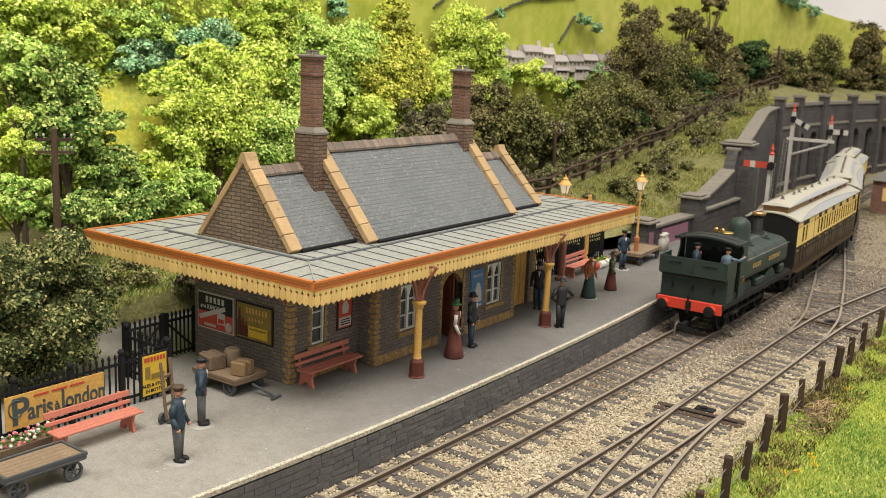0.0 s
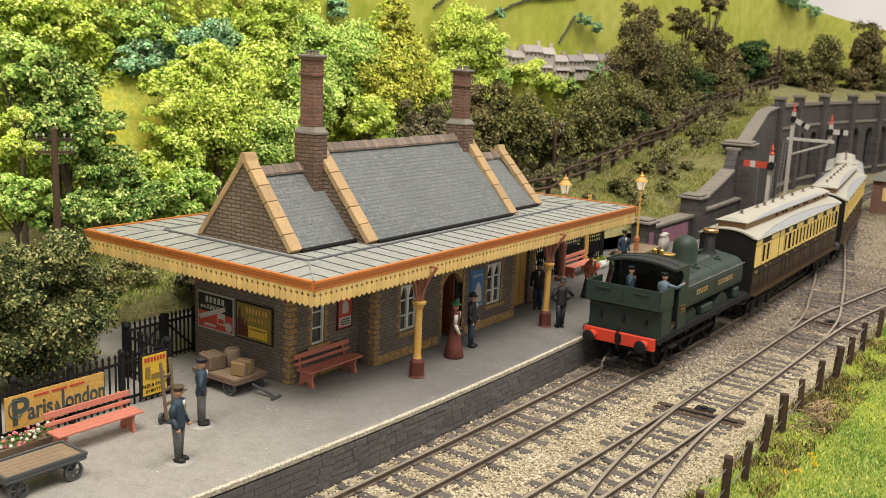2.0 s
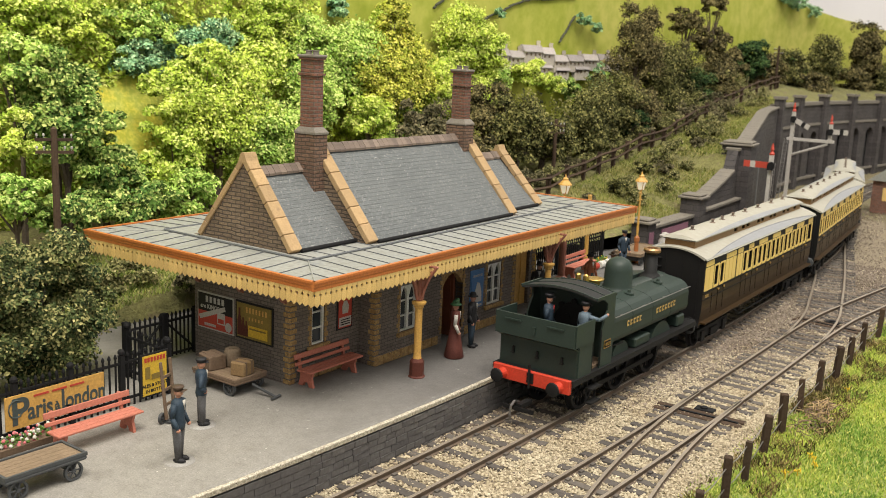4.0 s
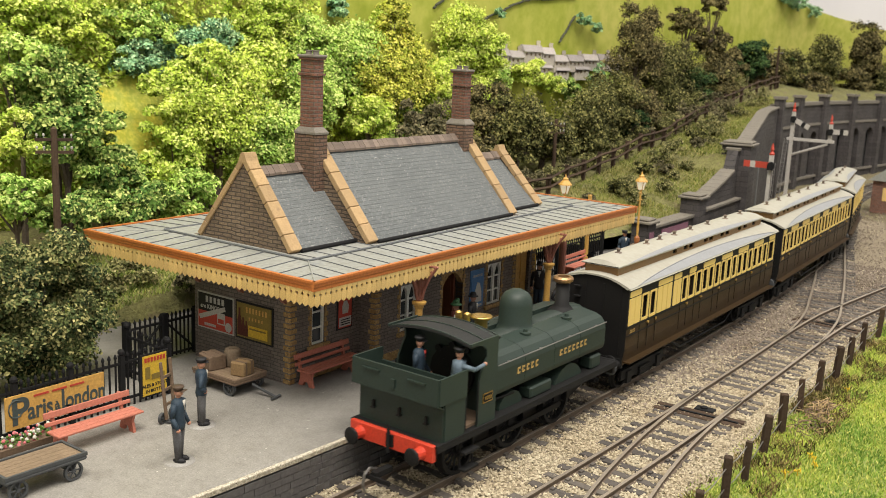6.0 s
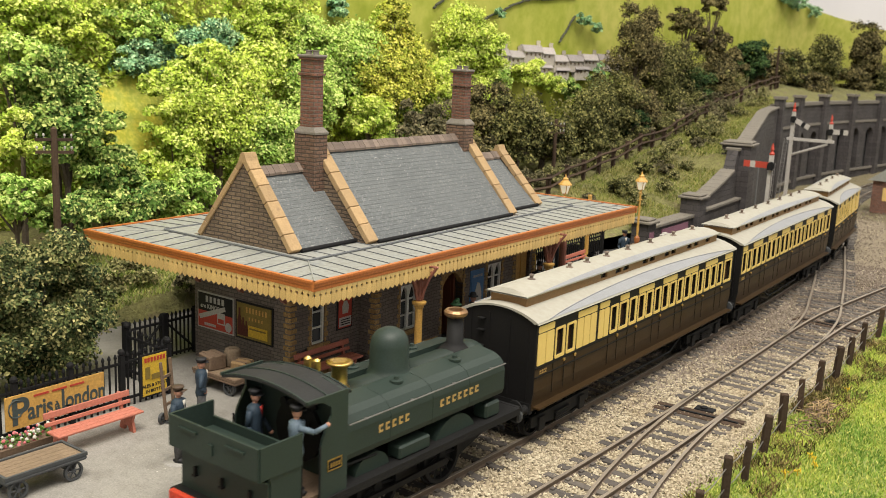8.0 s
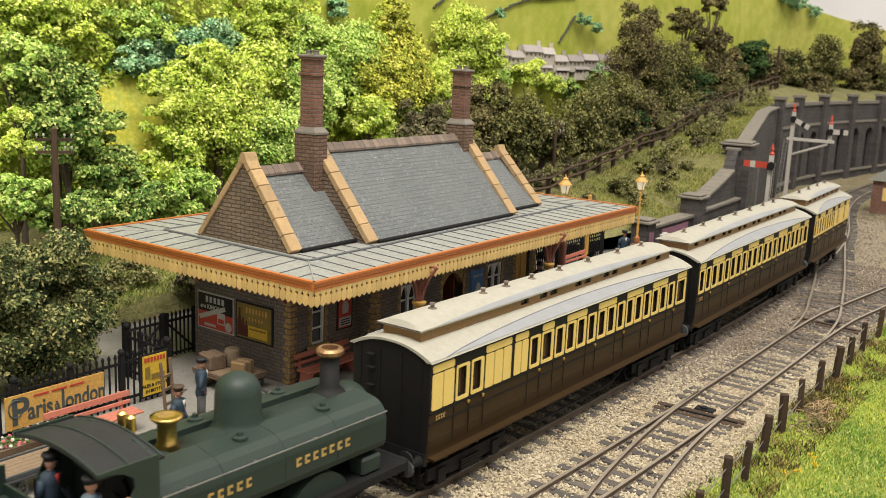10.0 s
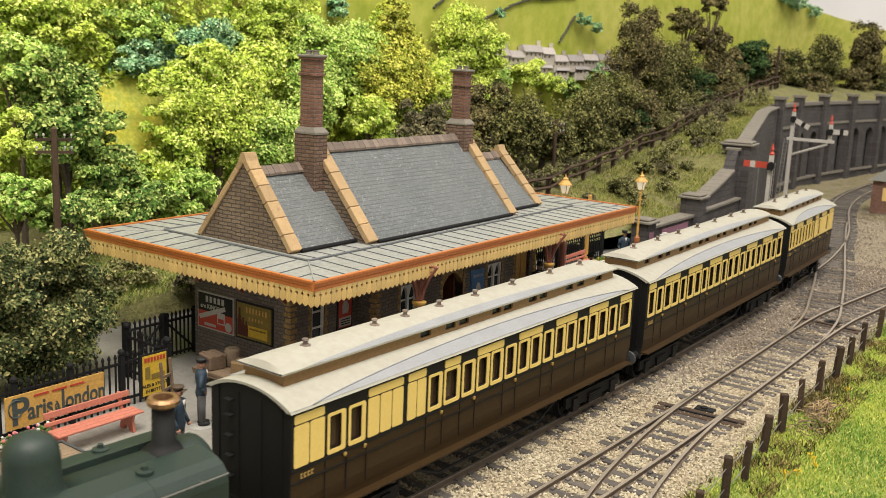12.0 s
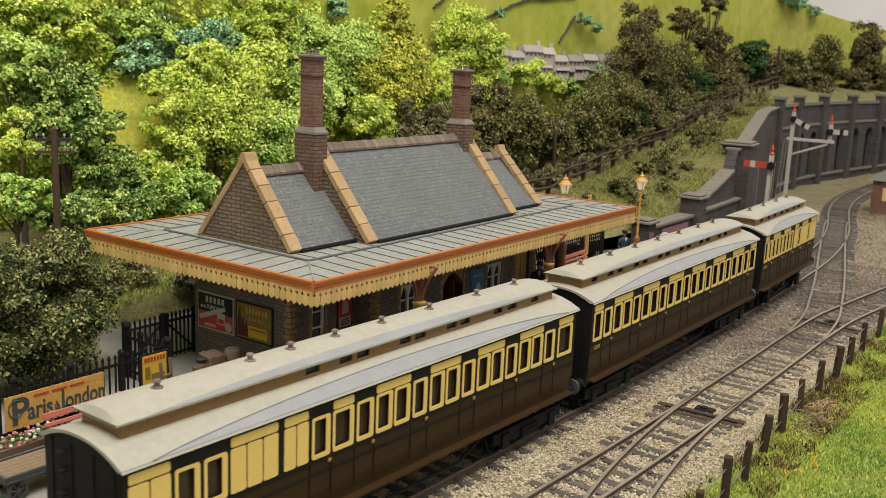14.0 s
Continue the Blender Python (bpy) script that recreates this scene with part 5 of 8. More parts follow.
plate(t, "board", 0, 1.1, 0.6, 1.95, 0, M_POSTGLD, "", 0.03)
plate(t, "bars", 0.08, 1.2, 0.52, 1.4, -0.03, M_POSTRED)


# ---------------------------------------------------------------- trolleys and luggage
def wheel_part(parent, x, y, z, r):
    bm = bmesh.new()
    turn = pose(x, y, z, 90, 0, 0)
    lathe(bm, [(r * 0.78, -0.035), (r, -0.035), (r, 0.035), (r * 0.78, 0.035), (r * 0.78, -0.035)], 16, turn, False)
    rim = part("wheel", bm, M_TROLLEY, parent)
    bm = bmesh.new()
    lathe(bm, [(r * 0.2, -0.04), (r * 0.2, 0.04)], 8, turn)
    part("hub", bm, M_TROLLEY, rim)
    for k in range(6):
        a = k * math.pi / 3
        bm = bmesh.new()
        rod(bm, (x, y, z), (x + r * 0.8 * math.cos(a), y, z + r * 0.8 * math.sin(a)), 0.018, n=4)
        part("spoke", bm, M_TROLLEY, rim)


def trolley(m, lx, ly, deck, label, material, planks):
    t = thing("platform_trolley", m, label, "trolley", "platform trolleys")
    bm = bmesh.new()
    box(bm, 0, 0, deck - 0.12, lx, ly, deck - 0.03, c=0.03)
    for xa, ya, xb, yb in ((0, 0, lx, 0.06), (0, ly - 0.06, lx, ly), (0, 0.06, 0.06, ly - 0.06), (lx - 0.06, 0.06, lx, ly - 0.06)):
        box(bm, xa, ya, deck - 0.03, xb, yb, deck + 0.04)
    part("frame", bm, material, t)
    for k in range(planks):
        bm = bmesh.new()
        w = (ly - 0.12) / planks
        box(bm, 0.06, 0.06 + k * w + 0.004, deck - 0.03, lx - 0.06, 0.06 + (k + 1) * w - 0.004, deck + 0.01)
        part("deck_board", bm, M_TIMBER, t)
    for x in (0.28, lx - 0.28):
        for y in (0.08, ly - 0.08):
            wheel_part(t, x, y, 0.2, 0.2)
        bm = bmesh.new()
        rod(bm, (x, 0.05, 0.2), (x, ly - 0.05, 0.2), 0.03, n=6)
        box(bm, x - 0.08, 0.12, 0.2, x + 0.08, ly - 0.12, deck - 0.12)
        part("axle", bm, M_TROLLEY, t)
    return t


trolley(P(-8.25, 2.55, PLAT_Z, 0, 0, -1), 1.72, 0.9, 0.5, "dark grey platform trolley with a tan board deck", M_TROLLEY, 5)
cart = trolley(P(-0.5, 3.72, PLAT_Z, 0, 0, 90), 1.6, 1.1, 0.42, "brown luggage barrow with crates beside the wall", M_WOODOLD, 7)
bm = bmesh.new()
rod(bm, (-0.05, 0.55, 0.25), (-0.75, 0.42, 0.05), 0.035)
rod(bm, (-0.72, 0.25, 0.05), (-0.78, 0.6, 0.05), 0.035)
part("pull_handle", bm, M_TROLLEY, cart, "dark pull handle resting on the platform")
trolley(P(20.6, 3.15, PLAT_Z, 0, 0, 4), 2.6, 1.2, 0.5, "empty brown luggage trolley at the platform end", M_TIMBER, 6)


def crate(x, y, z, w, d, h, rz, material, label, name="crate"):
    c = thing(name, P(x, y, z, 0, 0, rz), label, name, "station luggage")
    bm = bmesh.new()
    box(bm, -w / 2, -d / 2, 0, w / 2, d / 2, h, c=0.03)
    part("body", bm, material, c)
    bm = bmesh.new()
    for e in (-0.25, 0.25):
        box(bm, e * w - 0.03, -d / 2 - 0.008, 0.02, e * w + 0.03, d / 2 + 0.008, h + 0.008)
    part("strap", bm, M_WOODOLD, c)


crate(-1.05, 4.05, PLAT_Z + 0.43, 0.46, 0.42, 0.36, 12, M_CRATE, "tan strapped crate on the luggage barrow")
crate(-1.2, 5.0, PLAT_Z + 0.43, 0.5, 0.56, 0.38, -10, M_WOODOLD, "brown wooden box on the luggage barrow")
c = thing("sack", P(-0.75, 4.75, PLAT_Z + 0.43), "upright brown sack on the luggage barrow", "sack", "station luggage")
bm = bmesh.new()
lathe(bm, [(0.2, 0), (0.22, 0.06), (0.215, 0.38), (0.19, 0.46), (0.1, 0.48)], 12)
part("body", bm, M_SACK, c, "", True)
bm = bmesh.new()
lathe(bm, [(0.11, 0.47), (0.12, 0.49), (0.08, 0.5)], 10)
part("tied_neck", bm, M_SACK, c)

k = thing("sack_truck", P(-3.55, 3.72, PLAT_Z, 0, 0, 20), "brown wooden sack truck standing upright", "sack truck")
for y in (-0.17, 0.17):
    bm = bmesh.new()
    rod(bm, (y, 0, 0.1), (y * 1.15, 0.12, 1.45), 0.045, 0.04, 8)
    part("handle", bm, M_WOODOLD, k)
    wheel_part(k, y * 1.3, 0.08, 0.13, 0.13)
for z in (0.4, 0.75, 1.05):
    bm = bmesh.new()
    box(bm, -0.19, z * 0.085 - 0.02, z, 0.19, z * 0.085 + 0.02, z + 0.06)
    part("cross_bar", bm, M_WOODOLD, k)
bm = bmesh.new()
box(bm, -0.2, -0.28, 0.02, 0.2, 0.04, 0.05)
part("toe_plate", bm, M_TROLLEY, k)

M_FLOWERPINK, M_FLOWERWHITE, M_FLOWERGREEN = paint("pink_flower", (0.7, 0.2, 0.22), 0.7), paint("white_flower", (0.75, 0.75, 0.66), 0.7), paint("flower_leaf_green", (0.1, 0.2, 0.03), 0.8)


def flower_bed(x, y, lx, label, colours, seed):
    b = thing("flower_trough", P(x, y, PLAT_Z), label, "planter", "flower troughs")
    bm = bmesh.new()
    prism(bm, [(-0.16, 0), (0.16, 0), (0.2, 0.16), (-0.2, 0.16)], 0, lx, "x")
    part("trough", bm, M_WOODOLD, b)
    rng = random.Random(seed)
    for mname, mt, n in (("leaves", M_FLOWERGREEN, 70), ("blossom", colours[0], 28), ("blossom", colours[1], 28)):
        bm = bmesh.new()
        for i in range(n):
            ball(bm, (rng.uniform(0.05, lx - 0.05), rng.uniform(-0.18, 0.18), rng.uniform(0.15, 0.32 if mname == "leaves" else 0.38)), rng.uniform(0.022, 0.045), 6, 4)
        tagged(part(mname, bm, mt, b), kind="stuff")


flower_bed(-7.2, 4.75, 1.3, "trough of pink and white flowers by the railings", (M_FLOWERPINK, M_FLOWERWHITE), 4)
flower_bed(18.3, 4.55, 1.9, "trough of yellow-green flowers under the canopy", (M_POSTGLD, M_FLOWERGREEN), 5)
for x in (18.6, 19.2, 19.8):
    bm = bmesh.new()
    lathe(bm, [(0.14, -0.2), (0.16, 0), (0.14, 0.2)], 10, pose(x, 4.25, PLAT_Z + 0.15, 0, 90, 0))
    tagged(part("edging_stone", bm, M_POSTRED if x == 18.6 else M_WHITE), "painted edging stone beside the flower trough", "stone", "edging stones")
for x, y in ((24.6, 3.9), (25.1, 4.0)):
    c = thing("milk_churn", P(x, y, PLAT_Z), "pale metal milk churn beside the low wall", "churn", "milk churns")
    bm = bmesh.new()
    lathe(bm, [(0.2, 0), (0.2, 0.5), (0.13, 0.66), (0.13, 0.72)], 14)
    part("body", bm, M_POSTWHT, c, "", True)
    bm = bmesh.new()
    lathe(bm, [(0.17, 0.72), (0.17, 0.78), (0.05, 0.82)], 14)
    part("lid", bm, M_POSTWHT, c)


# ---------------------------------------------------------------- lamps, poles, signals
def street_lamp(x, y):
    p = thing("platform_lamp", P(x, y, PLAT_Z), "ochre platform lamp with a glazed lantern", "lamp", "platform lamps")
    bm = bmesh.new()
    lathe(bm, [(0.14, 0), (0.14, 0.1), (0.1, 0.14), (0.09, 0.9), (0.12, 0.95), (0.12, 1.1), (0.06, 1.2)], 10)
    part("base", bm, M_ORANGEBASE, p, "orange-brown lamp base")
    bm = bmesh.new()
    lathe(bm, [(0.055, 1.15), (0.04, 3.0), (0.08, 3.05), (0.04, 3.1), (0.06, 3.2)], 10)
    rod(bm, (-0.25, 0, 2.75), (0.25, 0, 2.75), 0.02, n=6)
    part("post", bm, M_COLUMN, p)
    bm = bmesh.new()
    lathe(bm, [(0.13, 3.2), (0.23, 3.55)], 4, pose(0, 0, 0, 0, 0, 45))
    part("lantern_glass", bm, M_LAMPGLASS, p, "pale glazed lantern")
    bm = bmesh.new()
    for i in range(4):
        a = radians(45 + 90 * i)
        rod(bm, (0.13 * math.cos(a), 0.13 * math.sin(a), 3.2), (0.23 * math.cos(a), 0.23 * math.sin(a), 3.55), 0.018, n=5)
    lathe(bm, [(0.29, 3.55), (0.28, 3.58), (0.12, 3.74), (0.12, 3.8), (0.04, 3.86), (0.02, 3.98)], 8)
    part("lantern_top", bm, M_COLUMN, p, "ochre lantern top with finial")
    return p


lamp = street_lamp(21.3, 3.7)
copy_thing(lamp, P(17.5, 5.3, PLAT_Z))
bm = bmesh.new()
lathe(bm, [(0.24, 0), (0.24, 0.12), (0.14, 0.2), (0.13, 3.2)], 12, pose(15.9, 4.35, PLAT_Z))
tagged(part("canopy_post", bm, M_BRACKET), "terracotta iron post under the far canopy", "post")
for x in (13.6, 19.0):
    bm = bmesh.new()
    box(bm, x - 0.08, 4.85, PLAT_Z, x + 0.08, 4.98, 3.9, c=0.02)
    tagged(part("canopy_post", bm, M_COLUMN), "yellow timber post against the railings", "post")


def telegraph_pole(x, y, foot, top):
    p = thing("telegraph_pole", P(x, y, foot), "dark brown telegraph pole with pale insulators", "pole", "telegraph poles")
    h = top - foot
    bm = bmesh.new()
    lathe(bm, [(0.12, -0.3), (0.09, h), (0.02, h + 0.06)], 9)
    part("pole", bm, M_POST, p)
    for z in (h - 0.3, h - 0.65):
        bm = bmesh.new()
        box(bm, -0.5, -0.05, z - 0.04, 0.5, 0.05, z + 0.04, pose(0, 0, 0, 0, 0, -35))
        arm = part("cross_arm", bm, M_POST, p)
        for i in (-0.45, -0.27, 0.27, 0.45):
            bm = bmesh.new()
            m = pose(0, 0, 0, 0, 0, -35) @ pose(i, 0, z + 0.04)
            lathe(bm, [(0.012, 0), (0.012, 0.05), (0.032, 0.06), (0.032, 0.11), (0.015, 0.13)], 8, m)
            part("insulator", bm, M_POSTWHT, arm, "white insulator")
    return p


telegraph_pole(-1.65, 11.0, 0.9, 6.95)
telegraph_pole(26.9, 11.2, bank_z(26.9, 11.2), 6.3)
telegraph_pole(71.0, 14.1, bank_z(71, 14.1), 11.2)


def signal_doll(parent, x, y, z0, z1, arm_z, length, arm_mat, tilt=0, scale=1.0):
    bm = bmesh.new()
    prism(bm, [(x - 0.11, y - 0.11), (x + 0.11, y - 0.11), (x + 0.11, y + 0.11), (x - 0.11, y + 0.11)], z0, z1, "z")
    d = part("post", bm, M_POSTWHT, parent, "white signal post")
    bm = bmesh.new()
    lathe(bm, [(0.13, z1), (0.15, z1 + 0.08), (0.06, z1 + 0.2), (0.1, z1 + 0.32), (0.02, z1 + 0.65)], 8, pose(x, y, 0))
    part("finial", bm, M_POSTRED, d, "red finial")
    m = pose(x - 0.16, y, arm_z, tilt, 0, 0)
    bm = bmesh.new()
    box(bm, -0.02, 0.0, -0.17, 0.02, length * 0.55, 0.17, m)
    box(bm, -0.02, length * 0.75, -0.17, 0.02, length, 0.17, m)
    arm = part("arm", bm, arm_mat, d, "semaphore arm")
    bm = bmesh.new()
    box(bm, -0.025, length * 0.55, -0.17, 0.025, length * 0.75, 0.17, m)
    part("arm_band", bm, M_POSTWHT if arm_mat is M_POSTRED else M_POSTBLK, arm, "arm stripe")
    bm = bmesh.new()
    lathe(bm, [(0.2, 0), (0.2, 0.1)], 12, pose(x - 0.2, y - 0.05, arm_z, 0, 90, 0))
    box(bm, x - 0.3, y - 0.18, arm_z - 0.25, x - 0.1, y + 0.12, arm_z + 0.1)
    part("spectacle", bm, M_BLACK, d, "black spectacle plate and lamp")


sg = thing("semaphore_signal", P(36.3, 2.95, 0), "white semaphore signal with a red and white arm", "signal", "signals")
signal_doll(sg, 0, 0, -0.2, 4.7, 4.15, 1.45, M_POSTRED)
bm = bmesh.new()
for y in (-0.28, -0.14):
    rod(bm, (-0.16, y, 0), (-0.16, y, 4.3), 0.02, n=5)
for z in range(14):
    rod(bm, (-0.16, -0.28, 0.3 + z * 0.28), (-0.16, -0.14, 0.3 + z * 0.28), 0.015, n=4)
part("ladder", bm, M_STEEL, sg, "thin metal ladder")
sg = thing("bracket_signal", P(53.0, 6.9, 0), "white bracket signal with two dolls and ladder", "signal", "signals")
signal_doll(sg, 0, 0, -0.2, 6.4, 5.9, -1.3, M_POSTWHT, 25)
signal_doll(sg, 0, -2.6, 4.5, 5.7, 5.2, -1.2, M_POSTWHT, 0)
bm = bmesh.new()
box(bm, -0.12, -2.9, 4.4, 0.12, 0.3, 4.6)
rod(bm, (0, -0.1, 3.4), (0, -2.5, 4.3), 0.09, n=6)
part("bracket", bm, M_POSTWHT, sg, "white bracket landing")
bm = bmesh.new()
for y in (0.2, 0.45):
    rod(bm, (-0.9, y, -0.1), (-0.1, y, 4.5), 0.025, n=5)
for z in range(15):
    rod(bm, (-0.9 + z * 0.053, 0.2, 0.2 + z * 0.29), (-0.9 + z * 0.053, 0.45, 0.2 + z * 0.29), 0.018, n=4)
part("ladder", bm, M_STEEL, sg, "leaning metal ladder")


# ---------------------------------------------------------------- fences
def post_mesh(h, w):
    bm = bmesh.new()
    box(bm, -w, -w, -0.3, w, w, h, c=0.015)
    for v in bm.verts:
        v.co.x += random.uniform(-0.015, 0.015)
        v.co.z += random.uniform(-0.02, 0.02) if v.co.z > 0.5 else 0
    return finish("post", bm, M_POST)


f = thing("wire_fence", P(0, 0, 0), "weathered wooden post and wire trackside fence", "fence")
POSTS = [(1.0, -7.3), (2.95, -7.17), (4.4, -7.12), (6.3, -6.93), (8.15, -6.82), (10.1, -6.74), (12.1, -6.7), (13.9, -6.72), (15.8, -6.67), (17.9, -6.6), (20.2, -6.62), (22.6, -6.7), (25.2, -6.9), (28.0, -7.3), (31.0, -7.8), (34.5, -8.3)]
shapes = [post_mesh(1.12, 0.085), post_mesh(1.2, 0.09), post_mesh(1.05, 0.08)]
heads = []
for i, (x, y) in enumerate(POSTS):
    ob = new("post", shapes[i % 3])
    ob.parent = f
    g = ground_z(x, y)
    ob.matrix_basis = P(x, y, g, random.uniform(-3, 3), random.uniform(-5, 2), random.uniform(0, 40))
    heads.append((x, y, g))
for z in (0.45, 0.95):
    for p, q in zip(heads[:-1], heads[1:]):
        bm = bmesh.new()
        mid = ((p[0] + q[0]) / 2, (p[1] + q[1]) / 2, (p[2] + q[2]) / 2 + z - 0.07)
        rod(bm, (p[0], p[1], p[2] + z), mid, 0.014, n=5)
        rod(bm, mid, (q[0], q[1], q[2] + z), 0.014, n=5)
        part("wire", bm, M_STEEL, f)
f = thing("bank_fence", P(0, 0, 0), "brown wooden post and rail fence climbing the bank", "fence")
pm = post_mesh(1.2, 0.1)
x, last = 19.0, None
while x < 72:
    y = fence_at(x)[0]
    here = (x, y, bank_z(x, y))
    ob = new("post", pm)
    ob.parent = f
    ob.matrix_basis = P(*here)
    if last:
        for z in (0.6, 1.05):
            bm = bmesh.new()
            rod(bm, (last[0], last[1] - 0.1, last[2] + z), (here[0], here[1] - 0.1, here[2] + z), 0.07, n=4)
            part("rail", bm, M_POST, f)
    last = here
    x += 2.3

# ---------------------------------------------------------------- hut beside the far line
h = thing("platelayers_hut", P(54.4, 0.2, -0.2), "small red brick lineside hut with grey roof", "hut")
bm = bmesh.new()
pierced(bm, -0.2, 3.0, -1.4, -1.2, 0, 2.3, [(1.0, 1.9, 0, 1.9)])
box(bm, -0.2, -1.2, 0, 0.0, 1.2, 2.3)
box(bm, 2.8, -1.2, 0, 3.0, 1.2, 2.3)
box(bm, 0, 1.0, 0, 2.8, 1.2, 2.3)
part("wall", bm, M_BRICK, h)
bm = bmesh.new()
prism(bm, [(-1.7, 2.25), (1.5, 2.25), (-0.1, 3.5)], -0.45, 3.25, "x")
part("roof", bm, M_LEAD, h, "grey sheet roof")
bm = bmesh.new()
box(bm, 1.0, -1.32, 0, 1.9, -1.26, 1.9)
part("door", bm, M_CREAM, h, "cream door")
bm = bmesh.new()
box(bm, -0.23, -0.5, 0.9, -0.19, 0.5, 1.8)
part("window", bm, M_CREAM, h, "cream boarded window")


# ---------------------------------------------------------------- little figures
def figure_paint(name, c):
    return paint(name, c, 0.6, var=0.25, scale=4, grain=30, bump=0.3, spec=0.3)


F = {"navy": figure_paint("navy_figure_paint", (0.03, 0.05, 0.075)), "black": figure_paint("black_figure_paint", (0.022, 0.022, 0.025)), "grey": figure_paint("grey_figure_paint", (0.1, 0.1, 0.105)),
     "skin": figure_paint("pink_figure_paint", (0.5, 0.26, 0.18)), "maroon": figure_paint("maroon_figure_paint", (0.14, 0.045, 0.035)), "teal": figure_paint("dark_teal_figure_paint", (0.035, 0.06, 0.055)),
     "white": figure_paint("white_figure_paint", (0.6, 0.58, 0.53)), "rust": figure_paint("rust_figure_paint", (0.3, 0.1, 0.045)), "sage": figure_paint("sage_figure_paint", (0.1, 0.12, 0.075)),
     "disc": figure_paint("clear_disc_grey", (0.36, 0.35, 0.33)), "blue": figure_paint("pale_blue_figure_paint", (0.13, 0.18, 0.23)), "green": figure_paint("leaf_green_figure_paint", (0.03, 0.09, 0.035)), "red": figure_paint("red_figure_paint", (0.5, 0.05, 0.04)), "brown": figure_paint("brown_figure_paint", (0.09, 0.06, 0.04))}


def figure(label, m, coat, legs, hat, skirt=False, arms=(20, 20), cap="bowler", stand=True, height=1.66, scarf="white", sleeve=""):
    """A painted cast figure in one mesh."""
    bm = bmesh.new()
    mats = []

    def use(key, make):
        n = len(bm.faces)
        make()
        bm.faces.ensure_lookup_table()
        if F[key] not in mats:
            mats.append(F[key])
        for q in bm.faces[n:]:
            q.material_index = mats.index(F[key])

    k = height / 1.7
    if skirt:
        use(legs, lambda: lathe(bm, [(0.27, 0.0), (0.3, 0.04), (0.24, 0.35), (0.17, 0.75), (0.13, 0.98)], 14, Matrix.Diagonal((k, k, k, 1))))
    else:
        for s in (-1, 1):
            use(legs, lambda: (rod(bm, (s * 0.08 * k, 0.02 * s, 0.06), (s * 0.09 * k, 0, 0.8 * k), 0.065, 0.1, 9)))
            use("black", lambda: ball(bm, (s * 0.09 * k, -0.05, 0.05), 0.1, 8, 5, (0.62, 1.5, 0.6)))
    use(coat, lambda: lathe(bm, [(0.16, 0.74), (0.185, 0.85), (0.15, 1.0), (0.19, 1.25), (0.17, 1.38), (0.07, 1.44)], 12, Matrix.Diagonal((k * 1.05, k * 0.78, k, 1))))
    use(scarf, lambda: prism(bm, [(-0.05, 1.4 * k), (0.05, 1.4 * k), (0.0, 1.18 * k)], -0.15 * k, -0.125 * k, "y"))
    for s, a in zip((-1, 1), arms):
        sh = Vector((s * 0.2 * k, 0, 1.34 * k))
        if a < 0:
            el = sh + Vector((s * 0.08, -0.26, -0.08)) * k
            wr = el + Vector((0, -0.24, 0.12)) * k
        elif a > 60:
            el = sh + Vector((s * 0.2, 0.06, -0.26)) * k
            wr = sh + Vector((-s * 0.04, -0.08, -0.44)) * k
        else:
            el = sh + Vector((s * 0.29 * math.sin(radians(a)) * 0.5, 0.02, -0.29)) * k
            wr = el + Vector((0, -0.08 - a * 0.003, -0.26)) * k
        use(sleeve or coat, lambda: (rod(bm, sh, el, 0.065, 0.055, 8), rod(bm, el, wr, 0.055, 0.042, 8)))
        use("skin", lambda: ball(bm, wr, 0.048, 8, 5))
    use("skin", lambda: (rod(bm, (0, 0, 1.4 * k), (0, 0, 1.5 * k), 0.05, n=8), ball(bm, (0, -0.01, 1.56 * k), 0.1, 10, 7, (0.86, 0.95, 1.12))))
    if cap == "bowler":
        use(hat, lambda: lathe(bm, [(0.155, 1.6), (0.155, 1.615), (0.1, 1.62), (0.1, 1.68), (0.07, 1.73), (0.01, 1.745)], 12, Matrix.Diagonal((1, 1, k, 1))))
    elif cap == "peaked":
        use(hat, lambda: (lathe(bm, [(0.1, 1.6), (0.1, 1.64), (0.13, 1.67), (0.12, 1.7), (0.02, 1.71)], 12, Matrix.Diagonal((1, 1, k, 1))), box(bm, -0.08, -0.17, 1.6 * k, 0.08, -0.08, 1.615 * k)))
    else:
        use(hat, lambda: (lathe(bm, [(0.17, 1.6), (0.16, 1.63), (0.1, 1.64), (0.09, 1.72), (0.03, 1.75)], 12, Matrix.Diagonal((1, 1, k, 1))), ball(bm, (0.06, -0.05, 1.72 * k), 0.07, 7, 5), ball(bm, (-0.06, 0, 1.71 * k), 0.06, 7, 5)))
    if stand:
        use("disc", lambda: lathe(bm, [(0.33, -0.004), (0.33, 0.008)], 22))
    for v in bm.verts:
        v.co *= U
    bmesh.ops.recalc_face_normals(bm, faces=bm.faces)
    me = bpy.data.meshes.new("figure")
    bm.to_mesh(me)
    bm.free()
    for q in mats:
        me.materials.append(q)
    for q in me.polygons:
        q.use_smooth = True
    ob = new("figure", me)
    ob.matrix_basis = m
    return tagged(ob, label, "figurine", "painted figures")


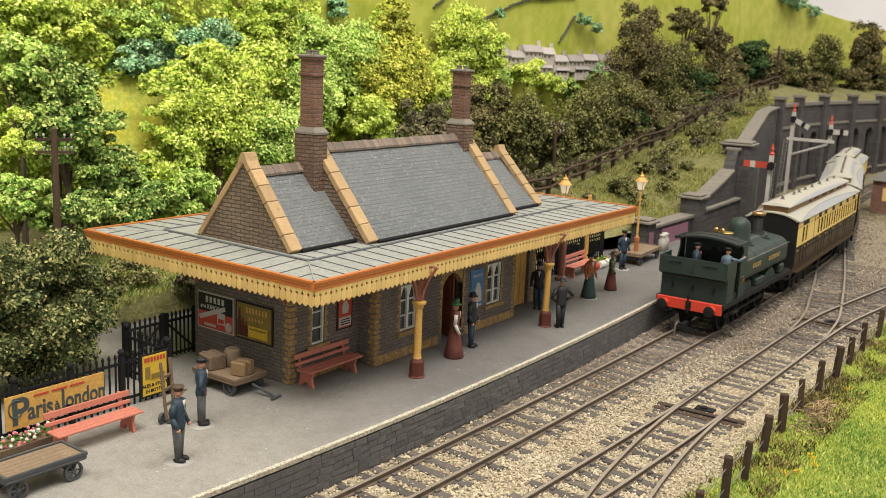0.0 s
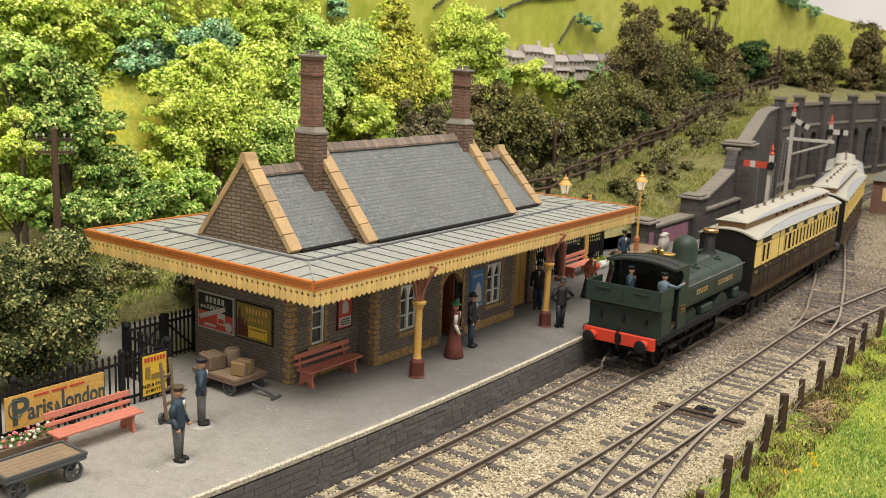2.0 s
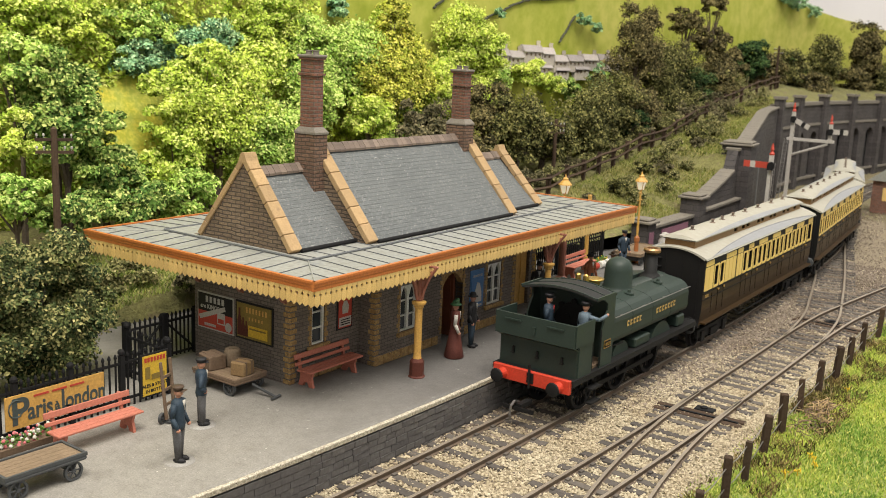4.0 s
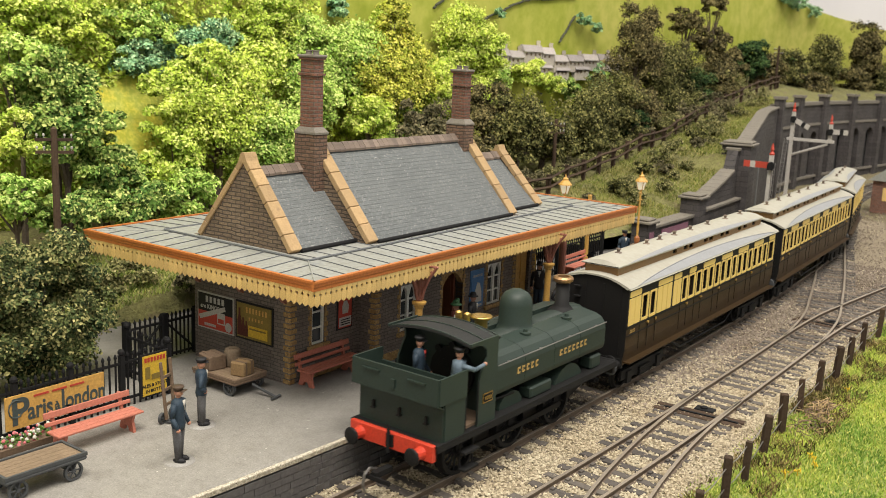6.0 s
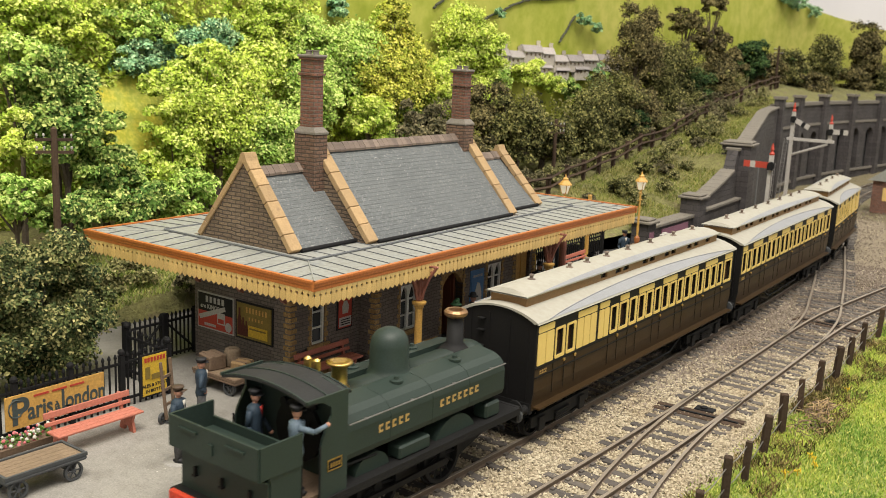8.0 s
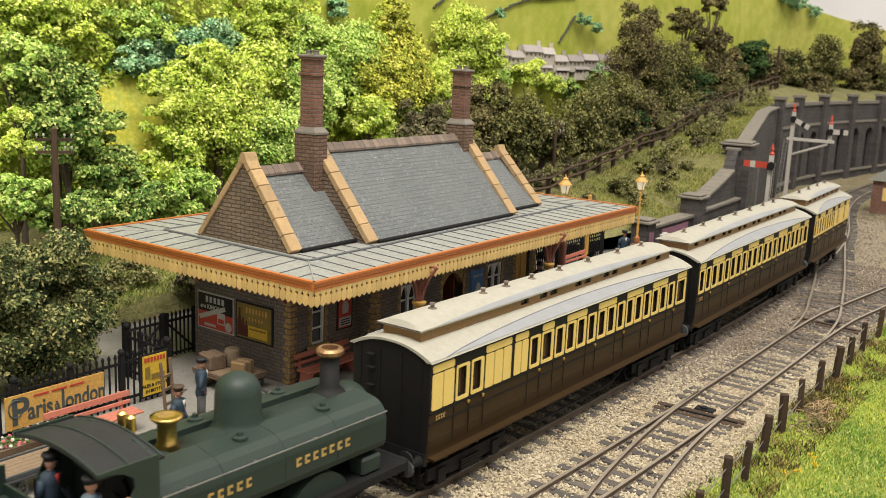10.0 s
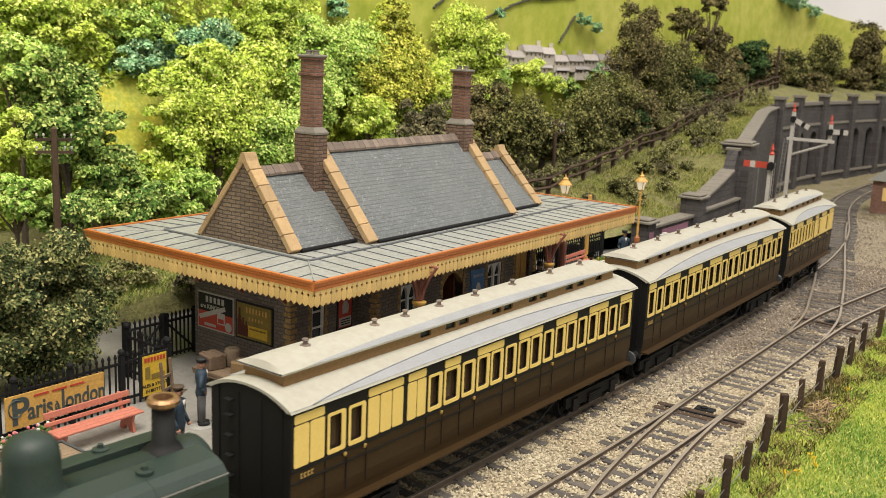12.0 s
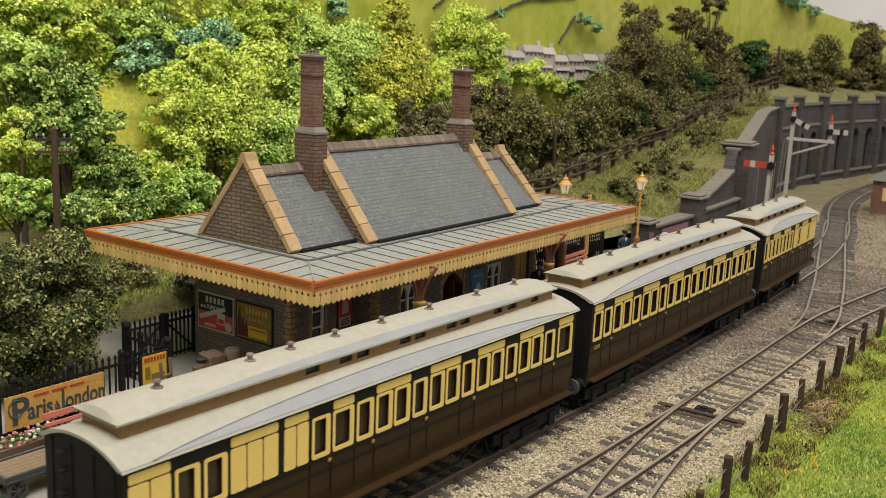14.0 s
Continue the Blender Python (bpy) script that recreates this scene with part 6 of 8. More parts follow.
figure("painted figurine in navy jacket and grey trousers, on a clear disc", P(-4.86, 1.8, PLAT_Z, 0, 0, 25), "navy", "grey", "brown", cap="peaked")
figure("painted figurine in navy jacket, one arm akimbo, peaked cap", P(-3.24, 3.01, PLAT_Z, 0, 0, 55), "navy", "grey", "black", arms=(80, 15), cap="peaked", height=1.6)
figure("painted figurine in a long maroon dress, white sleeves and green hat", P(4.93, 1.71, PLAT_Z, 0, 0, 40), "maroon", "maroon", "green", True, (15, 30), "bonnet", False, sleeve="white")
figure("painted figurine in a black suit and bowler hat", P(6.09, 1.91, PLAT_Z, 0, 0, 15), "black", "navy", "black", cap="bowler", stand=False)
figure("painted figurine in black, arms akimbo, seen from behind", P(9.85, 0.98, PLAT_Z, 0, 0, 150), "black", "black", "black", arms=(80, 80), stand=False)
figure("painted dark figurine leaning by the wall in a hat", P(11.4, 2.75, PLAT_Z, 0, 0, -60), "black", "navy", "black", stand=False)
figure("painted figurine in a teal skirt and rust blouse", P(14.15, 2.21, PLAT_Z, 0, 0, -20), "rust", "teal", "black", True, (15, 20), "bonnet")
figure("painted figurine in sage jacket and brown flounced skirt", P(15.89, 2.18, PLAT_Z, 0, 0, 30), "sage", "maroon", "brown", True, (30, 10), "bonnet", False, 1.45)
figure("painted figurine in dark uniform at the platform end", P(19.6, 3.5, PLAT_Z, 0, 0, -30), "navy", "navy", "black", cap="peaked")
CREW_SPOTS = [(figure("painted driver figurine in blue overalls inside the cab", P(0, 0, 0), "blue", "blue", "black", arms=(-1, 20), cap="peaked", stand=False, height=1.74, scarf="blue"), P(1.33, -0.78, 1.5, 0, 0, 60)),
              (figure("painted fireman figurine with a red neckerchief in the cab", P(0, 0, 0), "navy", "navy", "black", arms=(15, 40), cap="peaked", stand=False, height=1.76, scarf="red"), P(1.34, 0.35, 1.5, 0, 0, 20))]

# ---------------------------------------------------------------- train
M_LOCO = paint("dark_green_loco_paint", (0.024, 0.040, 0.033), 0.5, var=0.15, scale=0.8, grain=30, bump=0.1, spec=0.38)
M_LOCOBLACK = paint("sooty_black_paint", (0.013, 0.013, 0.0135), 0.65, var=0.25, spec=0.22)
M_RED = paint("red_buffer_beam_paint", (0.62, 0.055, 0.025), 0.5, var=0.08)
M_BRASS = paint("polished_brass", (0.75, 0.5, 0.16), 0.3, 1.0, var=0.08)
M_COPPER = paint("copper_cap", (0.42, 0.25, 0.13), 0.4, 0.8)
M_COACHCREAM = paint("cream_coach_panel_paint", (0.8, 0.585, 0.18), 0.42, var=0.06, bump=0.06, speck=0.93)
M_COACHBROWN = paint("chocolate_brown_coach_paint", (0.046, 0.026, 0.010), 0.42, var=0.2, bump=0.12, spec=0.22)
M_COACHDARK = paint("black_brown_coach_lining", (0.011, 0.0105, 0.0105), 0.6, spec=0.22)
M_COACHROOF = paint("off_white_coach_roof", (0.365, 0.353, 0.30), 0.75, var=0.08, scale=0.7, grain=6, bump=0.1, dirt=(0.31, 0.295, 0.24), dirt_at=0.64, speck=0.9)
# for the rain strips, and for shade painted along the roof edges
M_RAINSTRIP_SHADE = paint("blue_grey_rain_strip_and_shade", (0.27, 0.28, 0.295), 0.6, speck=0.88)
M_CLERESTORY = paint("brown_clerestory_paint", (0.23, 0.125, 0.042), 0.55, var=0.1)
M_CABROOF = paint("sooty_dark_grey_roof", (0.03, 0.031, 0.032), 0.65, var=0.3, scale=1.5, spec=0.22)


def bar_letters(parent, count, x0, x1, y, z, h, material, name="lettering"):
    """A row of gold bars in place of a company's name, one bar a letter."""
    step = (x1 - x0) / count
    for i in range(count):
        bm = bmesh.new()
        a, w = x0 + i * step, step * 0.58
        box(bm, a, y - 0.006, z, a + w * 0.36, y + 0.006, z + h)
        box(bm, a + w * 0.36, y - 0.005, z + h * 0.72, a + w, y + 0.005, z + h)
        box(bm, a + w * 0.36, y - 0.005, z, a + w, y + 0.005, z + h * 0.28)
        part(name, bm, material, parent, "small gold bar" if i == 0 else "")


def wheel_mesh(r, width, spokes):
    bm = bmesh.new()
    turn = pose(0, 0, 0, 90, 0, 0)
    lathe(bm, [(r * 0.84, -width / 2), (r * 1.06, -width / 2), (r * 1.06, -width / 2 + 0.03), (r, -width / 2 + 0.035), (r * 0.985, width / 2), (r * 0.84, width / 2), (r * 0.84, -width / 2)], 22, turn, False)
    lathe(bm, [(r * 0.18, -width / 2), (r * 0.18, width / 2)], 10, turn)
    for k in range(spokes):
        a = 2 * math.pi * k / spokes
        rod(bm, (0.15 * r * math.cos(a), 0, 0.15 * r * math.sin(a)), (0.88 * r * math.cos(a), 0, 0.88 * r * math.sin(a)), 0.03, n=4)
    return finish("wheel", bm, M_LOCOBLACK)


WHEELS = []


def wheel(parent, me, x, y, z, r):
    ob = new("wheel", me)
    ob.parent = parent
    ob.matrix_basis = P(x, y, z, 0, 0, 180 if y > 0 else 0)
    WHEELS.append((ob, x, y, z, r))
    return ob


def buffers(parent, x, s, z=1.02):
    for y in (-0.86, 0.86):
        bm = bmesh.new()
        m = pose(x, y, z, 0, 90 * s, 0)
        lathe(bm, [(0.13, 0), (0.13, 0.05), (0.09, 0.08), (0.08, 0.3), (0.05, 0.3), (0.05, 0.42)], 12, m)
        b = part("buffer", bm, M_LOCOBLACK, parent)
        bm = bmesh.new()
        lathe(bm, [(0.2, 0.42), (0.22, 0.44), (0.2, 0.475), (0.1, 0.49)], 14, m)
        part("buffer_head", bm, M_TROLLEY, b)


def coupling(parent, x, s):
    bm = bmesh.new()
    box(bm, x - 0.05 if s > 0 else x - 0.5, -0.08, 0.55, x + 0.5 if s > 0 else x + 0.05, 0.08, 0.68)
    box(bm, x + s * 0.5 - 0.03, -0.45, 0.5, x + s * 0.5 + 0.03, 0.45, 0.6)
    c = part("coupling", bm, M_LOCOBLACK, parent)
    bm = bmesh.new()
    pts = [(0.2, 0.62), (0.45, 0.72), (0.62, 0.62), (0.66, 0.4), (0.6, 0.22)]
    for p, q in zip(pts[:-1], pts[1:]):
        rod(bm, (x + s * p[0], 0.16, p[1]), (x + s * q[0], 0.16, q[1]), 0.035, n=6)
    part("hook", bm, M_STEEL, c, "bright steel coupling hook")


# The engine: x from its bunker beam (0) to its front beam (8.2).
def engine():
    e = thing("tank_engine", P(0, 0, 0), "dark green pannier tank engine with red buffer beams", "locomotive")
    bm = bmesh.new()
    box(bm, 0.05, -1.24, 1.36, 8.15, 1.24, 1.43)
    for s in (-1, 1):
        box(bm, 0.05, s * 1.22 - 0.025, 1.27, 8.15, s * 1.22 + 0.025, 1.36)
    part("footplate", bm, M_LOCOBLACK, e, "black running plate")
    bm = bmesh.new()
    for s in (-1, 1):
        prism(bm, [(0.1, 1.36), (0.1, 0.95), (0.6, 0.75), (2.5, 0.5), (6.8, 0.5), (7.6, 0.75), (8.1, 0.95), (8.1, 1.36)], s * 0.5 - 0.03, s * 0.5 + 0.03, "y")
    for x in (0.7, 2.6, 4.8, 7.2):
        box(bm, x, -0.47, 0.7, x + 0.1, 0.47, 1.3)
    part("frames", bm, M_LOCOBLACK, e)
    for x in (0.0, 8.15):
        bm = bmesh.new()
        box(bm, x - 0.03, -1.18, 1.06, x + 0.09, 1.18, 1.44, c=0.015)
        beam = part("buffer_beam", bm, M_RED if x < 1 else M_LOCOBLACK, e, "red buffer beam" if x < 1 else "black front beam")
        bm = bmesh.new()
        box(bm, x - 0.06 if x < 1 else x + 0.09, -0.1, 1.12, x - 0.03 if x < 1 else x + 0.12, 0.1, 1.4)
        rod(bm, (x - 0.1 if x < 1 else x + 0.16, 0, 1.0), (x - 0.1 if x < 1 else x + 0.16, 0, 1.65), 0.035, n=6)
        part("draw_hook", bm, M_LOCOBLACK, beam)
    for s in (-1, 1):
        for y in (-0.86, 0.86):
            bm = bmesh.new()
            lathe(bm, [(0.16, 0), (0.13, 0.1), (0.12, 0.24)], 12, pose(0.0 if s < 0 else 8.2, y, 1.22, 0, 90 * s, 0))
            b = part("buffer", bm, M_RED if s < 0 else M_LOCOBLACK, e, "red buffer housing" if s < 0 else "")
            bm = bmesh.new()
            lathe(bm, [(0.06, 0.15), (0.06, 0.3), (0.19, 0.32), (0.2, 0.34), (0.18, 0.37), (0.08, 0.385)], 14, pose(0.0 if s < 0 else 8.2, y, 1.22, 0, 90 * s, 0))
            part("buffer_head", bm, M_LOCOBLACK, b, "black buffer head")
    coupling(e, -0.05, -1)
    coupling(e, 8.2, 1)
    # bunker with its overhanging upper part, open on top
    bm = bmesh.new()
    t = 0.05
    low, up, zc, zt = 1.18, 1.21, 2.3, 2.9
    box(bm, 0.28, -low, 1.43, 0.28 + t, low, zc)
    for s in (-1, 1):
        box(bm, 0.33, s * low - t / 2, 1.43, 1.05, s * low + t / 2, zc)
    prism(bm, [(0.28, zc - 0.12), (0.33, zc - 0.12), (0.1, zc), (0.02, zc)], -up, up, "y")
    box(bm, 0.02, -up, zc, 0.07, up, zt)
    for s in (-1, 1):
        box(bm, 0.07, s * up - t / 2, zc, 1.05, s * up + t / 2, zt)
        box(bm, 0.3, s * (up - 0.02) - t / 2, zc - 0.06, 1.05, s * (up - 0.02) + t / 2, zc)
    box(bm, 1.0, -low, 1.43, 1.05, low, 2.6)
    box(bm, 0.07, -up + t, zc + 0.02, 1.0, up - t, zc + 0.12)
    part("bunker", bm, M_LOCO, e)
    for y, z, w in ((-0.64, 2.74, 0.5), (0.64, 2.74, 0.5)):
        bm = bmesh.new()
        box(bm, -0.02, y - w / 2, z - 0.02, 0.02, y + w / 2, z + 0.02)
        part("rail", bm, M_LOCO, e)
    for y in (-0.75, 0.0, 0.75):
        bm = bmesh.new()
        box(bm, 0.22, y - 0.025, 1.78, 0.28, y + 0.025, 1.93)
        box(bm, 0.2, y - 0.05, 1.75, 0.28, y + 0.05, 1.78)
        part("lamp_iron", bm, M_LOCOBLACK, e)
    bm = bmesh.new()
    box(bm, -0.02, -0.05, 2.45, 0.02, 0.05, 2.65)
    part("lamp_iron", bm, M_LOCO, e)
    # cab: sides with a rounded doorway, front sheet, roof
    for s in (-1, 1):
        bm = bmesh.new()
        y = s * 1.17
        outline = [(1.55, 1.43), (1.55, 2.45), (1.6, 2.62), (1.72, 2.82), (1.82, 3.0), (1.8, 3.18), (1.62, 3.3), (1.4, 3.36), (1.2, 3.36), (1.2, 3.42), (2.25, 3.42), (2.25, 1.43)]
        prism(bm, outline, y - 0.025, y + 0.025, "y")
        side = part("cab_side", bm, M_LOCO, e)
        bm = bmesh.new()
        box(bm, 1.72, y + s * 0.03 - 0.008, 1.93, 2.1, y + s * 0.03 + 0.008, 2.16)
        plate = part("number_plate", bm, M_BRASS, side, "brass-edged black plate")
        bm = bmesh.new()
        box(bm, 1.75, y + s * 0.042 - 0.004, 1.96, 2.07, y + s * 0.042 + 0.004, 2.13)
        part("plate_field", bm, M_LOCOBLACK, plate)
        bm = bmesh.new()
        for k in range(4):
            box(bm, 1.785 + k * 0.07, y + s * 0.048 - 0.004, 2.0, 1.83 + k * 0.07, y + s * 0.048 + 0.004, 2.09)
        part("plate_bars", bm, M_BRASS, plate)
        bm = bmesh.new()
        for x in (1.07, 1.53):
            rod(bm, (x, y + s * 0.03, 1.5), (x, y + s * 0.03, 2.5), 0.018, n=6)
        part("handrail", bm, M_LOCOBLACK, side)
        bm = bmesh.new()
        box(bm, 1.0, s * 1.2 - 0.1, 0.55, 1.55, s * 1.2 + 0.1, 0.6)
        box(bm, 1.02, s * 1.12 - 0.02, 0.6, 1.06, s * 1.12 + 0.02, 1.4)
        box(bm, 1.5, s * 1.12 - 0.02, 0.6, 1.54, s * 1.12 + 0.02, 1.4)
        box(bm, 1.0, s * 1.2 - 0.1, 0.95, 1.55, s * 1.2 + 0.1, 1.0)
        part("cab_step", bm, M_LOCOBLACK, e)
    arc = [(y, 3.36 + 0.17 * (1 - (y / 1.18) ** 2)) for y in [1.18 * k / 8 for k in range(-8, 9)]]
    bm = bmesh.new()
    prism(bm, [(y, z) for y, z in arc] + [(y * 0.985, z - 0.05) for y, z in arc[::-1]], 1.22, 2.36, "x")
    roof = part("cab_roof", bm, M_CABROOF, e, "sooty dark grey arched cab roof")
    for x in (1.23, 1.76, 2.3):
        bm = bmesh.new()
        prism(bm, [(y, z + 0.02) for y, z in arc] + [(y, z - 0.001) for y, z in arc[::-1]], x, x + 0.03, "x")
        part("roof_rib", bm, M_LOCO, roof)
    bm = bmesh.new()
    prism(bm, [(-1.12, 1.43), (1.12, 1.43), (1.12, 3.38), (0.6, 3.5), (-0.6, 3.5), (-1.12, 3.38)], 2.2, 2.25, "x")
    part("cab_front", bm, M_LOCO, e)
    bm = bmesh.new()
    lathe(bm, [(0.62, 0), (0.62, 0.08)], 16, pose(2.12, 0, 2.3, 0, 90, 0))
    for y, z in ((-0.4, 2.9), (0, 2.95), (0.4, 2.8), (0.2, 2.5)):
        lathe(bm, [(0.09, 0), (0.09, 0.06)], 10, pose(2.1, y, z, 0, 90, 0))
    rod(bm, (2.1, -0.3, 2.5), (1.9, -0.5, 2.7), 0.025)
    part("backhead", bm, M_LOCOBLACK, e, "black boiler backhead with fittings")
    bm = bmesh.new()
    box(bm, 1.05, -1.08, 1.43, 2.2, 1.08, 1.5)
    part("cab_floor", bm, M_WOODOLD, e)
    # boiler, tanks, smokebox
    bm = bmesh.new()
    turn = pose(2.25, 0, 2.25, 0, 90, 0)
    lathe(bm, [(0.66, 0), (0.66, 5.0), (0.7, 5.0), (0.7, 5.5), (0.62, 5.56), (0.2, 5.62)], 24, turn)
    part("boiler", bm, M_LOCO, e, "", True)
    for s in (-1, 1):
        prof = [(0.34, 1.86), (0.98, 1.86), (1.1, 1.94), (1.14, 2.06), (1.14, 2.5), (1.1, 2.66), (1.0, 2.78), (0.84, 2.86), (0.4, 2.93), (0.34, 2.93)]
        bm = bmesh.new()
        prism(bm, [(s * y, z) for y, z in prof], 2.25, 7.55, "x")
        tank = part("pannier_tank", bm, M_LOCO, e)
        for x in (3.55, 4.9, 6.2):
            bm = bmesh.new()
            prism(bm, [(s * (y + (0.006 if y > 0.5 else 0)), z + 0.005) for y, z in prof], x, x + 0.02, "x")
            part("tank_joint", bm, M_LOCO, tank)
        bm = bmesh.new()
        rod(bm, (2.3, s * 1.19, 2.68), (7.5, s * 1.19, 2.68), 0.016, n=6)
        for x in (2.8, 4.2, 5.6, 7.0):
            rod(bm, (x, s * 1.11, 2.66), (x, s * 1.19, 2.68), 0.022, n=6)
        part("handrail", bm, M_STEEL, tank, "thin steel handrail")
        bar_letters(tank, 5, 3.2, 4.2, s * 1.147, 2.25, 0.16, M_GOLD)
        bar_letters(tank, 7, 5.15, 6.6, s * 1.147, 2.25, 0.16, M_GOLD)
        for x in (4.3, 6.3):
            bm = bmesh.new()
            lathe(bm, [(0.14, 0), (0.14, 0.06), (0.06, 0.08), (0.05, 0.14), (0.02, 0.14)], 12, pose(x, s * 0.62, 2.88))
            part("tank_filler", bm, M_LOCO, tank)
        # splashers, sandboxes and toolbox under the tank
        bm = bmesh.new()
        prism(bm, [(5.9 + 0.78 * math.cos(radians(a)), 1.1 + 0.74 * math.sin(radians(a))) for a in range(20, 161, 14)], s * 0.62, s * 1.02, "y")
        part("splasher", bm, M_LOCO, e)
        bm = bmesh.new()
        box(bm, 3.9, min(s * 0.75, s * 1.12), 1.43, 4.9, max(s * 0.75, s * 1.12), 1.72, c=0.04)
        part("toolbox", bm, M_LOCO, e)
        bm = bmesh.new()
        prism(bm, [(3.2 + 0.5 * math.cos(radians(a)), 1.4 + 0.4 * math.sin(radians(a))) for a in range(0, 181, 20)], s * 0.62, s * 1.0, "y")
        part("splasher", bm, M_LOCO, e)
        bm = bmesh.new()
        box(bm, 6.95, min(s * 0.7, s * 1.1), 1.43, 7.5, max(s * 0.7, s * 1.1), 1.8, c=0.05)
        part("sandbox", bm, M_LOCO, e)
        bm = bmesh.new()
        for k in range(4):
            rod(bm, (2.35, s * (0.7 + 0.1 * k), 1.55 + 0.08 * k), (3.3, s * (0.7 + 0.1 * k), 1.5 + 0.08 * k), 0.03, n=6)
        part("pipework", bm, M_LOCOBLACK, e)
    bm = bmesh.new()
    lathe(bm, [(0.58, 2.78), (0.47, 2.9), (0.43, 3.0), (0.42, 3.45), (0.39, 3.62), (0.3, 3.75), (0.15, 3.83), (0.03, 3.85)], 20, pose(4.78, 0, 0))
    part("dome", bm, M_LOCO, e, "rounded green steam dome", True)
    bm = bmesh.new()
    lathe(bm, [(0.5, 2.78), (0.3, 2.92), (0.2, 3.02), (0.19, 3.62)], 18, pose(7.1, 0, 0))
    ch = part("chimney", bm, M_LOCOBLACK, e, "black chimney", True)
    bm = bmesh.new()
    lathe(bm, [(0.19, 3.62), (0.27, 3.68), (0.28, 3.75), (0.24, 3.8), (0.17, 3.8), (0.15, 3.6)], 18, pose(7.1, 0, 0), False)
    part("chimney_cap", bm, M_COPPER, ch, "copper chimney cap")
    bm = bmesh.new()
    lathe(bm, [(0.24, 2.85), (0.17, 2.98), (0.16, 3.32), (0.27, 3.4), (0.28, 3.44), (0.2, 3.45), (0.12, 3.4)], 18, pose(3.25, 0, 0))
    part("safety_valve", bm, M_BRASS, e, "brass safety valve bonnet", True)
    for y in (-0.12, 0.12):
        bm = bmesh.new()
        lathe(bm, [(0.05, 2.9), (0.05, 3.4), (0.08, 3.43), (0.08, 3.66), (0.03, 3.7)], 10, pose(2.48, y, 0))
        part("whistle", bm, M_BRASS, e, "brass whistle")
    # wheels and rods
    drive = wheel_mesh(0.66, 0.16, 14)
    for x in (1.6, 3.75, 5.9):
        for s in (-1, 1):
            wheel(e, drive, x, s * 0.62, 0.66 + 0.13, 0.66)
    for s in (-1, 1):
        bm = bmesh.new()
        prism(bm, [(1.5, 0.63), (1.6, 0.59), (3.75, 0.61), (5.9, 0.59), (6.0, 0.63), (6.0, 0.71), (5.9, 0.75), (3.75, 0.71), (1.6, 0.75), (1.5, 0.71)], s * 0.76 - 0.03, s * 0.76 + 0.03, "y")
        part("coupling_rod", bm, M_LOCOBLACK, e, "sooty black coupling rod")
    return e


def round_rect(x0, z0, x1, z1, r):
    """Corner-rounded outline, four points a corner."""
    out = []
    for cx, cz, a0 in ((x1 - r, z0 + r, -90), (x1 - r, z1 - r, 0), (x0 + r, z1 - r, 90), (x0 + r, z0 + r, 180)):
        out += [(cx + r * math.cos(radians(a0 + t)), cz + r * math.sin(radians(a0 + t))) for t in (0, 30, 60, 90)]
    return out


def window_ring(w, h):
    """A cream window surround, its right-hand stile the wider, with rounded corners."""
    bm = bmesh.new()
    outer, inner = round_rect(0, 0, w, h, 0.055), round_rect(0.06, 0.085, w - 0.11, h - 0.06, 0.03)
    loops = [[bm.verts.new((x, y, z)) for x, z in q] for q, y in ((outer, 0.004), (outer, -0.016), (inner, -0.016), (inner, 0.004))]
    n = len(outer)
    for a, b in zip(loops[:-1], loops[1:]):
        for i in range(n):
            bm.faces.new((a[i], a[(i + 1) % n], b[(i + 1) % n], b[i]))
    return finish("window_frame", bm, M_COACHCREAM)


RINGS, PANELS = {}, {}


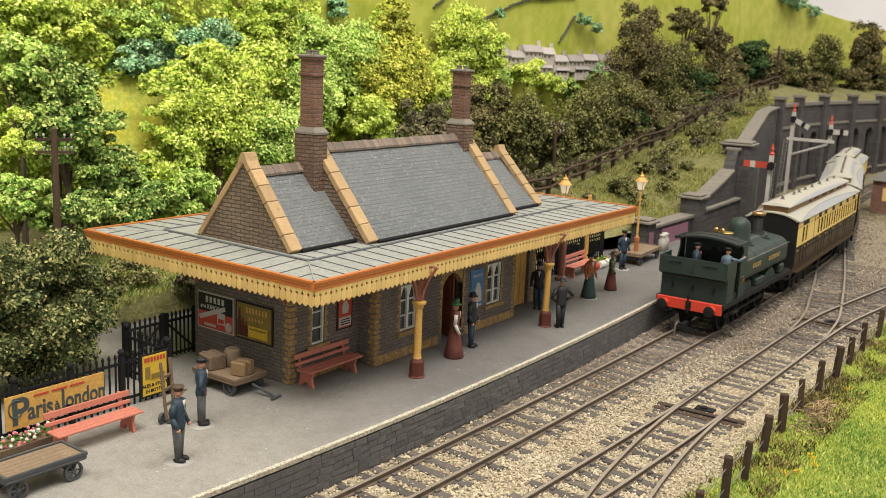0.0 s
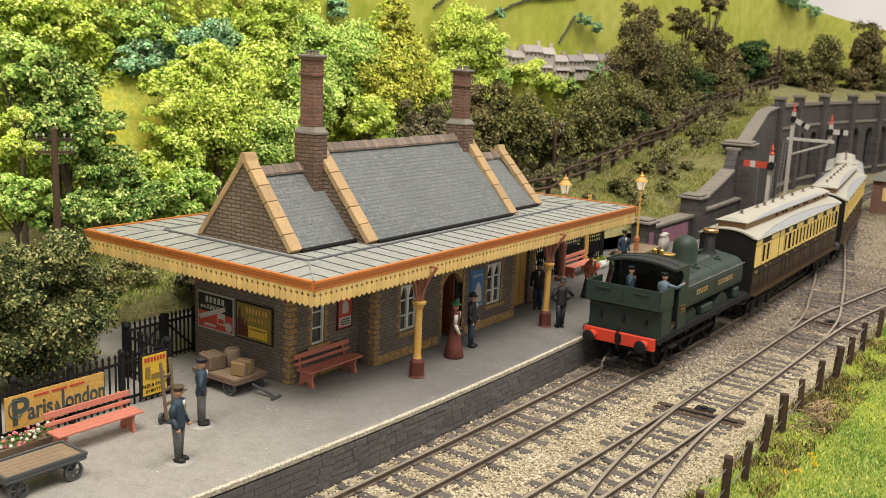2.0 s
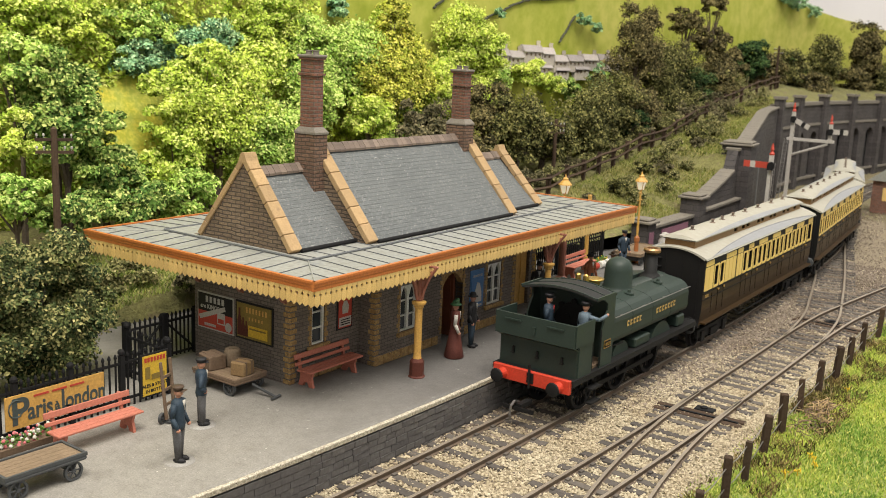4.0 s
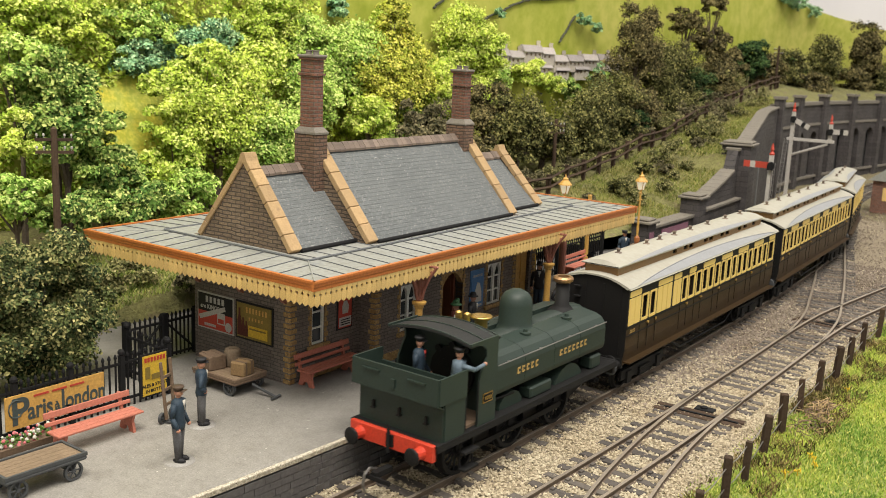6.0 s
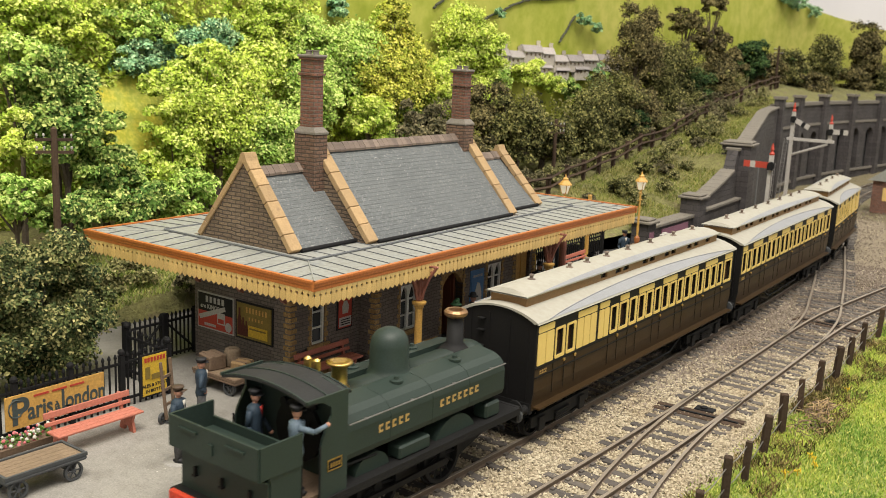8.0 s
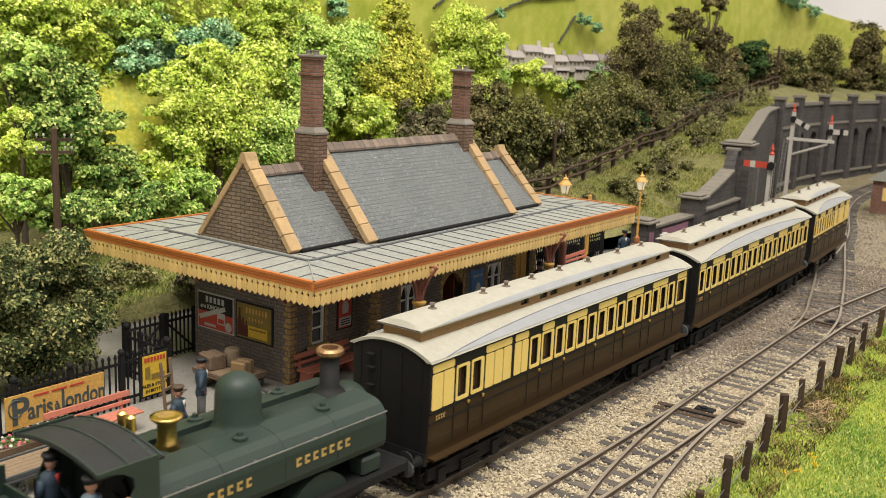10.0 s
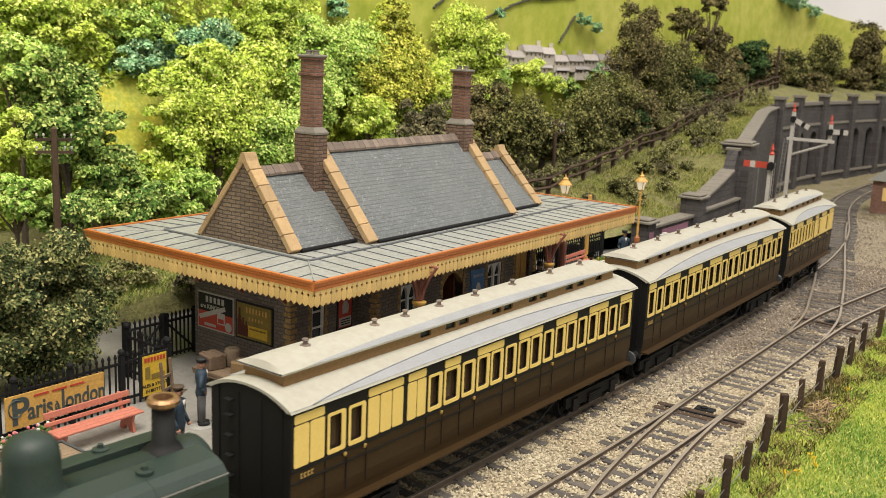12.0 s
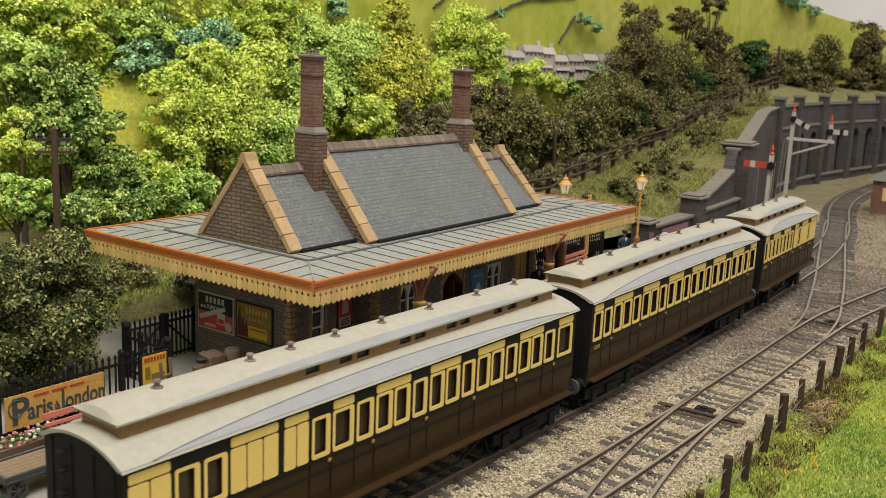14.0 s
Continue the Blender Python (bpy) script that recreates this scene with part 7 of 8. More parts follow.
def coach(length, plan, label, vents, lights):
    """plan: rows of (kind, x0, x1): S blank panels under a strip, W two windows under a strip, V one window under a strip, D a door light."""
    c = thing("passenger_coach", P(0, 0, 0), label, "railway coach", "coaches of the train")
    L, HW = length, 1.07
    bm = bmesh.new()
    prism(bm, [(-1.01, 1.18), (1.01, 1.18), (1.06, 1.5), (HW, 2.14), (-HW, 2.14), (-1.06, 1.5)], 0.02, L - 0.02, "x")
    part("lower_body", bm, M_COACHBROWN, c, "chocolate brown lower body")
    bm = bmesh.new()
    box(bm, 0.1, -0.99, 2.14, L - 0.1, 0.99, 3.26)
    part("glazing", bm, M_COACHGLASS, c, "dark brown-tinted coach glazing")
    for s in (-1, 1):
        holes, z0, z1 = [], 2.23, 2.91
        for kind, a, b in plan:
            if kind == "W":
                h = (b - a) / 2
                holes += [(a + 0.09, a + h - 0.09), (a + h + 0.09, b - 0.09)]
            elif kind in "DV":
                holes.append((a + 0.09, b - 0.09))
        ya, yb = sorted((s * 0.99, s * HW))
        bm = bmesh.new()
        pierced(bm, 0.02, L - 0.02, ya, yb, 2.145, 3.28, [(a, b, z0, z1) for a, b in holes])
        side = part("upper_side", bm, M_COACHDARK, c, "black-lined upper side")

        def piece(me, name, x, w, z):
            ob = new(name, me)
            ob.parent = side
            ob.matrix_basis = P(x if s < 0 else x + w, s * HW, z, 0, 0, 0 if s < 0 else 180)

        def panel(x, w, z, h):
            key = (round(w, 2), round(h, 2))
            if key not in PANELS:
                b = bmesh.new()
                prism(b, round_rect(0, 0, key[0], key[1], 0.04), -0.016, 0.004, "y")
                PANELS[key] = finish("cream_panel", b, M_COACHCREAM)
            piece(PANELS[key], "cream_panel", x, key[0], z)

        def ring(x, w):
            key = round(w, 2)
            if key not in RINGS:
                RINGS[key] = window_ring(key, 0.81)
            piece(RINGS[key], "window_frame", x, key, 2.155)

        for kind, a, b in plan:
            w = b - a
            if kind != "D":
                panel(a + 0.02, w - 0.04, 2.99, 0.165)
            if kind == "S":
                n = max(1, round(w / 0.34))
                for k in range(n):
                    panel(a + k * w / n + 0.016, w / n - 0.032, 2.16, 0.8)
            elif kind == "W":
                ring(a + 0.02, w / 2 - 0.05)
                ring(a + w / 2 + 0.03, w / 2 - 0.05)
            else:
                ring(a + 0.015, w - 0.03)
            if kind == "D":
                bm = bmesh.new()
                lathe(bm, [(0.035, 0), (0.035, 0.05), (0.05, 0.06), (0.02, 0.08)], 8, pose(b - 0.06, s * HW, 2.06, 90 if s < 0 else -90, 0, 0))
                part("door_handle", bm, M_BRASS, side)
                for x in (a - 0.03, b + 0.03):
                    bm = bmesh.new()
                    box(bm, x - 0.008, s * (HW + 0.006) - 0.006, 1.3, x + 0.008, s * (HW + 0.006) + 0.006, 2.14)
                    part("door_seam", bm, M_COACHDARK, side)
        bm = bmesh.new()
        box(bm, 0.02, s * (HW + 0.004) - 0.02, 2.08, L - 0.02, s * (HW + 0.004) + 0.008, 2.13)
        box(bm, 0.02, s * (HW + 0.004) - 0.02, 1.86, L - 0.02, s * (HW + 0.004) + 0.008, 1.885)
        part("waist_moulding", bm, M_COACHDARK, side)
        bar_letters(side, 4, 0.25, 0.6, s * (HW + 0.008), 1.92, 0.1, M_GOLD, "coach_bars")
        bm = bmesh.new()
        box(bm, 0.05, s * 0.97 - 0.04, 1.0, L - 0.05, s * 0.97 + 0.04, 1.18)
        part("solebar", bm, M_COACHBROWN, c)
        bm = bmesh.new()
        box(bm, 0.1, s * 1.1 - 0.11, 1.06, L - 0.1, s * 1.1 + 0.09, 1.1)
        part("footboard", bm, M_COACHBROWN, c, "dark brown wooden footboard")
        bm = bmesh.new()
        rod(bm, (3.4, s * 0.9, 1.02), (4.6, s * 0.9, 0.52), 0.035, n=6)
        rod(bm, (4.6, s * 0.9, 0.52), (L - 4.6, s * 0.9, 0.52), 0.035, n=6)
        rod(bm, (L - 4.6, s * 0.9, 0.52), (L - 3.4, s * 0.9, 1.02), 0.035, n=6)
        part("truss_rod", bm, M_LOCOBLACK, c)
    # ends
    arch = [(y, 3.27 + 0.28 * (1 - (abs(y) / 1.14) ** 2.2)) for y in [1.12 * k / 10 for k in range(-10, 11)]]
    for x, s in ((0.0, -1), (L, 1)):
        bm = bmesh.new()
        prism(bm, [(-1.01, 1.18), (1.01, 1.18), (1.06, 1.5), (1.07, 3.25)] + [(y * 0.95, z - 0.03) for y, z in arch[::-1]] + [(-1.07, 3.25), (-1.06, 1.5)], *sorted((x - s * 0.1, x)), "x")
        end = part("end_panel", bm, M_COACHDARK, c, "black coach end")
        for y in (-0.85, -0.3, 0.3, 0.85):
            bm = bmesh.new()
            box(bm, min(x, x + s * 0.02), y - 0.02, 1.3, max(x, x + s * 0.02), y + 0.02, 3.3)
            part("end_rib", bm, M_COACHDARK, end)
        for z in (1.6, 2.0, 2.4, 2.8, 3.1):
            bm = bmesh.new()
            box(bm, min(x, x + s * 0.12), 0.42, z, max(x, x + s * 0.12), 0.605, z + 0.03)
            part("end_step", bm, M_LOCOBLACK, end)
        bm = bmesh.new()
        box(bm, min(x - s * 0.1, x + s * 0.02), -1.0, 0.92, max(x - s * 0.1, x + s * 0.02), 1.0, 1.2)
        part("headstock", bm, M_LOCOBLACK, c)
        buffers(c, x, s)
        coupling(c, x, s)
    # roof and clerestory
    low = [(y, z) for y, z in arch]
    bm = bmesh.new()
    prism(bm, [(-1.15, 3.235)] + low + [(1.15, 3.235), (1.05, 3.26)] + [(y * 0.93, z - 0.05) for y, z in arch[::-1]] + [(-1.05, 3.26)], -0.06, L + 0.06, "x")
    roof = part("roof", bm, M_COACHROOF, c, "off-white curved coach roof", False)
    for s in (-1, 1):
        bm = bmesh.new()
        pts = [(0.5 + k * (L - 1.0) / 24, s * (1.13 - 0.34 * math.sin(math.pi * k / 24) ** 0.8)) for k in range(25)]
        tube(bm, [(q, y, 3.285 + 0.28 * (1 - (abs(y) / 1.14) ** 2.2)) for q, y in pts], 0.014, 5)
        part("rain_strip", bm, M_RAINSTRIP_SHADE, roof)
    # shade on the roof's lower curve, laid on as a grey band
    for s in (-1, 1):
        bm = bmesh.new()
        rows = []
        for k in range(33):
            x = -0.05 + (L + 0.1) * k / 32
            yi = 1.13 - 0.34 * max(0.0, math.sin(math.pi * min(1, max(0, (x - 0.5) / (L - 1.0))))) ** 0.8
            rows.append([bm.verts.new((x, s * q, 3.278 + 0.28 * (1 - (q / 1.14) ** 2.2))) for q in (1.125, (1.125 + yi) / 2, yi)])
        for p, q in zip(rows[:-1], rows[1:]):
            for i in range(2):
                bm.faces.new((p[i], q[i], q[i + 1], p[i + 1]))
        part("painted_roof_shade", bm, M_RAINSTRIP_SHADE, roof, "grey band on the lower roof, painted-in shade")
    ca, cb = 0.34, L - 0.34
    holes = [(x, x + 0.36, 3.57, 3.7) for x in lights if ca + 0.1 < x < cb - 0.45]
    bm = bmesh.new()
    box(bm, ca, -0.47, 3.42, ca + 0.06, 0.47, 3.78)
    cler = part("clerestory", bm, M_CLERESTORY, c, "brown clerestory with small lights")
    bm = bmesh.new()
    box(bm, cb - 0.06, -0.47, 3.42, cb, 0.47, 3.78)
    part("clerestory_end", bm, M_CLERESTORY, cler)
    for s in (-1, 1):
        bm = bmesh.new()
        pierced(bm, ca, cb, *sorted((s * 0.47, s * 0.52)), 3.42, 3.76, holes)
        part("clerestory_side", bm, M_CLERESTORY, cler)
    bm = bmesh.new()
    box(bm, ca + 0.1, -0.45, 3.5, cb - 0.1, 0.45, 3.74)
    part("clerestory_glass", bm, M_GLASS, cler)
    top = [(y, 3.75 + 0.17 * (1 - (abs(y) / 0.605) ** 2)) for y in [0.605 * k / 8 for k in range(-8, 9)]]
    bm = bmesh.new()
    rings = []
    for x, k in ((ca - 0.12, 0.0), (ca - 0.04, 0.75), (ca + 0.3, 1.0), (cb - 0.3, 1.0), (cb + 0.04, 0.75), (cb + 0.12, 0.0)):
        rings.append([bm.verts.new((x, y, 3.75 + (z - 3.75) * k + 0.03)) for y, z in top])
    for p, q in zip(rings[:-1], rings[1:]):
        for i in range(len(top) - 1):
            bm.faces.new((p[i], p[i + 1], q[i + 1], q[i]))
    lowr = [[bm.verts.new((v.co.x, v.co.y, 3.745)) for v in (r[0], r[-1])] for r in rings]
    for (p, q), (pr, qr) in zip(zip(lowr[:-1], lowr[1:]), zip(rings[:-1], rings[1:])):
        bm.faces.new((p[0], q[0], qr[0], pr[0]))
        bm.faces.new((p[1], pr[-1], qr[-1], q[1]))
        bm.faces.new((p[0], p[1], q[1], q[0]))
    part("clerestory_roof", bm, M_COACHROOF, cler, "off-white clerestory roof")
    # the same painted shade along the clerestory roof
    for s in (-1, 1):
        bm = bmesh.new()
        rows = []
        for k in range(25):
            x = ca + 0.5 + (cb - ca - 1.0) * k / 24
            yi = 0.6 - 0.2 * math.sin(math.pi * k / 24) ** 0.8
            rows.append([bm.verts.new((x, s * q, 3.786 + 0.17 * (1 - (q / 0.605) ** 2))) for q in (0.602, (0.602 + yi) / 2, yi)])
        for p, q in zip(rows[:-1], rows[1:]):
            for i in range(2):
                bm.faces.new((p[i], q[i], q[i + 1], p[i + 1]))
        part("painted_clerestory_shade", bm, M_RAINSTRIP_SHADE, cler, "grey band along the clerestory roof, painted-in shade")
    for x in vents:
        bm = bmesh.new()
        lathe(bm, [(0.11, 0.0), (0.1, 0.02), (0.05, 0.03), (0.05, 0.1), (0.075, 0.11), (0.06, 0.14)], 10, pose(x, 0, 3.945))
        part("roof_vent", bm, M_RIDGE, roof, "small rusty lamp-top vent")
    # bogies
    wm = WHEEL_SMALL
    gap = 1.05 if L > 10 else 0.0
    for x in ((1.75, L - 1.75) if L > 10 else (1.7, L - 1.7)):
        bm = bmesh.new()
        if gap:
            for s in (-1, 1):
                prism(bm, [(x - 1.5, 0.75), (x - 1.5, 0.47), (x - 0.4, 0.4), (x + 0.4, 0.4), (x + 1.5, 0.47), (x + 1.5, 0.75)], s * 0.88 - 0.04, s * 0.88 + 0.04, "y")
                for d in (-gap, gap):
                    box(bm, x + d - 0.14, s * 0.92 - 0.06, 0.32, x + d + 0.14, s * 0.92 + 0.06, 0.68)
                for k in range(4):
                    box(bm, x - 0.35, s * 0.95 - 0.04, 0.36 + 0.07 * k, x + 0.35, s * 0.95 + 0.04, 0.41 + 0.07 * k)
        else:
            for s in (-1, 1):
                box(bm, x - 0.18, s * 0.92 - 0.06, 0.3, x + 0.18, s * 0.92 + 0.06, 1.0)
                box(bm, x - 0.6, s * 0.95 - 0.03, 0.62, x + 0.6, s * 0.95 + 0.03, 0.605)
        box(bm, x - 0.15, -0.85, 0.5, x + 0.15, 0.85, 1.02)
        part("bogie_frame", bm, M_LOCOBLACK, c)
        for d in ((-gap, gap) if gap else (0.0,)):
            for s in (-1, 1):
                wheel(c, wm, x + d, s * 0.62, 0.48 + 0.09, 0.48)
    bm = bmesh.new()
    box(bm, L / 2 - 1.2, -0.7, 0.62, L / 2 - 0.2, -0.2, 1.0)
    rod(bm, (L / 2 + 0.4, -0.5, 0.8), (L / 2 + 1.8, -0.5, 0.8), 0.2, n=12)
    box(bm, 0.4, -0.95, 1.0, L - 0.4, 0.95, 1.17)
    part("underframe_gear", bm, M_LOCOBLACK, c)
    return c


WHEEL_SMALL = wheel_mesh(0.48, 0.14, 10)
BRAKE = [("S", 0.06, 0.83), ("D", 0.88, 1.38), ("D", 1.43, 1.92), ("S", 1.96, 3.01), ("S", 3.12, 3.72), ("D", 3.78, 4.26), ("V", 4.3, 4.88), ("D", 4.93, 5.42)]
x = 5.46
for k in range(4):
    BRAKE += [("W", x, x + 1.04), ("D", x + 1.1, x + 1.57)]
    x += 1.63
BRAKE.append(("V", 12.05, 12.75))
FULL = [("V", 0.1, 0.6), ("D", 0.66, 1.12)]
x = 1.18
for k in range(6):
    FULL += [("W", x, x + 1.08), ("D", x + 1.14, x + 1.62)]
    x += 1.7
FULL += [("V", x, x + 0.62)]
SHORT = [("V", 0.1, 0.6), ("D", 0.66, 1.1), ("W", 1.16, 2.2), ("D", 2.26, 2.7), ("W", 2.76, 3.8), ("D", 3.86, 4.3), ("S", 4.5, 5.1), ("D", 5.2, 5.65), ("S", 5.7, 6.7), ("D", 6.75, 7.2), ("S", 7.25, 8.2)]
BRAKE = [(q, a * 1.036, b * 1.036) for q, a, b in BRAKE]
FULL = [(q, a * 1.088, b * 1.088) for q, a, b in FULL]
SHORT = [(q, a * 0.928, b * 0.928) for q, a, b in SHORT]
ENGINE = engine()
COACH_A = coach(13.35, BRAKE, "chocolate and cream clerestory brake coach with guard's compartment", [1.4, 3.4, 4.4, 5.6, 7.0, 8.6, 10.4, 12.0], [4.3, 5.2, 5.7, 7.0, 7.5, 8.6, 9.1, 10.4, 11.0, 12.0])
COACH_B = coach(13.15, FULL, "chocolate and cream clerestory coach with many compartment doors", [1.2, 3.0, 4.7, 6.4, 8.1, 9.8, 11.2], [0.9, 1.9, 2.5, 3.6, 4.2, 5.3, 5.9, 7.0, 7.6, 8.7, 9.3, 10.4, 11.0])
COACH_C = coach(7.7, SHORT, "short chocolate and cream clerestory coach at the rear", [1.2, 3.0, 4.8, 6.4], [1.0, 2.0, 2.8, 3.8, 4.6, 5.6, 6.4])

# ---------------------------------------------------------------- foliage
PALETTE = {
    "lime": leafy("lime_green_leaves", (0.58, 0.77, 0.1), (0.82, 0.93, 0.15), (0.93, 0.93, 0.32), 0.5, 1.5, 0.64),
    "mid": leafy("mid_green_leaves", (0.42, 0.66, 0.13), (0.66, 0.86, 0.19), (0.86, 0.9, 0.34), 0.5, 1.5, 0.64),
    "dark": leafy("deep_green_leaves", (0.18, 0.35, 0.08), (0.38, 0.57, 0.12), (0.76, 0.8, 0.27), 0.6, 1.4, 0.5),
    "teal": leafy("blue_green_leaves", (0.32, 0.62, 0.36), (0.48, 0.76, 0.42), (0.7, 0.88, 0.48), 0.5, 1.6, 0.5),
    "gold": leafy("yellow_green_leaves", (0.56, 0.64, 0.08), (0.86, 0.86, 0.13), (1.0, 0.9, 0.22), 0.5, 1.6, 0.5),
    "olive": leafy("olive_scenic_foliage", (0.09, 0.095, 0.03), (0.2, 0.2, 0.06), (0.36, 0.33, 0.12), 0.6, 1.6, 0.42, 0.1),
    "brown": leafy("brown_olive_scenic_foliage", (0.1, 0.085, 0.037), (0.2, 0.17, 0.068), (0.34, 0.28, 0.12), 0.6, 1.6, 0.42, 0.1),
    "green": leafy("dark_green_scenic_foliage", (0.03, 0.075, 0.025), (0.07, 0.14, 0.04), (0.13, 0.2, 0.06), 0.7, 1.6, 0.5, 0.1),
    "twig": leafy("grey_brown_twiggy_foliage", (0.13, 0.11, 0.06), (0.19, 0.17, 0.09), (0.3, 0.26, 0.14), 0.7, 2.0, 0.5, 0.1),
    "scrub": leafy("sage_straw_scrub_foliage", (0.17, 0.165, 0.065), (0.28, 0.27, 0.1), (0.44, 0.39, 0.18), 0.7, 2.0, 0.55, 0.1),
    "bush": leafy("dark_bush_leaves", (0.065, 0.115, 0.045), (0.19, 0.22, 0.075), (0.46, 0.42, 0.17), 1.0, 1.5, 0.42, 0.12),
}
M_BARK = paint("grey_brown_bark", (0.13, 0.1, 0.075), 0.9, grain=10, bump=0.8)


def leaf_mesh(name, centres, normals, size, material, rng):
    """One small bent leaf of two triangles for each centre."""
    n = len(centres)
    nrm = normals + rng.normal(0, 0.55, (n, 3))
    nrm /= np.linalg.norm(nrm, axis=1, keepdims=True) + 1e-9
    ref = rng.normal(0, 1, (n, 3))
    u = np.cross(nrm, ref)
    u /= np.linalg.norm(u, axis=1, keepdims=True) + 1e-9
    v = np.cross(nrm, u)
    s = size * rng.uniform(0.6, 1.4, (n, 1))
    a = centres + u * s
    b = centres + v * s * 0.62 + nrm * s * 0.2
    c = centres - u * s
    d = centres - v * s * 0.62 + nrm * s * 0.2
    pts = np.stack([a, b, c, d], 1).reshape(-1, 3)
    idx = np.arange(n)[:, None] * 4
    f = np.concatenate([idx + [0, 1, 2], idx + [0, 2, 3]], 1).reshape(-1, 3)
    me = bpy.data.meshes.new(name)
    me.from_pydata((pts * U).tolist(), [], f.tolist())
    me.materials.append(material)
    return me


def tree(name, x, y, z, rx, rz, ry, foot, palette, leaf, count, label, category, group, seed, clumps=26, trunk=True, spread=(0.2, 0.42)):
    """A crown of leafy clumps round (x, y, z) on a forked trunk that stands at height foot."""
    rng = np.random.default_rng(seed)
    top = thing(name, P(x, y, foot), label, category, group)
    cen = []
    while len(cen) < clumps:
        p = rng.uniform(-1, 1, 3)
        r = np.linalg.norm(p)
        if 0.2 < r < 1.0 + 0.12 * math.sin(5 * math.atan2(p[2], p[0]) + seed) and p[1] < 0.7:
            cen.append(p * np.array([rx, ry, rz]) * 0.8)
    cen = np.array(cen) + np.array([0, 0, z - foot])
    rad = rng.uniform(*spread, clumps) * min(rx, rz)
    per = max(6, count // clumps)
    pts, nrm = [], []
    for c, r in zip(cen, rad):
        d = rng.normal(0, 1, (per, 3))
        d /= np.linalg.norm(d, axis=1, keepdims=True)
        d[:, 2] = np.where(d[:, 2] < -0.3, -d[:, 2] * 0.6, d[:, 2])
        k = rng.uniform(0.55, 1.08, (per, 1)) ** 0.6
        pts.append(c + d * k * r * np.array([1.1, 1.0, 0.95]) + rng.normal(0, 0.16 * r, (per, 3)))
        nrm.append(d * 0.8 + np.array([-0.15, -0.5, 0.5]))
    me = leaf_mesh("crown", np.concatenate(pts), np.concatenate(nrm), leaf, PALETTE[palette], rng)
    ob = new("crown", me)
    ob.parent = top
    if trunk:
        h = z - foot
        bm = bmesh.new()
        t0 = max(0.06, 0.07 * rx)
        rod(bm, (0, 0, -0.2), (0.05 * rx, 0, h * 0.55), t0 * 1.4, t0 * 0.8, 7)
        for c in cen[:: max(1, clumps // 9)]:
            mid = Vector((c[0] * 0.45, c[1] * 0.45, h * 0.55 + (c[2] - h * 0.55) * 0.55))
            rod(bm, (0.05 * rx, 0, h * 0.5), mid, t0 * 0.6, t0 * 0.35, 5)
            rod(bm, mid, tuple(c), t0 * 0.35, t0 * 0.12, 5)
        part("trunk", bm, M_BARK, top, "grey-brown forked trunk")
    return top


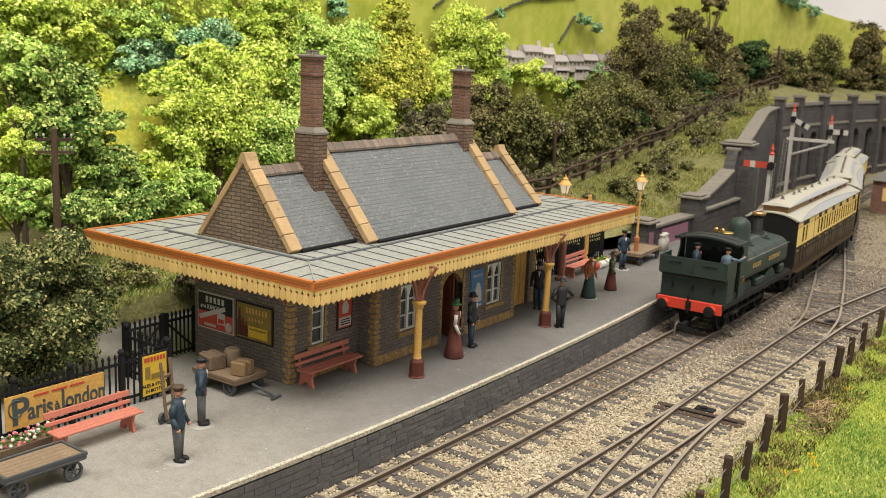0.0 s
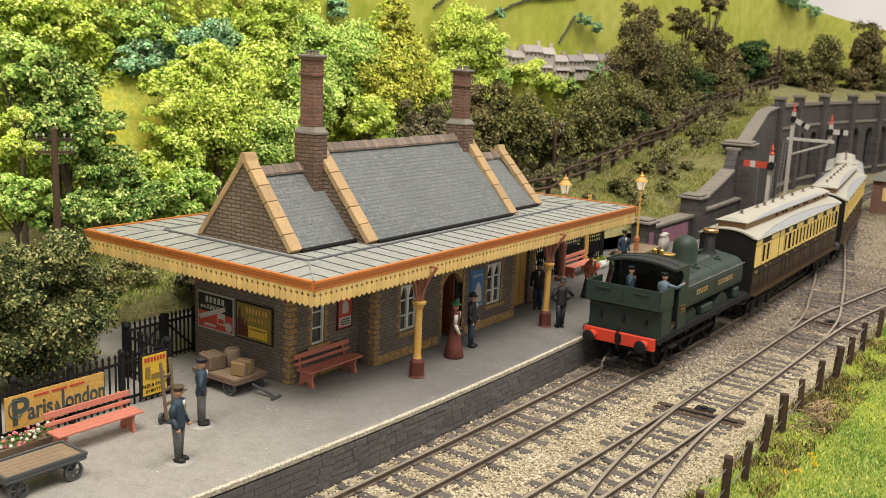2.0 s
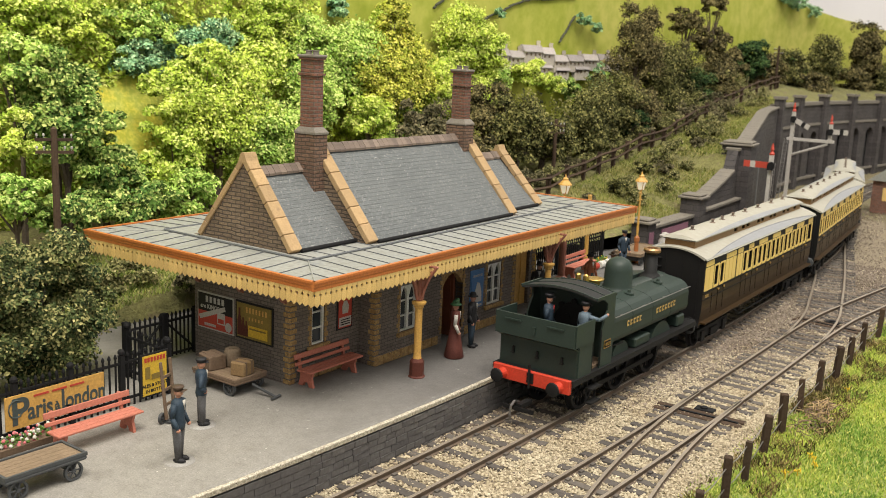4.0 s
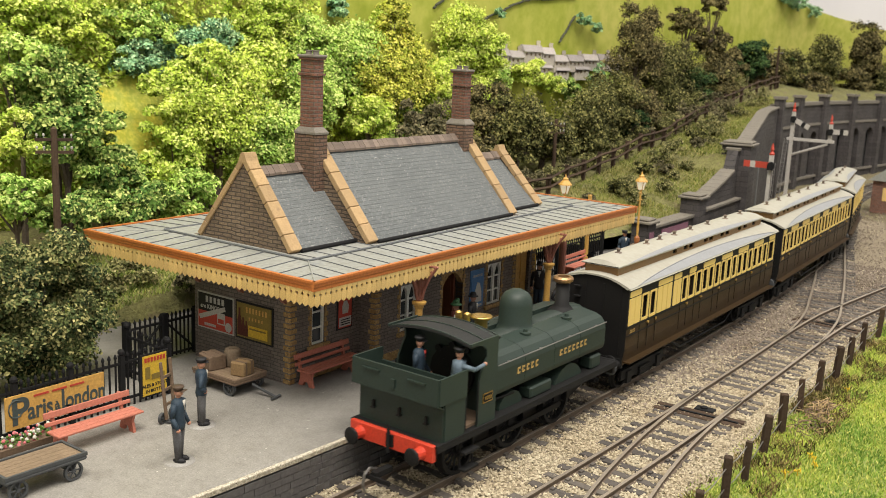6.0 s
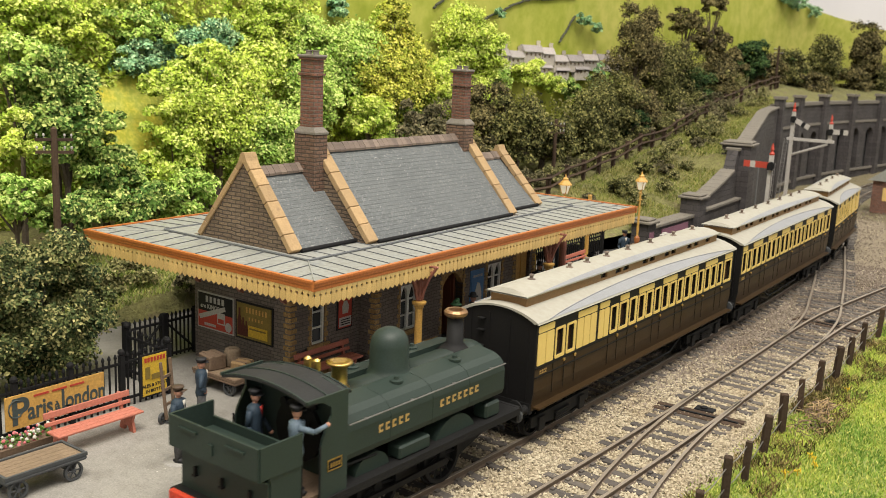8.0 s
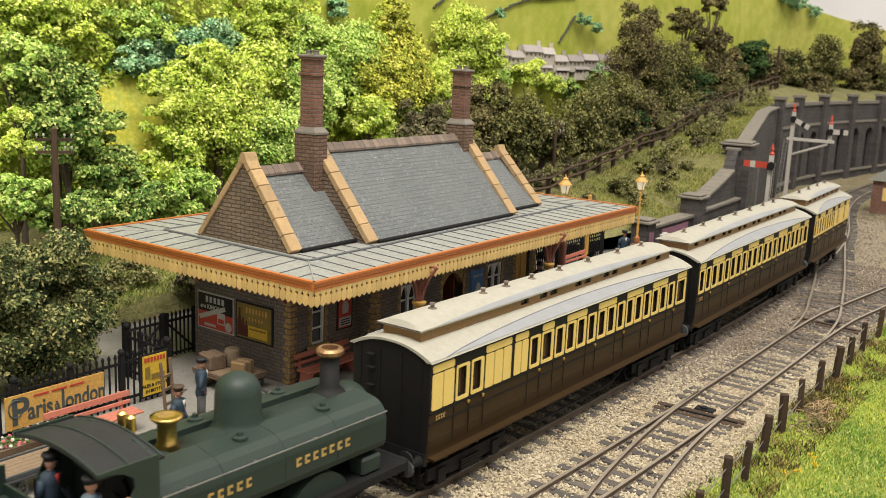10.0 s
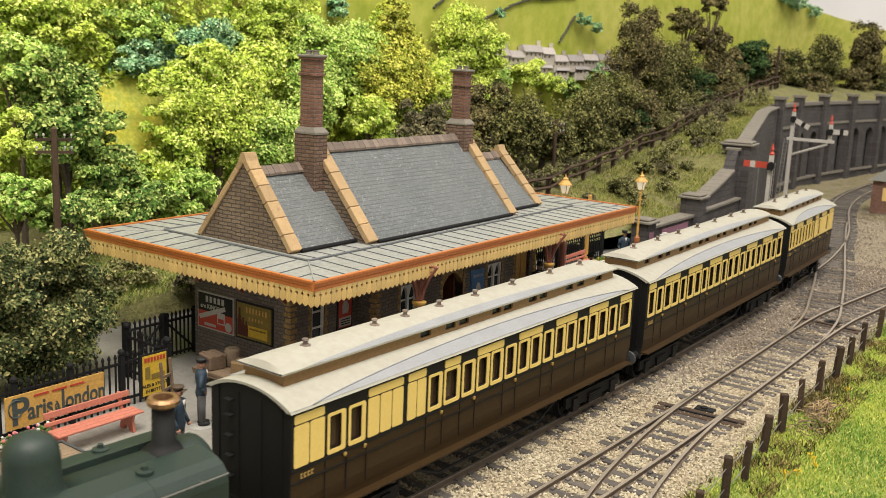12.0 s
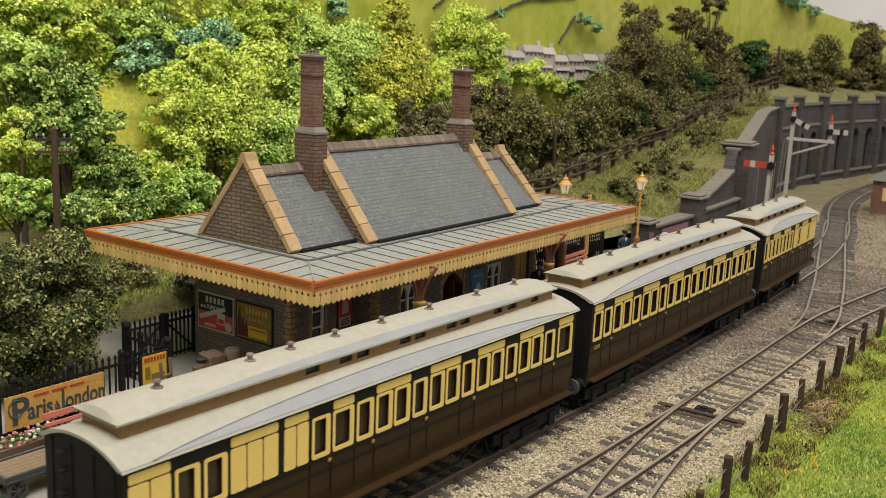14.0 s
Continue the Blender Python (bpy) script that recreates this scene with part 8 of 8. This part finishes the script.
TREES = [
    (3.4, 19.2, 10.0, 2.7, 1.2, "lime"), (7.5, 19.2, 10.0, 2.7, 1.1, "mid"), (14.2, 19.2, 10.5, 3.0, 1.8, "lime"), (10.0, 19.0, 9.5, 2.8, 1.3, "teal"), (7.2, 18.9, 8.6, 1.6, 1.1, "teal"), (19.0, 19.2, 11.4, 1.0, 0.7, "teal"),
    (16.3, 18.6, 9.2, 1.8, 1.8, "mid"), (28.8, 18.6, 10.2, 2.2, 2.2, "lime"), (19.0, 18.2, 8.6, 2.5, 2.5, "mid"), (21.8, 17.6, 8.0, 2.9, 2.6, "gold"), (21.4, 17.6, 10.7, 1.1, 1.7, "gold"), (30.6, 18.2, 9.5, 1.5, 2.0, "lime"),
    (36.1, 18.6, 8.4, 1.3, 1.2, "lime"), (45.6, 18.6, 8.2, 1.0, 1.0, "teal"), (26.5, 18.0, 7.4, 2.2, 1.9, "lime"), (9.0, 16.6, 6.5, 3.0, 2.7, "lime"), (8.6, 17.0, 8.6, 1.5, 1.1, "lime"), (11.2, 16.4, 5.3, 2.4, 2.4, "mid"), (6.6, 16.2, 4.7, 1.4, 1.7, "lime"),
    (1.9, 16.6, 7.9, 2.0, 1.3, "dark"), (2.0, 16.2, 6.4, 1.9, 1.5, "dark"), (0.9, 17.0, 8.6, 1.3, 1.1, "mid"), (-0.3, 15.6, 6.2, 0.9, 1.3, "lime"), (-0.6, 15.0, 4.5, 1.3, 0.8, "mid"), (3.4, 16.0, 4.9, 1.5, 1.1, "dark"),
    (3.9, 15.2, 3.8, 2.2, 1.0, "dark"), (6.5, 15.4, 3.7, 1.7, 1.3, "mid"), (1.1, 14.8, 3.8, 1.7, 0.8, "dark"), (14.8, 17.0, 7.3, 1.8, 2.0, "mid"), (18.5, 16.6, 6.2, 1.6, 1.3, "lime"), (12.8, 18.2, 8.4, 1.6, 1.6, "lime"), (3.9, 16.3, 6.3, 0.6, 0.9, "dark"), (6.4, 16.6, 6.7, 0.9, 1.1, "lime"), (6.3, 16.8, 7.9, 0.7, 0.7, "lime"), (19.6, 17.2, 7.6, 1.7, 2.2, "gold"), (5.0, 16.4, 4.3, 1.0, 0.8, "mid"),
    (39.6, 19.0, 7.7, 1.2, 0.8, "lime"), (42.2, 19.0, 7.4, 1.3, 0.9, "dark"), (47.0, 19.0, 7.9, 1.4, 0.9, "mid"), (33.0, 19.0, 7.9, 1.3, 1.0, "mid"), (22.0, 18.2, 6.0, 2.2, 2.2, "mid"), (29.0, 18.0, 6.6, 1.8, 1.8, "lime"),
    (33.4, 19.2, 11.9, 0.45, 0.35, "teal"), (43.6, 19.2, 12.1, 0.4, 0.5, "teal"), (44.6, 19.2, 12.0, 0.45, 0.45, "teal"), (46.0, 19.2, 11.6, 0.45, 0.4, "teal"), (86.0, 18.4, 16.4, 2.0, 0.9, "teal"), (89.0, 18.2, 15.9, 1.8, 0.8, "teal"), (92.5, 17.9, 15.3, 1.6, 0.7, "teal"),
]
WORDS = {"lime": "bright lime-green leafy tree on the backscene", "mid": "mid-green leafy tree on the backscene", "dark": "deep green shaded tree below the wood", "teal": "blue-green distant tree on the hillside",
         "gold": "yellow-green tree turning gold on the backscene", "olive": "dark olive model bush on the bank", "brown": "brown-olive model tree on the bank", "green": "dark green model tree on the bank",
         "twig": "grey-brown twiggy bare bush behind the station"}
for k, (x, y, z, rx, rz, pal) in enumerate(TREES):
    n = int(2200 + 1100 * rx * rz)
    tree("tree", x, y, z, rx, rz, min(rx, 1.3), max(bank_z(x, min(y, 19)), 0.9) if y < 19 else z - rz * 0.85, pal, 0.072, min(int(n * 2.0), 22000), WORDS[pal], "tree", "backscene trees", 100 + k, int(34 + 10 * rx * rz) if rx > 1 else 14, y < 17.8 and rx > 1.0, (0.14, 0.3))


def woodland():
    """The unbroken wood on the board behind the single trees."""
    rng = np.random.default_rng(41)
    n = 80000
    x = rng.uniform(-9, 31, n)
    top = 12.2 - np.maximum(0, x - 12) * 0.16 + 0.8 * np.sin(x * 0.9) + 0.5 * np.sin(x * 2.3 + 1)
    z = 1.0 + (top - 1.0) * rng.uniform(0, 1, n) ** 0.85
    y = 19.35 - 0.7 * np.abs(np.sin(x * 1.7 + np.sin(z * 1.9) * 1.5)) * rng.uniform(0.4, 1, n)
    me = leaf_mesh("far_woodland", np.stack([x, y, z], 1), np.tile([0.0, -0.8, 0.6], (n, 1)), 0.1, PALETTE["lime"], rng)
    tagged(new("far_woodland", me), "mixed green wood covering the backscene hillside", "woodland", "", "stuff")


woodland()


def glade():
    """The sunlit field that shows in a gap of the wood."""
    bm = bmesh.new()
    rows = []
    for k in range(13):
        x = 4.6 + 0.36 * k
        top = 8.0 + 0.12 * math.sin(x * 2.1) - 0.25 * abs(x - 7.0) ** 1.5 * 0.4
        rows.append([bm.verts.new((x, 17.1 + 1.7 * t, 4.6 + (top - 4.6) * t + 0.1 * noise.noise((x * 1.3, t * 4, 2)))) for t in (0, 0.25, 0.5, 0.75, 1.0)])
    for p, q in zip(rows[:-1], rows[1:]):
        for t in range(4):
            bm.faces.new((p[t], q[t], q[t + 1], p[t + 1]))
    m = leafy("yellow_hay_field", (0.86, 0.74, 0.1), (0.7, 0.68, 0.14), (0.62, 0.6, 0.1), 1.6, 7.0, 0.8)
    setting("glade", bm, m, "bright yellow hay field between the trees of the backscene", "backdrop")


glade()
BUSHES = [
    (19.1, 13.5, 6.2, 1.9, 1.5, "twig"), (25.2, 12.5, 5.6, 2.4, 2.1, "olive"), (33.8, 13.0, 5.6, 2.8, 2.5, "olive"), (49.4, 14.5, 6.9, 4.2, 2.3, "olive"),
    (46.0, 16.0, 12.0, 1.5, 1.5, "brown"), (44.9, 15.5, 9.7, 2.3, 2.7, "brown"), (55.2, 16.4, 12.5, 2.2, 1.2, "brown"), (60.4, 16.4, 14.0, 1.3, 0.9, "brown"), (60.4, 16.2, 11.0, 2.1, 1.5, "brown"), (50.6, 15.2, 8.7, 3.3, 2.4, "olive"),
    (69.0, 16.0, 9.7, 1.8, 2.2, "green"), (59.3, 15.0, 7.8, 2.7, 2.2, "brown"), (86.5, 14.5, 10.1, 3.0, 3.4, "olive"), (95.5, 12.5, 11.4, 2.4, 3.4, "brown"), (79.0, 15.5, 8.9, 2.2, 2.2, "olive"), (82.2, 16.5, 9.1, 2.0, 1.8, "green"),
    (93.2, 13.0, 7.8, 4.2, 2.0, "brown"), (73.1, 16.0, 8.8, 2.4, 1.9, "brown"), (28.0, 12.6, 5.0, 2.2, 1.7, "olive"), (38.0, 13.2, 6.6, 2.6, 2.2, "olive"), (43.0, 13.6, 6.4, 2.6, 1.9, "brown"), (47.5, 15.5, 9.0, 2.2, 2.2, "olive"),
    (64.5, 16.5, 9.0, 2.2, 2.2, "brown"), (104.0, 10.5, 9.2, 3.0, 3.4, "olive"), (24.5, 14.0, 6.4, 1.8, 1.8, "brown"), (38.5, 14.5, 6.2, 2.2, 1.8, "olive"), (60.0, 16.0, 8.0, 2.8, 1.8, "olive"), (30.0, 14.5, 4.6, 2.4, 1.8, "olive"),
    (80.0, 13.2, 7.7, 2.4, 1.5, "brown"), (100.0, 12.0, 8.2, 3.0, 2.0, "olive"), (21.5, 13.2, 4.6, 2.0, 1.5, "brown"), (54.0, 14.6, 7.6, 2.4, 1.8, "green"), (40.6, 12.9, 5.4, 1.6, 1.2, "green"),
]
for k, (x, y, z, rx, rz, pal) in enumerate(BUSHES):
    if x < 66:
        y = max(y, fence_at(x)[0] + 0.8 * min(rx, 2.0) + 0.7)
    n = int(2600 + 800 * rx * rz)
    tree("tree" if rz > 2.2 else "bush", x, y, z, rx, rz, min(rx, 2.0), bank_z(x, min(y, 17.5)), pal, 0.075 if x < 60 else 0.12, min(int(n * 1.5), 13000), WORDS[pal] + (" beside the fence" if y < 14 else ""), "tree" if rz > 2.2 else "bush", "bank planting", 300 + k, int(22 + 4 * rx * rz), True, (0.16, 0.36))
SCRUB = [(25.9, 10.0, 0.9), (28.7, 9.5, 0.9), (35.6, 9.0, 1.0), (43.2, 10.5, 1.3), (57.7, 11.5, 1.6), (53.9, 12.0, 1.5), (28.4, 7.0, 0.7), (28.4, 8.2, 0.8), (63.0, 12.5, 1.5), (48.4, 11.5, 1.4), (32.0, 9.8, 1.0), (39.5, 10.4, 1.1), (22.5, 8.6, 0.8), (3.2, 11.0, 0.8), (1.4, 12.0, 0.9), (6.0, 12.0, 0.9), (31.5, 7.0, 0.6), (24.0, 11.0, 1.0), (37.0, 12.6, 1.3), (26.5, 8.6, 0.6), (30.2, 8.6, 0.7), (33.6, 8.0, 0.6), (37.6, 9.2, 0.8), (41.0, 9.2, 0.9), (45.5, 10.2, 1.0), (50.5, 11.0, 1.2), (34.0, 10.6, 0.9), (30.4, 10.4, 0.8), (46.0, 11.9, 1.2), (40.8, 11.6, 1.1), (29.4, 7.8, 0.5), (32.8, 8.9, 0.6), (35.4, 7.4, 0.5), (38.8, 8.2, 0.6), (42.4, 8.6, 0.7), (36.6, 10.2, 0.7), (44.4, 9.4, 0.7), (47.6, 10.4, 0.8), (52.0, 11.6, 0.9), (27.6, 9.0, 0.5), (33.2, 7.2, 0.4), (25.2, 8.2, 0.5), (23.4, 7.4, 0.5), (49.6, 9.6, 0.7), (40.0, 7.8, 0.5)]
for k, (x, y, r) in enumerate(SCRUB):
    if x > 17 and fence_at(x)[0] - 1.5 < y < fence_at(x)[0] + 0.4:
        y = fence_at(x)[0] + 0.9
    g = bank_z(x, y)
    tree("bush", x, y, g + r * 0.45, r * 1.25, r * 0.7, r, g, ("scrub", "twig", "scrub", "olive")[k % 4], 0.06, 2200, "low %s scrub bush on the grassy bank" % ("sage", "grey-brown", "straw-coloured", "olive")[k % 4], "bush", "bank scrub", 500 + k, 22, False, (0.2, 0.4))
# the large bush behind the railings
tree("bush", -4.35, 7.9, 2.75, 2.35, 2.35, 1.7, PLAT_Z, "bush", 0.046, 60000, "large dense dark green bush with yellowish tips behind railings", "bush", "", 77, 150, True, (0.09, 0.2))
tree("bush", -7.0, 8.2, 2.0, 1.8, 1.6, 1.3, PLAT_Z, "bush", 0.065, 9000, "dense dark green bush behind the railings", "bush", "", 78, 40, True, (0.2, 0.36))


# ---------------------------------------------------------------- grass
def grass(name, places, tall, material, label, seed):
    """Thin upright blades at the given places, in one mesh."""
    rng = np.random.default_rng(seed)
    n = len(places)
    a = rng.uniform(0, 6.283, n)
    h = tall * rng.uniform(0.5, 1.5, n)
    lean = rng.normal(0, 0.5, (n, 2)) * h[:, None]
    w = 0.011 + 0.008 * rng.random(n)
    u = np.stack([np.cos(a) * w, np.sin(a) * w, np.zeros(n)], 1)
    tip = places + np.stack([lean[:, 0], lean[:, 1], h], 1)
    mid = places + np.stack([lean[:, 0] * 0.35, lean[:, 1] * 0.35, h * 0.6], 1)
    pts = np.stack([places - u, places + u, mid + u * 0.8, tip, mid - u * 0.8], 1).reshape(-1, 3)
    i = np.arange(n)[:, None] * 5
    me = bpy.data.meshes.new(name)
    me.from_pydata((pts * U).tolist(), [], (i + [0, 1, 2, 3, 4]).tolist())
    me.materials.append(material)
    return tagged(new(name, me), label, "grass", "", "stuff")


def spots(n, x0, x1, y0, y1, height, seed, keep=None):
    rng = np.random.default_rng(seed)
    out = []
    while len(out) < n:
        x, y = rng.uniform(x0, x1), rng.uniform(y0, y1)
        if keep is None or rng.random() < keep(x, y):
            out.append((x, y, height(x, y)))
    return np.array(out)


def verge_edge(x):
    return -6.55 + 0.25 * math.sin(x * 0.9) + 0.2 * math.sin(x * 0.37)


grass("grass", spots(95000, 0, 26, -12.5, -6.2, lambda x, y: ground_z(x, y) + 0.05, 1, lambda x, y: 1.0 if y < verge_edge(x) - 0.2 else 0.12), 0.085, M_BLADES, "short bright green grass of the trackside verge", 1)
grass("weeds", spots(7000, 0, 24, -8.0, -6.4, lambda x, y: ground_z(x, y) + 0.05, 2, lambda x, y: max(0.0, noise.noise((x * 0.8, y * 0.8, 4)) + 0.25)), 0.15, M_STRAW, "straw-brown tangled weeds along the fence", 2)
grass("bank_grass", spots(26000, 20, 66, 5.2, 13, bank_z, 3, lambda x, y: 1.0 if along_wall(max(x, 24.5))[0] + 0.7 < y < fence_at(x)[0] and (x > 24.4 or y > 6.5) else 0.0), 0.2, M_BANKGRASS, "rough olive grass on the bank", 3)
grass("yard_grass", spots(16000, -4, 10, 10.9, 15, bank_z, 4), 0.13, M_YARDGRASS, "olive grass behind the station gate", 4)


def flower_mat(name, c):
    return paint(name, c, 0.7, var=0.1)


M_YELLOWFLOWER = flower_mat("yellow_flower", (0.8, 0.55, 0.02))
rng_f = random.Random(8)
for x, y in ((5.18, -8.1), (6.26, -8.16), (6.5, -8.0), (5.9, -8.3), (12.6, -7.4), (4.9, -7.9)):
    bm = bmesh.new()
    g = ground_z(x, y)
    rod(bm, (x, y, g), (x + 0.02, y, g + 0.22), 0.012, n=5)
    for k in range(9):
        ball(bm, (x + rng_f.uniform(-0.07, 0.07), y + rng_f.uniform(-0.07, 0.07), g + 0.2 + rng_f.uniform(0, 0.06)), 0.02, 6, 4)
    tagged(part("wildflower", bm, M_YELLOWFLOWER), "small yellow wildflower in the verge grass", "flower", "verge flowers")

# dead brushwood heaped beside the fence
M_TWIG = paint("pale_dead_twig", (0.46, 0.33, 0.17), 0.9, var=0.3)
rng_b = random.Random(21)
brush = thing("brushwood", P(9.6, -7.35, ground_z(9.6, -7.35) + 0.05), "heap of dead brown twigs beside the fence", "brushwood")
for name, mat, count in (("twig_tangle", M_TWIG, 120), ("twig_tangle", M_WOODOLD, 120)):
    bm = bmesh.new()
    for k in range(count):
        a, r, t = rng_b.uniform(0, 6.28), rng_b.uniform(0, 1) ** 0.7, rng_b.uniform(0, 6.28)
        p = Vector((1.7 * r * math.cos(a), 0.55 * r * math.sin(a), rng_b.uniform(0.05, 0.45) * (1 - r * r)))
        d = Vector((math.cos(t) * 0.3, math.sin(t) * 0.22, rng_b.uniform(-0.03, 0.12)))
        tube(bm, [p, p + d * 0.5 + Vector((0, 0, rng_b.uniform(0, 0.07))), p + d], 0.012, 4)
    tagged(part(name, bm, mat, brush, "dead brown twigs"), kind="stuff")
# turnout timbers and tie bar
for x, y, turn, label in ((7.95, -4.6, 3, "dark turnout operating gear between the rails"), (20.6, -4.7, -8, "dark turnout operating gear at the far junction")):
    gear = thing("turnout_gear", P(x, y, -0.11, 0, 0, turn), label, "turnout gear", "turnout gear")
    for o in (-0.2, 0.16):
        bm = bmesh.new()
        box(bm, o - 0.12, -1.25, -0.08, o + 0.12, 1.25, 0.0, c=0.015)
        part("timber", bm, M_POST, gear)
    bm = bmesh.new()
    box(bm, -0.06, -1.1, -0.01, 0.02, 1.0, 0.02)
    part("tie_bar", bm, M_BLACK, gear, "black tie bar")
    bm = bmesh.new()
    box(bm, 0.3, -0.3, -0.06, 0.62, 0.25, 0.03, c=0.02)
    lathe(bm, [(0.11, 0.03), (0.11, 0.07), (0.06, 0.09)], 10, pose(0.45, 0.0, 0))
    part("pivot", bm, M_BLACK, gear)

# ---------------------------------------------------------------- movement
# seconds and the place along the line of the leading end of the first coach
RUN = [(0.0, 23.75), (0.5, 22.27), (1.0, 20.85), (1.5, 19.52), (2.0, 18.2), (2.5, 16.92), (3.0, 15.67), (3.5, 14.42), (4.0, 13.1), (4.5, 11.77), (5.0, 10.42), (5.5, 9.03), (6.0, 7.4), (6.5, 6.05), (7.0, 5.0),
       (7.5, 3.8), (8.0, 2.49), (8.5, 1.4), (9.0, 0.36), (9.5, -0.65), (10.0, -1.65), (10.5, -2.62), (11.0, -3.49), (11.5, -4.46), (12.0, -5.57), (12.5, -6.45), (13.0, -7.2), (13.5, -7.93), (14.0, -8.93)]
REACH = [0.0]
for (xa, ya), (xb, yb) in zip(MAIN[:-1], MAIN[1:]):
    REACH.append(REACH[-1] + math.hypot(xb - xa, yb - ya))


def at_reach(s):
    i = int(np.searchsorted(REACH, s)) - 1
    t = (s - REACH[i]) / (REACH[i + 1] - REACH[i])
    (xa, ya), (xb, yb) = MAIN[i], MAIN[i + 1]
    return Vector((xa + (xb - xa) * t, ya + (yb - ya) * t))


def riding(x, offset, pivots, sit):
    """The pose of a vehicle whose two pivots sit on the line; x: place of the first coach's leading end."""
    s = float(np.interp(x, [q[0] for q in MAIN], REACH)) + offset
    a, b = at_reach(s + pivots[0]), at_reach(s + pivots[1])
    d = (b - a).normalized()
    o = a - d * pivots[0]
    return P(o.x, o.y, sit, 0, 0, math.degrees(math.atan2(d.y, d.x)))


TRAIN = [(ENGINE, -8.95, (1.6, 5.9), -0.13), (COACH_A, 0.0, (1.75, 11.6), -0.09), (COACH_B, 14.2, (1.75, 11.35), -0.09), (COACH_C, 28.3, (1.6, 6.1), -0.09)]
CREW = CREW_SPOTS


def motions():
    for ob, off, piv, sit in TRAIN:
        walk(ob, [(t, riding(x, off, piv, sit)) for t, x in RUN])
    for ob, spot in CREW:
        walk(ob, [(t, riding(x, *TRAIN[0][1:]) @ spot) for t, x in RUN])
    dense = np.arange(0.0, 14.001, 0.25)
    xs = np.interp(dense, [t for t, _ in RUN], [x for _, x in RUN])
    for ob, x, y, z, r in WHEELS:
        rows = []
        for t, q in zip(dense, xs):
            a = math.degrees((q - xs[0]) / r)
            rows.append((float(t), P(x, y, z, 0, a, 0) @ pose(0, 0, 0, 0, 0, 180 if y > 0 else 0)))
        walk(ob, rows)


motions()
